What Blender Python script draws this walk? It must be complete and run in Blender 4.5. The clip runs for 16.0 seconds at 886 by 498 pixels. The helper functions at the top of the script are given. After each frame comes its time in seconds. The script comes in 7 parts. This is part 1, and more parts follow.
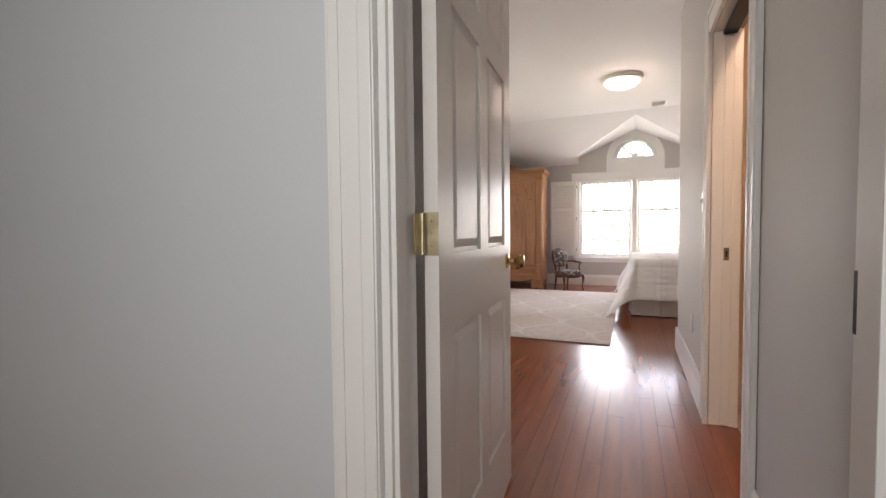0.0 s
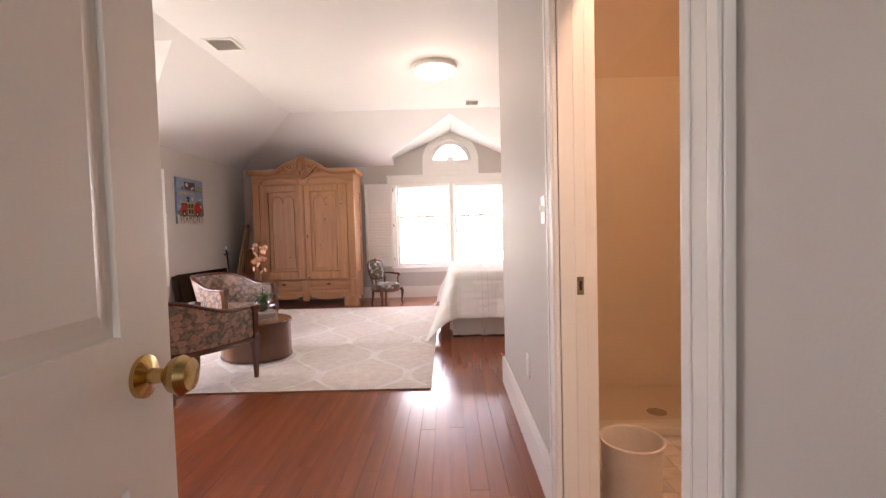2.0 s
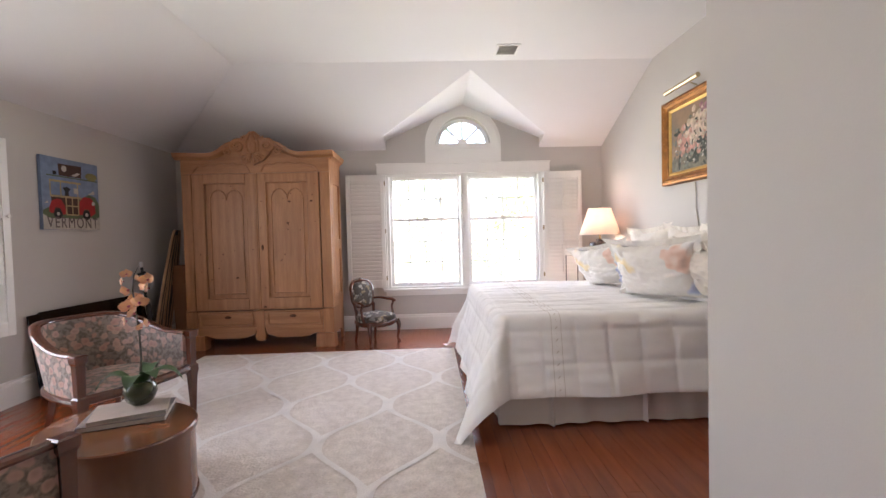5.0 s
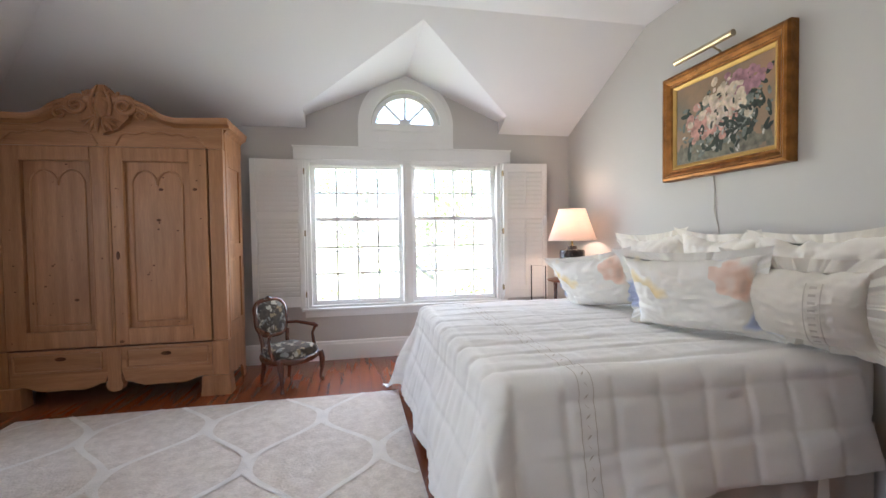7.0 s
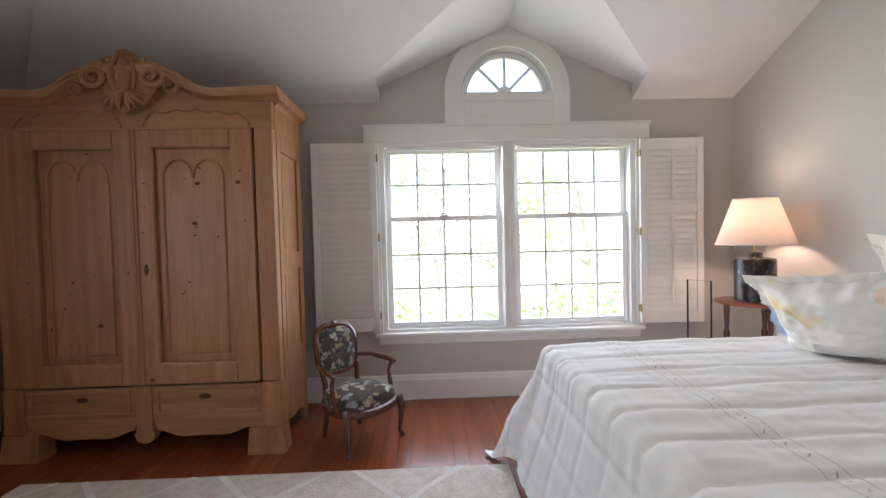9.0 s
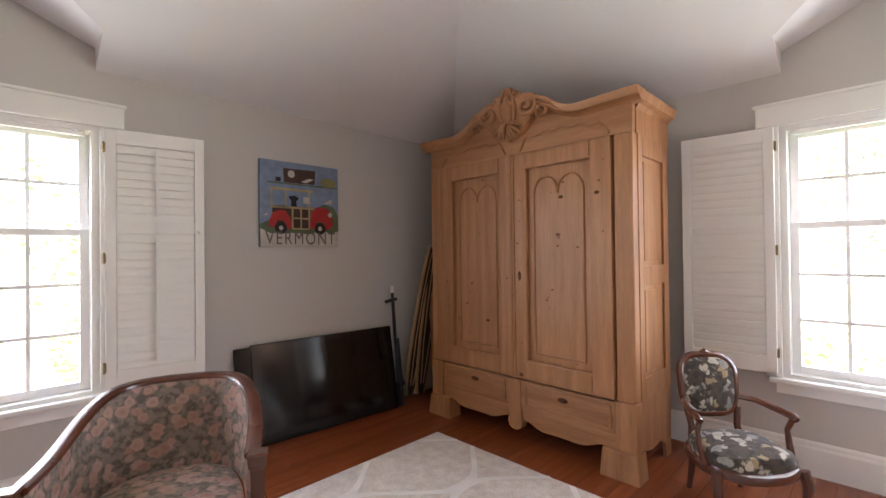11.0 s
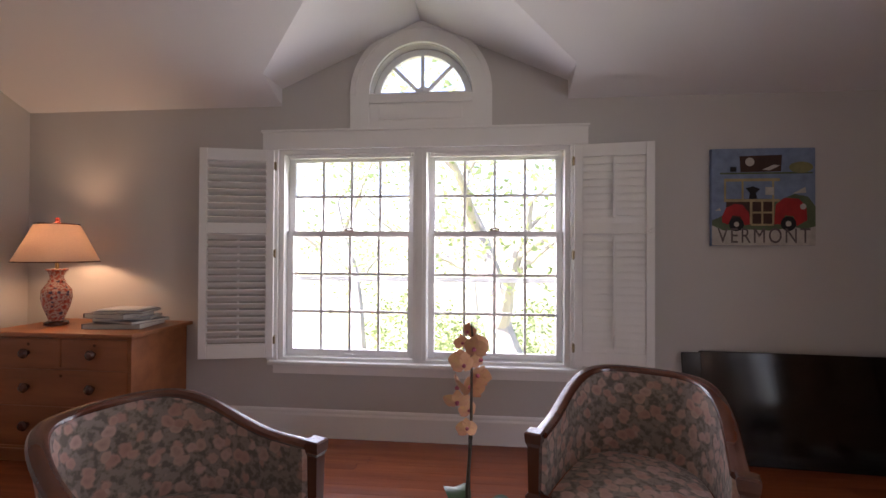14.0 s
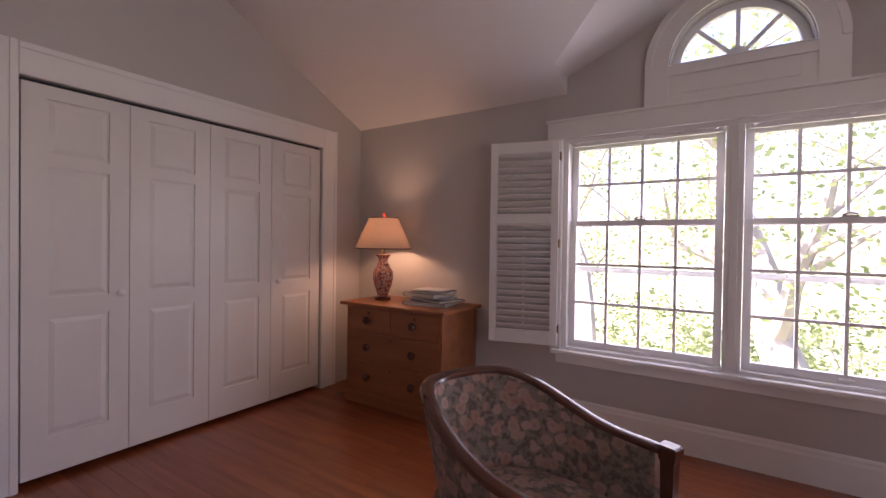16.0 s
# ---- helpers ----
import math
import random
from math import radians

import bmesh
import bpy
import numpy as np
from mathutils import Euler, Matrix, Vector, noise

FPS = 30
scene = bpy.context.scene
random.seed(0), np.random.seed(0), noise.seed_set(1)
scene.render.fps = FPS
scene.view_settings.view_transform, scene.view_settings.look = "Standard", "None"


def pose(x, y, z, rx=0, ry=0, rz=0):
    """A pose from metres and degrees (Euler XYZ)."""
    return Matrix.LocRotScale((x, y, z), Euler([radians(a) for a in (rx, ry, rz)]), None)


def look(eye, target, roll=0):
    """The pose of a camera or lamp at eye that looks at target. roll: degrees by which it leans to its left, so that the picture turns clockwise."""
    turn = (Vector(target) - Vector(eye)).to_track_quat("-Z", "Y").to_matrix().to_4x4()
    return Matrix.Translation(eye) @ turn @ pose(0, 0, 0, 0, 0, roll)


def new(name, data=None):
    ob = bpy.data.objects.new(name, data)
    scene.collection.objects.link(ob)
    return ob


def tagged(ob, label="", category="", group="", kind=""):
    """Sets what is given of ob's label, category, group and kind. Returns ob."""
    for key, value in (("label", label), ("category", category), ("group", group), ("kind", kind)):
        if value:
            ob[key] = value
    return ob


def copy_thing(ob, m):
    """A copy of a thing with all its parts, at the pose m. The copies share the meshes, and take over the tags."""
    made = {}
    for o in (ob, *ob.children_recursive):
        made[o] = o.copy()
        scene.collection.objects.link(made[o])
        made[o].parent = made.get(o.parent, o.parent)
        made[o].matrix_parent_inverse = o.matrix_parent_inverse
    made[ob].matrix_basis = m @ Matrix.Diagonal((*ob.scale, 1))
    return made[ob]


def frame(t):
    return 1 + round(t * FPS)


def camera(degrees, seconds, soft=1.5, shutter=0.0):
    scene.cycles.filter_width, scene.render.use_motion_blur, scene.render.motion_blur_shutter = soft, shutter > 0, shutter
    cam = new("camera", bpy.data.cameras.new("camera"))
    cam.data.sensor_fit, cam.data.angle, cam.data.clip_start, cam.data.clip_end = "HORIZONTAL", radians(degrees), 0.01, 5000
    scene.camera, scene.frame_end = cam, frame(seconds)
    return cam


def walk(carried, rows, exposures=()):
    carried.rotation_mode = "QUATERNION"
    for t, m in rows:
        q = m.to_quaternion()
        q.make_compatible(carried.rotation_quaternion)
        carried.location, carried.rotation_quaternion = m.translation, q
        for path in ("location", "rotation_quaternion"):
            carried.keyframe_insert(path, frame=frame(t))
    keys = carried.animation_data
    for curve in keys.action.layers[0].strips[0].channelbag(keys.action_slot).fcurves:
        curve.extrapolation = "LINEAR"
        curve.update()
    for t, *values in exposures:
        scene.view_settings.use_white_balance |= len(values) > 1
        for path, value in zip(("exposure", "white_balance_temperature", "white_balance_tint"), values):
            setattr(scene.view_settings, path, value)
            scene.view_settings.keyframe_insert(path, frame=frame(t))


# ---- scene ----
# ---- camera: seconds, place, pitch, roll, heading ----
ROWS = [
    (0, 3.516, -8.648, 1.049, -2.39, 0.62, 23.17),
    (0.5, 3.475, -8.387, 1.038, -2.37, 0.62, 14.23),
    (1, 3.476, -8.148, 1.073, -2.31, 0.85, 7.49),
    (1.5, 3.495, -7.842, 1.104, -2.24, 1.21, 2.63),
    (2, 3.501, -7.561, 1.120, -2.29, 1.53, 0.59),
    (2.5, 3.478, -7.281, 1.151, -2.29, 1.38, -0.13),
    (3, 3.454, -6.945, 1.164, -2.21, 1.57, -0.30),
    (3.5, 3.392, -6.590, 1.168, -2.08, 1.35, -0.33),
    (5.8, 3.075, -5.095, 1.191, -1.80, 0.99, -4.11),
    (6, 3.106, -4.991, 1.191, -1.82, 0.55, -5.27),
    (6.5, 3.088, -4.715, 1.202, -1.79, 0.65, -9.01),
    (7, 3.046, -4.434, 1.220, -1.87, 0.83, -11.44),
    (7.5, 2.987, -4.086, 1.239, -1.77, 0.98, -12.61),
    (8, 2.950, -3.781, 1.249, -1.55, 0.83, -12.86),
    (8.2, 2.936, -3.683, 1.262, -1.76, 0.89, -12.54),
    (10.3, 2.985, -3.117, 1.246, 0.12, 1.17, 30.16),
    (10.5, 2.989, -3.120, 1.247, 0.31, 0.97, 34.85),
    (11, 3.003, -3.162, 1.256, 0.53, 0.69, 45.02),
    (11.5, 3.061, -3.205, 1.263, 0.42, 0.35, 52.88),
    (12, 3.062, -3.204, 1.282, 0.15, 0.40, 61.14),
    (12.5, 3.001, -3.216, 1.281, 0.32, 0.24, 69.43),
    (13, 2.951, -3.247, 1.280, 0.45, 0.18, 78.14),
    (13.5, 2.923, -3.294, 1.277, 0.47, 0.02, 86.86),
    (14, 2.909, -3.357, 1.259, 0.52, -0.28, 95.35),
    (14.5, 2.915, -3.423, 1.245, 0.37, -0.51, 103.60),
    (15, 2.937, -3.513, 1.236, 0.08, -0.69, 110.73),
    (15.5, 2.959, -3.643, 1.230, -0.18, -0.86, 117.14),
    (16, 2.985, -3.807, 1.238, -0.73, -0.83, 123.13),
]
cam = camera(90.69, 16.0, 1.5)
walk(cam, [(t, pose(x, y, z, 90 + pitch, roll, yaw)) for t, x, y, z, pitch, roll, yaw in ROWS],
     exposures=[(0, 3.45, 6900, 24), (0.5, 3.65, 7150, 32), (1.0, 3.82, 7600, 33), (1.5, 3.9, 7550, 32), (2.0, 3.95, 7250, 32), (2.5, 3.98, 7000, 30), (3.5, 3.72, 6850, 29), (6.0, 3.42, 6200, 19), (8.2, 2.95, 6050, 15), (10.3, 2.85, 6650, 20), (11.0, 3.65, 6600, 21), (11.6, 3.9, 6550, 21), (12.0, 3.65, 6480, 21), (12.5, 3.14, 6450, 22), (13.0, 2.84, 6480, 23), (14.5, 2.44, 6600, 36), (16, 2.28, 6700, 45)])

# ---- world, sun and lamps ----
world = bpy.data.worlds.new("sky")
scene.world = world
world.use_nodes = True
wn = world.node_tree.nodes
sky = wn.new("ShaderNodeTexSky")
sky.sky_type = "NISHITA"
sky.sun_disc = False
sky.sun_elevation, sky.sun_rotation = radians(55), radians(150)
wn["Background"].inputs["Strength"].default_value = 0.13
world.node_tree.links.new(sky.outputs[0], wn["Background"].inputs["Color"])
sun = new("sun", bpy.data.lights.new("sun", "SUN"))
sun.data.energy, sun.data.angle, sun.data.color = 5.0, radians(1.0), (1.0, 0.96, 0.9)
sun.matrix_world = look((8, -14, 20), (0, 0, 0))


def area_lamp(name, eye, target, w, h, watts, color):
    ob = new(name, bpy.data.lights.new(name, "AREA"))
    ob.data.shape, ob.data.size, ob.data.size_y = "RECTANGLE", w, h
    ob.data.energy, ob.data.color = watts, color
    ob.matrix_world = look(eye, target)
    return ob


def bulb(name, at_, watts, color, radius=0.04):
    ob = new(name, bpy.data.lights.new(name, "POINT"))
    ob.data.energy, ob.data.color, ob.data.shadow_soft_size = watts, color, radius
    ob.location = at_
    return ob


DAY = (0.93, 0.97, 1.0)
WARM = (1.0, 0.66, 0.36)
area_lamp("daylight_north", (3.57, 0.2, 1.25), (3.57, -3, 0.35), 1.8, 1.4, 6.0, DAY)
area_lamp("daylight_west", (-0.2, -3.79, 1.25), (3, -3.79, 0.35), 1.8, 1.4, 5.6, DAY)
# added fill lamp behind the camera, with no window of its own
area_lamp("daylight_landing", (3.35, -9.5, 1.4), (2.7, -7.8, 1.1), 1.2, 1.3, 2.0, (0.90, 1.0, 0.97))
bulb("ceiling_bulb", (3.41, -2.90, 2.66), 0.6, (1.0, 0.80, 0.64), 0.1)
bulb("bath_bulb", (4.22, -6.95, 2.5), 3.3, (1.0, 0.71, 0.47), 0.08)
bulb("chest_lamp_bulb", (0.29, -6.14, 1.30), 1.5, WARM, 0.055)
bulb("bedside_lamp_bulb", (5.10, -0.55, 1.30), 1.0, (1.0, 0.72, 0.54), 0.05)

# ---- materials ----


def mat(name, color, rough=0.6, metal=0.0, var=0.12, scale=3.0, fine=60.0, bump=0.1, stretch=(1, 1, 1),
        rand=0.0, coat=0.0, sheen=0.0, spec=0.5, color2=None, fine_var=0.06):
    """Surface with broad and fine variation of tone, relief and, for pieces, a tone of their own."""
    m = bpy.data.materials.new(name)
    m.use_nodes = True
    nt = m.node_tree
    n, l = nt.nodes, nt.links
    b = n["Principled BSDF"]
    b.inputs["Roughness"].default_value, b.inputs["Metallic"].default_value = rough, metal
    b.inputs["Coat Weight"].default_value, b.inputs["Coat Roughness"].default_value = coat, 0.15
    b.inputs["Sheen Weight"].default_value = sheen
    b.inputs["Specular IOR Level"].default_value = spec
    tc, mp = n.new("ShaderNodeTexCoord"), n.new("ShaderNodeMapping")
    mp.inputs["Scale"].default_value = stretch
    l.new(tc.outputs["Object"], mp.inputs["Vector"])
    big, small = n.new("ShaderNodeTexNoise"), n.new("ShaderNodeTexNoise")
    big.inputs["Scale"].default_value, small.inputs["Scale"].default_value = scale, fine
    big.inputs["Detail"].default_value, small.inputs["Detail"].default_value = 4, 3
    info = n.new("ShaderNodeObjectInfo")
    add = n.new("ShaderNodeVectorMath")
    add.operation = "ADD"
    sc = n.new("ShaderNodeVectorMath")
    sc.operation = "SCALE"
    l.new(mp.outputs[0], add.inputs[0])
    comb = n.new("ShaderNodeCombineXYZ")
    for i in range(3):
        l.new(info.outputs["Random"], comb.inputs[i])
    l.new(comb.outputs[0], sc.inputs[0])
    sc.inputs["Scale"].default_value = 37.0 if rand else 0.0
    l.new(sc.outputs[0], add.inputs[1])
    for t in (big, small):
        l.new(add.outputs[0], t.inputs["Vector"])
    mix = n.new("ShaderNodeMix")
    mix.data_type = "RGBA"
    c2 = color2 or tuple(c * (1 - var) for c in color)
    mix.inputs[6].default_value, mix.inputs[7].default_value = (*color, 1), (*c2, 1)
    ramp = n.new("ShaderNodeMapRange")
    ramp.inputs[1].default_value, ramp.inputs[2].default_value = 0.32, 0.68
    l.new(big.outputs["Fac"], ramp.inputs[0])
    l.new(ramp.outputs[0], mix.inputs[0])
    hsv = n.new("ShaderNodeHueSaturation")
    l.new(mix.outputs[2], hsv.inputs["Color"])
    v1 = n.new("ShaderNodeMath")
    v1.operation = "MULTIPLY_ADD"
    l.new(small.outputs["Fac"], v1.inputs[0])
    v1.inputs[1].default_value, v1.inputs[2].default_value = fine_var * 2, 1 - fine_var
    v2 = n.new("ShaderNodeMath")
    v2.operation = "MULTIPLY_ADD"
    l.new(info.outputs["Random"], v2.inputs[0])
    v2.inputs[1].default_value = rand
    l.new(v1.outputs[0], v2.inputs[2])
    l.new(v2.outputs[0], hsv.inputs["Value"])
    l.new(hsv.outputs[0], b.inputs["Base Color"])
    if bump:
        bp = n.new("ShaderNodeBump")
        bp.inputs["Strength"].default_value, bp.inputs["Distance"].default_value = bump, 0.01
        l.new(small.outputs["Fac"], bp.inputs["Height"])
        l.new(bp.outputs[0], b.inputs["Normal"])
    m["base"] = "hsv"
    return m


WALL = mat("wall_paint", (0.535, 0.51, 0.48), 0.62, var=0.04, scale=0.8, fine=180, bump=0.05, fine_var=0.015)
CEIL = mat("ceiling_paint", (0.76, 0.75, 0.75), 0.7, var=0.03, scale=0.6, fine=160, bump=0.05, fine_var=0.012)
TRIM = mat("white_trim_paint", (0.80, 0.79, 0.76), 0.35, var=0.04, scale=2, fine=90, bump=0.03, fine_var=0.015)
SASH = mat("white_sash_paint", (0.87, 0.87, 0.86), 0.4, var=0.05, scale=4, fine=90, bump=0.03, fine_var=0.015)
DOOR = mat("white_door_paint", (0.74, 0.71, 0.67), 0.33, var=0.04, scale=2, fine=120, bump=0.03, fine_var=0.015)
FLOOR = mat("oiled_cherry_plank", (0.26, 0.065, 0.021), 0.27, var=0.26, scale=2.0, fine=14, bump=0.04, stretch=(9, 0.7, 9), rand=0.14,
            coat=0.3, fine_var=0.10)
JOINT = mat("floor_joint", (0.05, 0.018, 0.008), 0.6, var=0.2)
SHOWER = mat("shower_wall_panel", (0.62, 0.48, 0.32), 0.32, var=0.05, scale=1.5, fine=60, bump=0.02, fine_var=0.02)
BATHWALL = mat("bath_wall_paint", (0.55, 0.40, 0.25), 0.6, var=0.05, scale=1, fine=160, bump=0.05, fine_var=0.02)
PINE = mat("waxed_pine", (0.385, 0.182, 0.077), 0.42, var=0.3, scale=2.6, fine=22, bump=0.10, stretch=(7, 7, 0.55), rand=0.10,
           color2=(0.27, 0.115, 0.044), fine_var=0.26)
PINE_H = mat("waxed_pine_rail", (0.385, 0.182, 0.077), 0.42, var=0.3, scale=2.6, fine=22, bump=0.10, stretch=(0.55, 7, 7), rand=0.10,
             color2=(0.27, 0.115, 0.044), fine_var=0.26)
KNOT = mat("pine_knot", (0.12, 0.048, 0.02), 0.75, spec=0.2, var=0.4, scale=20)
DARKWOOD = mat("polished_mahogany", (0.11, 0.032, 0.015), 0.25, var=0.4, scale=4, fine=40, stretch=(1, 1, 0.3), coat=0.4)
REDWOOD = mat("cherry_dresser_wood", (0.22, 0.06, 0.02), 0.3, var=0.35, scale=3, fine=30, stretch=(0.4, 0.4, 4), coat=0.3)
WORNBRASS = mat("worn_brass", (0.50, 0.42, 0.27), 0.38, 0.9, var=0.3, scale=30, bump=0.0)
BRASS = mat("polished_brass", (0.60, 0.42, 0.17), 0.2, 1.0, var=0.1, bump=0.0)
DULLBRASS = mat("dull_brass", (0.30, 0.22, 0.11), 0.45, 0.8, var=0.3, scale=20, bump=0.0)
GOLD = mat("aged_gilt", (0.34, 0.14, 0.032), 0.38, 0.75, var=0.45, scale=14, fine=60, bump=0.35)
BLACKMETAL = mat("black_iron", (0.012, 0.012, 0.012), 0.45, 0.3, var=0.3)
CHROME = mat("brushed_nickel", (0.55, 0.50, 0.44), 0.22, 1.0, var=0.05, bump=0)
BLACKGLOSS = mat("black_gloss_plastic", (0.006, 0.006, 0.007), 0.12, var=0.3, bump=0.0)
BLACKMATT = mat("black_matt_plastic", (0.012, 0.012, 0.013), 0.5, var=0.3)
LINEN = mat("white_quilted_cotton", (0.90, 0.88, 0.845), 0.85, var=0.06, scale=3, fine=240, bump=0.12, sheen=0.2, fine_var=0.03)
SKIRT = mat("cream_bed_skirt", (0.70, 0.64, 0.58), 0.9, var=0.06, scale=3, fine=240, bump=0.12, fine_var=0.03)
PILLOW = mat("cream_pillow_cotton", (0.82, 0.77, 0.69), 0.85, var=0.05, scale=5, fine=240, bump=0.12, sheen=0.2, fine_var=0.03)
RUG = mat("cream_wool_pile", (0.70, 0.63, 0.56), 0.95, var=0.12, scale=16, fine=70, bump=0.7, sheen=0.3, color2=(0.56, 0.485, 0.42), fine_var=0.22)
RUGLINE = mat("ivory_silk_pile", (0.80, 0.755, 0.70), 0.8, var=0.14, scale=9, fine=200, bump=0.4, sheen=0.3, fine_var=0.06)
GLASSY = bpy.data.materials.new("clear_glass")
GLASSY.use_nodes = True
_g = GLASSY.node_tree
_t, _s, _x = _g.nodes.new("ShaderNodeBsdfTransparent"), _g.nodes.new("ShaderNodeBsdfGlossy"), _g.nodes.new("ShaderNodeMixShader")
_f, _lw = _g.nodes.new("ShaderNodeMapRange"), _g.nodes.new("ShaderNodeLayerWeight")
_pw = _g.nodes.new("ShaderNodeMath")
_pw.operation = "POWER"
_pw.inputs[1].default_value = 4.0
_g.links.new(_lw.outputs["Facing"], _pw.inputs[0])
_g.links.new(_pw.outputs[0], _f.inputs[0])
_f.inputs[3].default_value, _f.inputs[4].default_value = 0.03, 0.7
_s.inputs["Roughness"].default_value = 0.02
_g.links.new(_f.outputs[0], _x.inputs[0])
_g.links.new(_t.outputs[0], _x.inputs[1])
_g.links.new(_s.outputs[0], _x.inputs[2])
_g.links.new(_x.outputs[0], _g.nodes["Material Output"].inputs["Surface"])


def glow(name, color, strength, base=(0.8, 0.8, 0.8)):
    m = bpy.data.materials.new(name)
    m.use_nodes = True
    b = m.node_tree.nodes["Principled BSDF"]
    b.inputs["Base Color"].default_value = (*base, 1)
    b.inputs["Roughness"].default_value = 0.6
    b.inputs["Emission Color"].default_value = (*color, 1)
    b.inputs["Emission Strength"].default_value = strength
    return m


LAMPGLASS = glow("lit_opal_glass", (1.0, 0.90, 0.78), 0.3)

# ---- mesh tools ----


def box(bm, x0, x1, y0, y1, z0, z1, bevel=0.0, m=None):
    vs = bmesh.ops.create_cube(bm, size=1.0)["verts"]
    for v in vs:
        v.co = Vector(((x0 + x1) / 2 + v.co.x * (x1 - x0), (y0 + y1) / 2 + v.co.y * (y1 - y0), (z0 + z1) / 2 + v.co.z * (z1 - z0)))
    if bevel:
        es = list({e for v in vs for e in v.link_edges})
        r = bmesh.ops.bevel(bm, geom=es, offset=bevel, segments=2, affect="EDGES", profile=0.6)
        vs = list({v for f in r["faces"] for v in f.verts} | {v for v in vs if v.is_valid})
    if m is not None:
        bmesh.ops.transform(bm, matrix=m, verts=vs)
    return vs


def prism(bm, outline, axis, a, b, m=None):
    """A flat outline of (u, v), drawn out along an axis from a to b: 'x' (u, v are y, z), 'y' (x, z) or 'z' (x, y)."""
    def put(u, v, w):
        return {"x": (w, u, v), "y": (u, w, v), "z": (u, v, w)}[axis]
    lo = [bm.verts.new(put(u, v, a)) for u, v in outline]
    hi = [bm.verts.new(put(u, v, b)) for u, v in outline]
    n = len(outline)
    bm.faces.new(lo)
    bm.faces.new(hi)
    for i in range(n):
        bm.faces.new((lo[i], lo[(i + 1) % n], hi[(i + 1) % n], hi[i]))
    if m is not None:
        bmesh.ops.transform(bm, matrix=m, verts=lo + hi)
    return lo + hi


def lathe(bm, profile, at_=(0, 0, 0), n=24, m=None):
    """A profile of (radius, height), turned round the upright axis."""
    rings = []
    for r, z in profile:
        rings.append([bm.verts.new((at_[0] + max(r, 0.0005) * math.cos(2 * math.pi * i / n), at_[1] + max(r, 0.0005) * math.sin(2 * math.pi * i / n), at_[2] + z))
                      for i in range(n)])
    for a, b in zip(rings, rings[1:]):
        for i in range(n):
            bm.faces.new((a[i], a[(i + 1) % n], b[(i + 1) % n], b[i]))
    bm.faces.new(rings[0])
    bm.faces.new(rings[-1])
    vs = [v for r in rings for v in r]
    if m is not None:
        bmesh.ops.transform(bm, matrix=m, verts=vs)
    return vs


def sweep(bm, points, radii, n=10, flat=1.0):
    """A round bar along points, with a radius for each."""
    rings = []
    pts = [Vector(p) for p in points]
    if not hasattr(radii, "__len__"):
        radii = [radii] * len(pts)
    up = None
    for i, p in enumerate(pts):
        d = (pts[min(i + 1, len(pts) - 1)] - pts[max(i - 1, 0)]).normalized()
        if up is None:
            up = Vector((0, 0, 1)) if abs(d.z) < 0.9 else Vector((1, 0, 0))
        side = d.cross(up).normalized()
        up = side.cross(d).normalized()
        rings.append([bm.verts.new(p + radii[i] * (side * math.cos(2 * math.pi * k / n) + up * flat * math.sin(2 * math.pi * k / n))) for k in range(n)])
    for a, b in zip(rings, rings[1:]):
        for k in range(n):
            bm.faces.new((a[k], a[(k + 1) % n], b[(k + 1) % n], b[k]))
    bm.faces.new(rings[0])
    bm.faces.new(rings[-1])


def mesh_of(name, bm, material, smooth=False):
    bmesh.ops.recalc_face_normals(bm, faces=bm.faces)
    me = bpy.data.meshes.new(name)
    bm.to_mesh(me)
    bm.free()
    me.materials.append(material)
    if smooth:
        me.shade_smooth()
        try:
            me.set_sharp_from_angle(angle=radians(38))
        except AttributeError:
            pass
    return me


def part(name, bm, material, parent=None, label="", smooth=False, m=None):
    ob = new(name, mesh_of(name, bm, material, smooth))
    if parent is not None:
        ob.parent = parent
    if m is not None:
        ob.matrix_basis = m
    if label:
        ob["label"] = label
    return ob


def shared_part(name, me, parent, m):
    ob = new(name, me)
    ob.parent = parent
    ob.matrix_basis = m
    return ob


def thing(name, label, category, m=None, group="", kind=""):
    ob = new(name)
    ob.empty_display_size = 0.1
    if m is not None:
        ob.matrix_basis = m
    return tagged(ob, label, category, group, kind)


def setting(name, bm, material, label="", category="", smooth=False):
    return tagged(part(name, bm, material, smooth=smooth), label, category, kind="structure")


def B():
    return bmesh.new()


# ---- room ----
XE, YC, XH, YA = 5.35, -6.68, 3.90, -4.375          # bed wall, closet wall, hall wall, alcove wall
KNEE, FLAT, RUN = 2.27, 2.857, 1.30     # low edge of the slopes, flat ceiling, depth of the slopes
TOP = 2.98
NC, WC = 3.58, -3.785                   # middles of the two windows
WIN_W, WIN_B, WIN_T = 0.985, 0.515, 1.965
ARCH_Z, ARCH_R = 2.325, 0.344
FOY_S, FOY_W = -9.7, 1.4


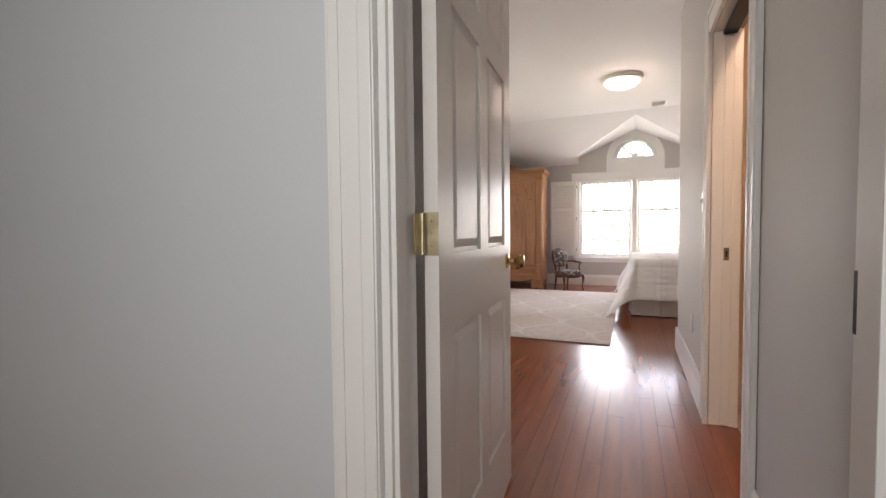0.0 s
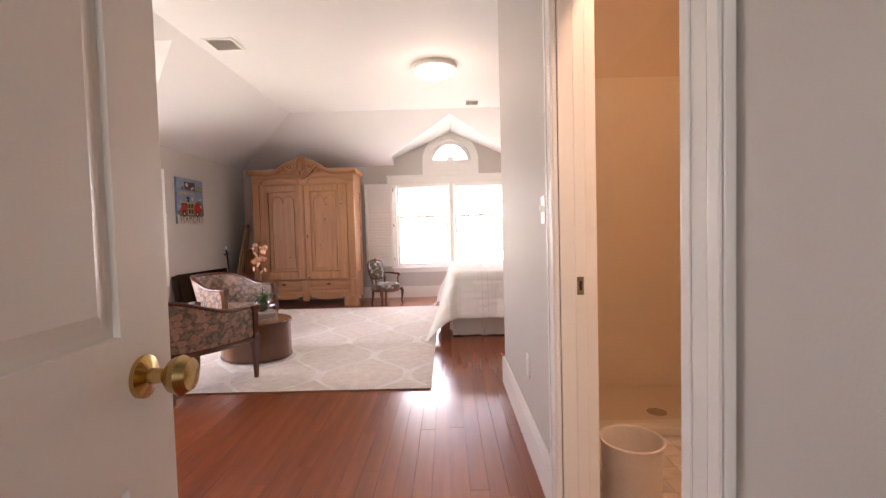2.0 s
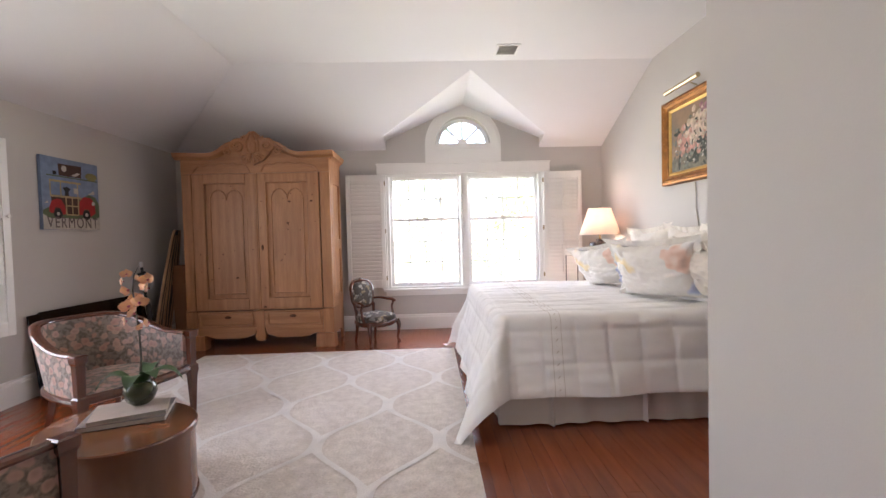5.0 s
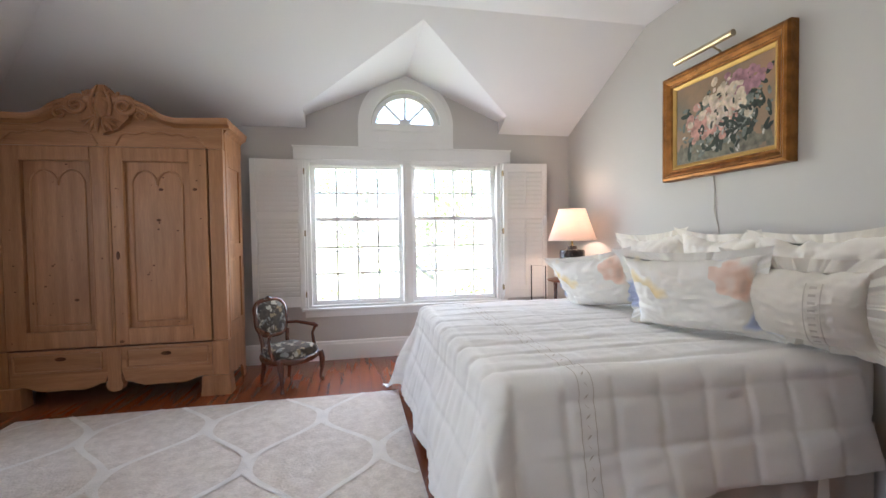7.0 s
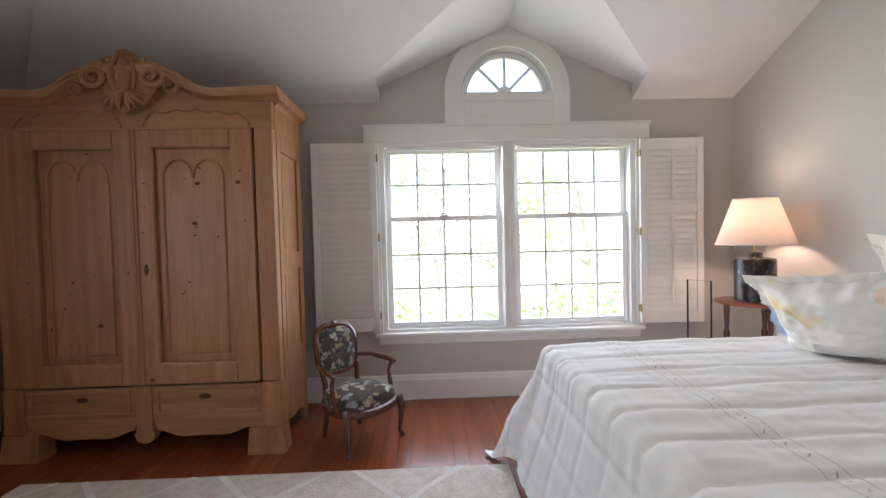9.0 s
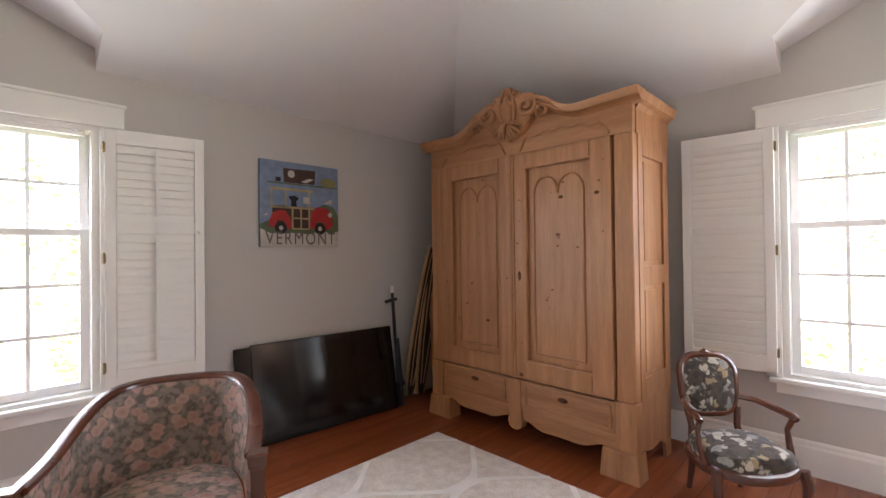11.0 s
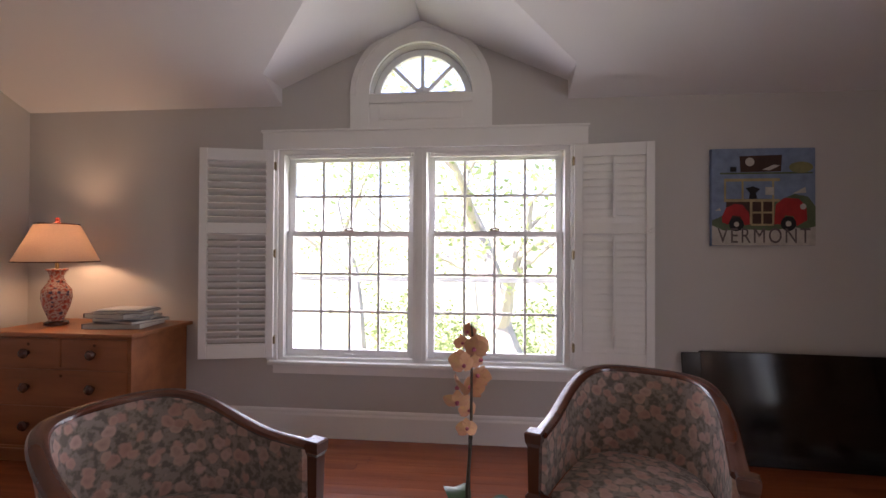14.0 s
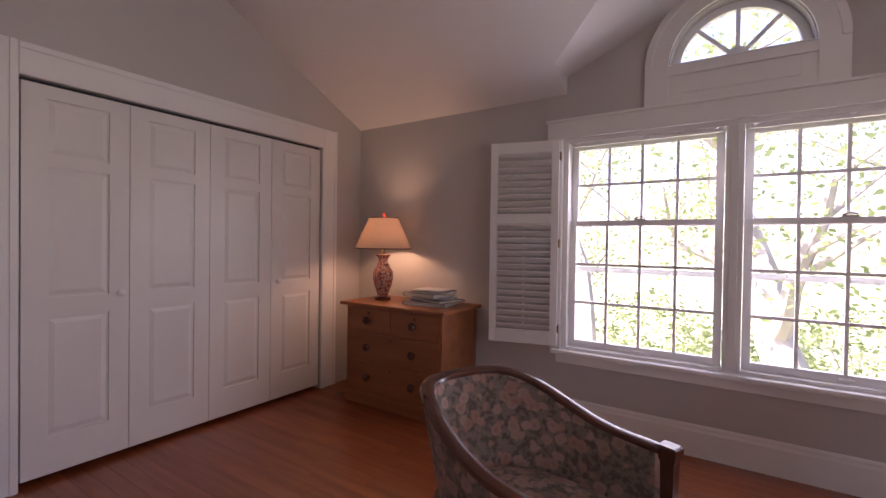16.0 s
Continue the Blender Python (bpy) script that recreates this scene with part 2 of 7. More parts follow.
def pierced_wall(bm, u0, u1, uc, axis, a, b):
    """An outer wall with the wide window and the half-round light over it."""
    def slab(ua, ub, z0a, z0b, z1a, z1b):
        lo = [(ua, z0a), (ub, z0b), (ub, z1b), (ua, z1a)]
        prism(bm, lo, axis, a, b)
    cuts = [uc - ARCH_R * math.cos(math.pi * i / 20) for i in range(21)]
    slab(u0, uc - WIN_W, 0, 0, TOP, TOP)
    slab(uc + WIN_W, u1, 0, 0, TOP, TOP)
    slab(uc - WIN_W, uc + WIN_W, 0, 0, WIN_B, WIN_B)
    slab(uc - WIN_W, uc + WIN_W, WIN_T, WIN_T, ARCH_Z, ARCH_Z)
    slab(uc - WIN_W, uc - ARCH_R, ARCH_Z, ARCH_Z, TOP, TOP)
    slab(uc + ARCH_R, uc + WIN_W, ARCH_Z, ARCH_Z, TOP, TOP)
    for p, q in zip(cuts, cuts[1:]):
        hp, hq = (ARCH_Z + math.sqrt(max(ARCH_R ** 2 - (c - uc) ** 2, 0)) for c in (p, q))
        slab(p, q, hp, hq, TOP, TOP)


bm = B()
pierced_wall(bm, -0.18, XE + 0.18, NC, "y", 0.0, 0.18)
setting("wall_north", bm, WALL, "warm grey painted outer wall around a wide window", "wall")
bm = B()
pierced_wall(bm, YC - 0.8, 0.0, WC, "x", -0.18, 0.0)
setting("wall_west", bm, WALL, "warm grey painted outer wall with a wide window", "wall")
bm = B()
box(bm, XE, XE + 0.16, FOY_S, 0.0, 0, TOP)
setting("wall_east", bm, WALL, "warm grey painted wall behind the bed", "wall")
CL0, CL1, CLH = 0.464, 2.338, 2.022
HALLW = 2.80
bm = B()
box(bm, 0, CL0, YC - 0.12, YC, 0, TOP)
box(bm, CL1, HALLW, YC - 0.12, YC, 0, TOP)
box(bm, CL0, CL1, YC - 0.12, YC, CLH, TOP)
setting("wall_closet", bm, WALL, "warm grey painted wall around the closet doors", "wall")
bm = B()
box(bm, 0, HALLW - 0.12, YC - 0.8, YC - 0.7, 0, TOP)
setting("wall_closet_back", bm, WALL, "plain back wall of the closet", "wall")
bm = B()
box(bm, HALLW - 0.12, HALLW, -7.76, YC - 0.12, 0, TOP)
setting("wall_hall_west", bm, WALL, "warm grey painted hall wall behind the open door", "wall")
BD0, BD1, BDH, XB = -6.84, -5.99, 2.05, 4.035   # bathroom opening, far face of the hall wall
bm = B()
box(bm, XH, XB, BD1 + 0.02, YA, 0, TOP)
box(bm, XH, XB, -7.76, BD0, 0, TOP)
box(bm, XH, XB, BD0, BD1 + 0.02, BDH, TOP)
setting("wall_hall_east", bm, WALL, "warm grey painted hall wall with bathroom opening", "wall")
bm = B()
box(bm, XB, XE, -4.58, YA, 0, TOP)
setting("wall_alcove", bm, WALL, "warm grey painted wall south of the bed", "wall")
ED0, ED1, EDH = 3.05, 3.86, 2.05
bm = B()
box(bm, FOY_W, ED0, -7.88, -7.76, 0, TOP)
box(bm, ED1, XE, -7.88, -7.76, 0, TOP)
box(bm, ED0, ED1, -7.88, -7.76, EDH, TOP)
setting("wall_entry", bm, mat("landing_wall_paint", (0.60, 0.63, 0.64), 0.6, var=0.04, scale=0.8, fine=180, bump=0.05, fine_var=0.015),
        "pale blue-grey painted wall around the bedroom door", "wall")
bm = B()
box(bm, FOY_W - 0.1, FOY_W, FOY_S, -7.76, 0, TOP)
box(bm, FOY_W - 0.1, XE, FOY_S - 0.1, FOY_S, 0, TOP)
setting("wall_landing", bm, WALL, "plain landing walls", "wall")

bm = B()


def sheet(*pts):
    bm.faces.new([bm.verts.new(p) for p in pts])


SL = (FLAT - KNEE) / RUN
EAVE, RIDGE, DW = 2.39, 2.81, 0.97
ye, yr = (EAVE - KNEE) / SL, (RIDGE - KNEE) / SL
sheet((0, 0, KNEE), (RUN, -RUN, FLAT), (XE, -RUN, FLAT), (XE, 0, KNEE), (NC + DW, 0, KNEE), (NC + DW, -ye, EAVE), (NC, -yr, RIDGE),
      (NC - DW, -ye, EAVE), (NC - DW, 0, KNEE))
sheet((0, 0, KNEE), (RUN, -RUN, FLAT), (RUN, YC, FLAT), (0, YC, KNEE), (0, WC - DW, KNEE), (ye, WC - DW, EAVE), (yr, WC, RIDGE),
      (ye, WC + DW, EAVE), (0, WC + DW, KNEE))
for s in (-1, 1):
    sheet((NC + s * DW, 0, EAVE), (NC + s * DW, -ye, EAVE), (NC, -yr, RIDGE), (NC, 0, RIDGE))
    sheet((NC + s * DW, 0, KNEE), (NC + s * DW, -ye, EAVE), (NC + s * DW, 0, EAVE))
    sheet((0, WC + s * DW, EAVE), (ye, WC + s * DW, EAVE), (yr, WC, RIDGE), (0, WC, RIDGE))
    sheet((0, WC + s * DW, KNEE), (ye, WC + s * DW, EAVE), (0, WC + s * DW, EAVE))
sheet((RUN, -RUN, FLAT), (XE, -RUN, FLAT), (XE, FOY_S, FLAT), (RUN, FOY_S, FLAT))
setting("ceiling", bm, CEIL, "white painted ceiling with slopes and two window gables", "ceiling")
# unseen flat lid, added to keep sky light out above the ceiling sheets
bm = B()
box(bm, -0.3, XE + 0.3, FOY_S - 0.3, 0.3, TOP, TOP + 0.1)
setting("roof_deck", bm, WALL, "unseen flat lid that keeps daylight out above the ceiling", "roof")
bm = B()
box(bm, -0.18, XE + 0.16, FOY_S, 0.18, -0.25, -0.012)
setting("floor", bm, JOINT, "polished reddish wooden strip floor", "floor")

# ---- windows ----
Z90 = Matrix.Rotation(radians(90), 4, "Z")


def ring(bm, uc, zc, r0, r1, a, b, n=28):
    """Half a flat ring over a base line."""
    for i in range(n):
        t0, t1 = math.pi * i / n, math.pi * (i + 1) / n
        prism(bm, [(uc + r0 * math.cos(t0), zc + r0 * math.sin(t0)), (uc + r1 * math.cos(t0), zc + r1 * math.sin(t0)),
                   (uc + r1 * math.cos(t1), zc + r1 * math.sin(t1)), (uc + r0 * math.cos(t1), zc + r0 * math.sin(t1))], "y", a, b)


def sash(parent, u0, u1, z0, z1, w, rows, name):
    """One sash of a sliding window: frame, glazing bars and panes."""
    bm = B()
    st, rl = 0.042, 0.036
    box(bm, u0, u0 + st, w, w + 0.032, z0, z1, 0.003)
    box(bm, u1 - st, u1, w, w + 0.032, z0, z1, 0.003)
    box(bm, u0 + st, u1 - st, w, w + 0.032, z0, z0 + rl + 0.008, 0.003)
    box(bm, u0 + st, u1 - st, w, w + 0.032, z1 - rl, z1, 0.003)
    s = part(name, bm, SASH, parent)
    gu0, gu1, gz0, gz1 = u0 + st, u1 - st, z0 + rl + 0.008, z1 - rl
    bm = B()
    for i in range(1, 4):
        u = gu0 + (gu1 - gu0) * i / 4
        box(bm, u - 0.0085, u + 0.0085, w + 0.004, w + 0.028, gz0, gz1)
    part("glazing_bars_upright", bm, SASH, s)
    bm = B()
    for i in range(1, rows):
        z = gz0 + (gz1 - gz0) * i / rows
        box(bm, gu0, gu1, w + 0.006, w + 0.026, z - 0.0085, z + 0.0085)
    part("glazing_bars_level", bm, SASH, s)
    for i in range(4):
        for j in range(rows):
            bm = B()
            a, b = (gu1 - gu0) / 4, (gz1 - gz0) / rows
            box(bm, gu0 + a * i + 0.006, gu0 + a * (i + 1) - 0.006, w + 0.013, w + 0.016, gz0 + b * j + 0.006, gz0 + b * (j + 1) - 0.006)
            p = part("pane", bm, GLASSY, s)
            p.visible_shadow = False
    return s


def window(name, m):
    win = thing(name, "white double window with small panes and half-round light above", "window", m, kind="structure")
    W = WIN_W
    bm = B()      # lining of the opening
    box(bm, -W, -W + 0.035, 0.0, 0.17, WIN_B, WIN_T)
    box(bm, W - 0.035, W, 0.0, 0.17, WIN_B, WIN_T)
    box(bm, -W + 0.035, W - 0.035, 0.0, 0.17, WIN_T - 0.03, WIN_T)
    box(bm, -W + 0.035, W - 0.035, 0.0, 0.19, WIN_B, WIN_B + 0.025)
    part("window_frame", bm, TRIM, win)
    bm = B()
    box(bm, -0.045, 0.045, -0.012, 0.15, WIN_B + 0.025, WIN_T - 0.03, 0.004)
    box(bm, -0.02, 0.02, -0.02, -0.012, WIN_B + 0.03, WIN_T - 0.03, 0.003)
    part("mullion", bm, TRIM, win)
    bm = B()      # sill board and apron
    box(bm, -W - 0.06, W + 0.06, -0.045, 0.03, WIN_B - 0.026, WIN_B + 0.004, 0.008)
    box(bm, -W - 0.03, W + 0.03, -0.016, -0.001, WIN_B - 0.085, WIN_B - 0.026, 0.003)
    part("window_sill", bm, TRIM, win)
    bm = B()      # side boards and head board
    for s in (-1, 1):
        a, b = sorted((s * W, s * (W + 0.075)))
        box(bm, a, b, -0.02, -0.001, WIN_B + 0.004, WIN_T, 0.003)
    part("side_casing", bm, TRIM, win)
    bm = B()
    box(bm, -W - 0.11, W + 0.11, -0.024, -0.001, WIN_T, 2.095, 0.004)
    box(bm, -W - 0.12, W + 0.12, -0.034, -0.001, 2.082, 2.1, 0.005)
    part("head_casing", bm, TRIM, win)
    bm = B()      # tilt rails and small stops below the head board
    for u in (-0.495, 0.495):
        box(bm, u - 0.43, u + 0.43, 0.012, 0.03, WIN_T - 0.058, WIN_T - 0.03, 0.003)
        for k in (-0.4, 0.0, 0.4):
            lathe(bm, [(0.012, 0), (0.012, 0.006), (0.004, 0.008)], (u + k, 0.006, WIN_T - 0.038), 10)
    part("head_stop", bm, TRIM, win)
    for s in (-1, 1):
        a, b = sorted((s * 0.05, s * (W - 0.038)))
        mid = 1.385
        sash(win, a, b, mid - 0.02, WIN_T - 0.035, 0.085, 2, "upper_sash")
        lo = sash(win, a, b, WIN_B + 0.027, mid + 0.022, 0.05, 3, "lower_sash")
        bm = B()
        c = (a + b) / 2
        box(bm, c - 0.035, c + 0.035, 0.03, 0.055, mid + 0.022, mid + 0.03, 0.002)
        sweep(bm, [(c - 0.028, 0.04, mid + 0.034), (c, 0.032, mid + 0.042), (c + 0.03, 0.036, mid + 0.036)], 0.006, 8)
        part("sash_lock", bm, CHROME, lo, "dull metal sash lock")
        bm = B()
        box(bm, c - 0.03, c + 0.03, 0.03, 0.05, WIN_B + 0.04, WIN_B + 0.052, 0.003)
        part("sash_lift", bm, SASH, lo)
        bm = B()      # storm sash behind the panes
        box(bm, a, b, 0.135, 0.15, 1.055, 1.09)
        box(bm, a, a + 0.03, 0.135, 0.15, WIN_B + 0.026, WIN_T - 0.03)
        box(bm, b - 0.03, b, 0.135, 0.15, WIN_B + 0.026, WIN_T - 0.03)
        part("storm_frame", bm, SASH, win)
    # half-round light
    bm = B()
    ring(bm, 0, ARCH_Z, ARCH_R + 0.004, 0.478, -0.026, -0.001)
    ring(bm, 0, ARCH_Z, 0.44, 0.478, -0.034, -0.026)
    box(bm, -0.478, -0.35, -0.026, -0.001, 2.1, ARCH_Z)
    box(bm, 0.35, 0.478, -0.026, -0.001, 2.1, ARCH_Z)
    box(bm, -0.35, 0.35, -0.016, -0.001, 2.1, ARCH_Z)
    box(bm, -0.35, 0.35, -0.026, -0.016, 2.1, 2.14, 0.003)
    box(bm, -0.35, 0.35, -0.026, -0.016, ARCH_Z - 0.06, ARCH_Z, 0.003)
    box(bm, -0.28, 0.28, -0.022, -0.016, 2.155, ARCH_Z - 0.075, 0.003)
    part("arch_casing", bm, TRIM, win)
    bm = B()
    ring(bm, 0, ARCH_Z, 0.298, ARCH_R - 0.002, 0.08, 0.12)
    box(bm, -ARCH_R, ARCH_R, 0.08, 0.12, ARCH_Z, ARCH_Z + 0.03)
    box(bm, -ARCH_R, ARCH_R, -0.03, 0.08, ARCH_Z, ARCH_Z + 0.006)
    for ang in (45, 90, 135):
        bm2 = [(0.05, -0.011), (0.305, -0.011), (0.305, 0.011), (0.05, 0.011)]
        c, s = math.cos(radians(ang)), math.sin(radians(ang))
        prism(bm, [(u * c - v * s, ARCH_Z + 0.02 + u * s + v * c) for u, v in bm2], "y", 0.085, 0.115)
    lathe(bm, [(0.06, 0), (0.06, 0.02)], (0, 0, 0), 20, Matrix.Translation((0, 0.115, ARCH_Z + 0.03)) @ Matrix.Rotation(radians(90), 4, "X"))
    part("arch_sash", bm, SASH, win)
    bm = B()
    prism(bm, [(0.305 * math.cos(math.pi * i / 24), ARCH_Z + 0.0 + 0.305 * math.sin(math.pi * i / 24)) for i in range(25)], "y", 0.098, 0.101)
    p = part("arch_pane", bm, GLASSY, win)
    p.visible_shadow = False
    return win


window("window_1", Matrix.Translation((NC, 0, 0)))
window("window_2", Matrix.Translation((0, WC, 0)) @ Z90)


def shutter(m, tilt, label):
    """A shutter leaf: hinge edge at u = 0, running along +u, its back on the plane w = 0."""
    W, Z0, Z1 = 0.475, 0.545, 1.955
    sh = thing("shutter", label, "window shutter", m, "louvred window shutters")
    bm = B()
    box(bm, 0, 0.05, -0.03, 0, Z0, Z1, 0.003)
    part("stile", bm, TRIM, sh)
    bm = B()
    box(bm, W - 0.05, W, -0.03, 0, Z0, Z1, 0.003)
    part("stile", bm, TRIM, sh)
    for a, b in ((Z0, Z0 + 0.095), (1.385, 1.455), (Z1 - 0.08, Z1)):
        bm = B()
        box(bm, 0.05, W - 0.05, -0.028, -0.002, a, b, 0.002)
        part("rail", bm, TRIM, sh)
    bm = B()
    prism(bm, [(-0.027, -0.003), (0, -0.0055), (0.027, -0.003), (0.027, 0.003), (0, 0.0055), (-0.027, 0.003)], "x", 0.052, W - 0.052)
    me = mesh_of("slat", bm, TRIM)
    for a, b in ((Z0 + 0.095, 1.385), (1.455, Z1 - 0.08)):
        n = max(1, round((b - a) / 0.046))
        for i in range(n):
            z = a + (b - a) * (i + 0.5) / n
            shared_part("slat", me, sh, Matrix.Translation((0, -0.015, z)) @ Matrix.Rotation(radians(tilt), 4, "X"))
        bm = B()
        box(bm, W / 2 - 0.007, W / 2 + 0.007, -0.05, -0.038, a + 0.03, b - 0.02, 0.002)
        part("tilt_rod", bm, TRIM, sh)
    bm = B()
    lathe(bm, [(0.006, 0), (0.006, 0.01), (0.013, 0.016), (0.011, 0.026)], (0, 0, 0), 14,
          Matrix.Translation((W - 0.025, -0.03, 1.4)) @ Matrix.Rotation(radians(90), 4, "X"))
    part("knob", bm, TRIM, sh, smooth=True)
    for z in (0.66, 1.25, 1.85):
        bm = B()
        box(bm, -0.012, 0.004, -0.034, -0.004, z - 0.025, z + 0.025, 0.002)
        sweep(bm, [(-0.006, -0.036, z - 0.03), (-0.006, -0.036, z + 0.03)], 0.005, 8)
        part("hinge", bm, DULLBRASS, sh, "small brass hinge")
    return sh


FLIP = Matrix.Diagonal((-1, 1, 1, 1))
Wp = WIN_W + 0.02
WMAT = Matrix.Translation((0, WC, 0)) @ Z90


def leaf_pose(base, side, angle):
    """side 1: runs on to the right of the window, seen from inside; -1: to its left. angle: how far it stands off the wall."""
    if side > 0:
        return base @ Matrix.Translation((Wp, -0.026, 0)) @ Matrix.Rotation(radians(-angle), 4, "Z")
    return base @ Matrix.Translation((-Wp, -0.026, 0)) @ Matrix.Rotation(radians(180 + angle), 4, "Z") @ Matrix.Translation((0, 0.03, 0))


NMAT = Matrix.Translation((NC, 0, 0))
shutter(leaf_pose(NMAT, -1, 4), 78, "white louvred shutter folded back with closed slats")
shutter(leaf_pose(NMAT, 1, 4), 78, "white louvred shutter folded back with closed slats")
shutter(leaf_pose(WMAT, 1, 8), 78, "white louvred shutter folded back with closed slats")
shutter(leaf_pose(WMAT, -1, 14), 38, "white louvred shutter standing ajar with open slats")

# ---- skirting and door trim ----


def skirting(name, m, length):
    """Runs along +x from the pose, its back on y = 0, standing out towards -y."""
    bm = B()
    prism(bm, [(0, 0), (-0.018, 0), (-0.018, 0.15), (-0.013, 0.165), (-0.013, 0.178), (-0.007, 0.19), (0, 0.19)], "x", 0, length)
    ob = setting(name, bm, TRIM, "tall white painted skirting board", "baseboard")
    ob.matrix_basis = m
    return ob


skirting("baseboard_north", Matrix.Translation((0, -0.001, 0)), XE)
skirting("baseboard_west", Matrix.Translation((0.001, YC, 0)) @ Z90, -YC)
skirting("baseboard_east", Matrix.Translation((XE - 0.001, 0, 0)) @ Matrix.Rotation(radians(-90), 4, "Z"), -YA)
skirting("baseboard_alcove", Matrix.Translation((XE, YA + 0.001, 0)) @ Matrix.Rotation(radians(180), 4, "Z"), XE - XH + 0.019)
skirting("baseboard_hall", Matrix.Translation((XH - 0.001, YA + 0.019, 0)) @ Matrix.Rotation(radians(-90), 4, "Z"), YA + 0.019 - BD1 - 0.12)
skirting("baseboard_hall_end", Matrix.Translation((XH - 0.001, BD0 - 0.12, 0)) @ Matrix.Rotation(radians(-90), 4, "Z"), 0.64 - 0.1)
skirting("baseboard_closet", Matrix.Translation((HALLW, YC + 0.001, 0)) @ Matrix.Rotation(radians(180), 4, "Z"), HALLW - CL1 - 0.17)


def casing_board(bm, u0, u1, z0, z1, upright):
    box(bm, u0, u1, -0.018, 0, z0, z1, 0.003)
    if upright:
        box(bm, u0 + 0.010, u0 + 0.034, -0.0215, -0.018, z0, z1, 0.003)
        box(bm, u1 - 0.034, u1 - 0.004, -0.0225, -0.018, z0, z1, 0.004)
    else:
        box(bm, u0, u1, -0.0225, -0.018, z1 - 0.034, z1 - 0.004, 0.004)


def door_casing(name, m, u0, u1, h, w=0.115):
    """Boards round an opening, on the plane y = 0, standing out to -y."""
    bm = B()
    casing_board(bm, u0 - w, u0, 0, h + w, True)
    casing_board(bm, u1, u1 + w, 0, h + w, True)
    casing_board(bm, u0, u1, h, h + w, False)
    ob = setting(name, bm, TRIM, "white moulded door casing", "door trim")
    ob.matrix_basis = m
    return ob


door_casing("trim_closet", Matrix.Translation((0, YC + 0.001, 0)) @ Matrix.Rotation(radians(180), 4, "Z"), -CL1, -CL0, CLH, 0.16)
HM = Matrix.Translation((XH - 0.001, 0, 0)) @ Matrix.Rotation(radians(-90), 4, "Z")
door_casing("trim_bath", HM, -BD1, -BD0, BDH, 0.115)
door_casing("trim_entry", Matrix.Translation((0, -7.881, 0)), ED0, ED1, EDH)
bm = B()
box(bm, ED0, ED0 + 0.018, -7.88, -7.76, 0, EDH)
box(bm, ED1 - 0.018, ED1, -7.88, -7.76, 0, EDH)
box(bm, ED0 + 0.018, ED1 - 0.018, -7.88, -7.76, EDH - 0.018, EDH)
box(bm, ED0 + 0.018, ED0 + 0.03, -7.87, -7.825, 0, EDH - 0.018, 0.002)
box(bm, ED1 - 0.03, ED1 - 0.018, -7.87, -7.80, 0, EDH - 0.018, 0.002)
setting("trim_entry_jamb", bm, TRIM, "white painted door jamb", "door trim")
bm = B()
box(bm, ED1 - 0.0215, ED1 - 0.018, -7.795, -7.765, 0.88, 0.98, 0.001)
tagged(part("strike_plate", bm, BLACKMETAL), "dark metal strike plate on the door jamb", "strike plate")

# ---- doors ----


def framed_leaf(name, w, h, t, cols, rows, material, parent):
    """A door leaf on the plane from u = 0 to w, thickness t about y = 0, with sunk and raised panels on both faces."""
    bm = B()
    box(bm, 0, w, -t / 2 + 0.009, t / 2 - 0.009, 0, h)
    edges_u = [0] + [e for c in cols for e in c] + [w]
    for i in range(0, len(edges_u), 2):
        for s in (-1, 1):
            a, b = sorted((s * (t / 2 - 0.009), s * t / 2))
            box(bm, edges_u[i], edges_u[i + 1], a, b, 0, h)
    edges_z = [0] + [e for r in rows for e in r] + [h]
    for c in cols:
        for i in range(0, len(edges_z), 2):
            for s in (-1, 1):
                a, b = sorted((s * (t / 2 - 0.009), s * t / 2))
                box(bm, c[0], c[1], a, b, edges_z[i], edges_z[i + 1])
    leaf = part(name, bm, material, parent)
    for c in cols:
        for r in rows:
            bm = B()
            for s in (-1, 1):
                vs = box(bm, c[0] + 0.012, c[1] - 0.012, s * (t / 2 - 0.009), s * (t / 2 - 0.0085), r[0] + 0.012, r[1] - 0.012)
                out = s * (t / 2 - 0.002)
                vs2 = [bm.verts.new((u, out, z)) for u, z in ((c[0] + 0.035, r[0] + 0.035), (c[1] - 0.035, r[0] + 0.035), (c[1] - 0.035, r[1] - 0.035), (c[0] + 0.035, r[1] - 0.035))]
                lo = [bm.verts.new((u, s * (t / 2 - 0.0086), z)) for u, z in ((c[0] + 0.012, r[0] + 0.012), (c[1] - 0.012, r[0] + 0.012), (c[1] - 0.012, r[1] - 0.012), (c[0] + 0.012, r[1] - 0.012))]
                bm.faces.new(vs2)
                for i in range(4):
                    bm.faces.new((lo[i], lo[(i + 1) % 4], vs2[(i + 1) % 4], vs2[i]))
            part("panel", bm, material, leaf)
    return leaf


door = thing("door_1", "white six-panel bedroom door standing wide open", "door", Matrix.Translation((3.094, -7.73, 0.012)) @ Matrix.Rotation(radians(93.4), 4, "Z"), kind="structure")
LW = 0.845
framed_leaf("leaf", LW, 2.02, 0.035, ((0.11, 0.375), (0.47, 0.735)), ((0.24, 0.78), (0.98, 1.60), (1.69, 1.90)), DOOR, door)
bm = B()
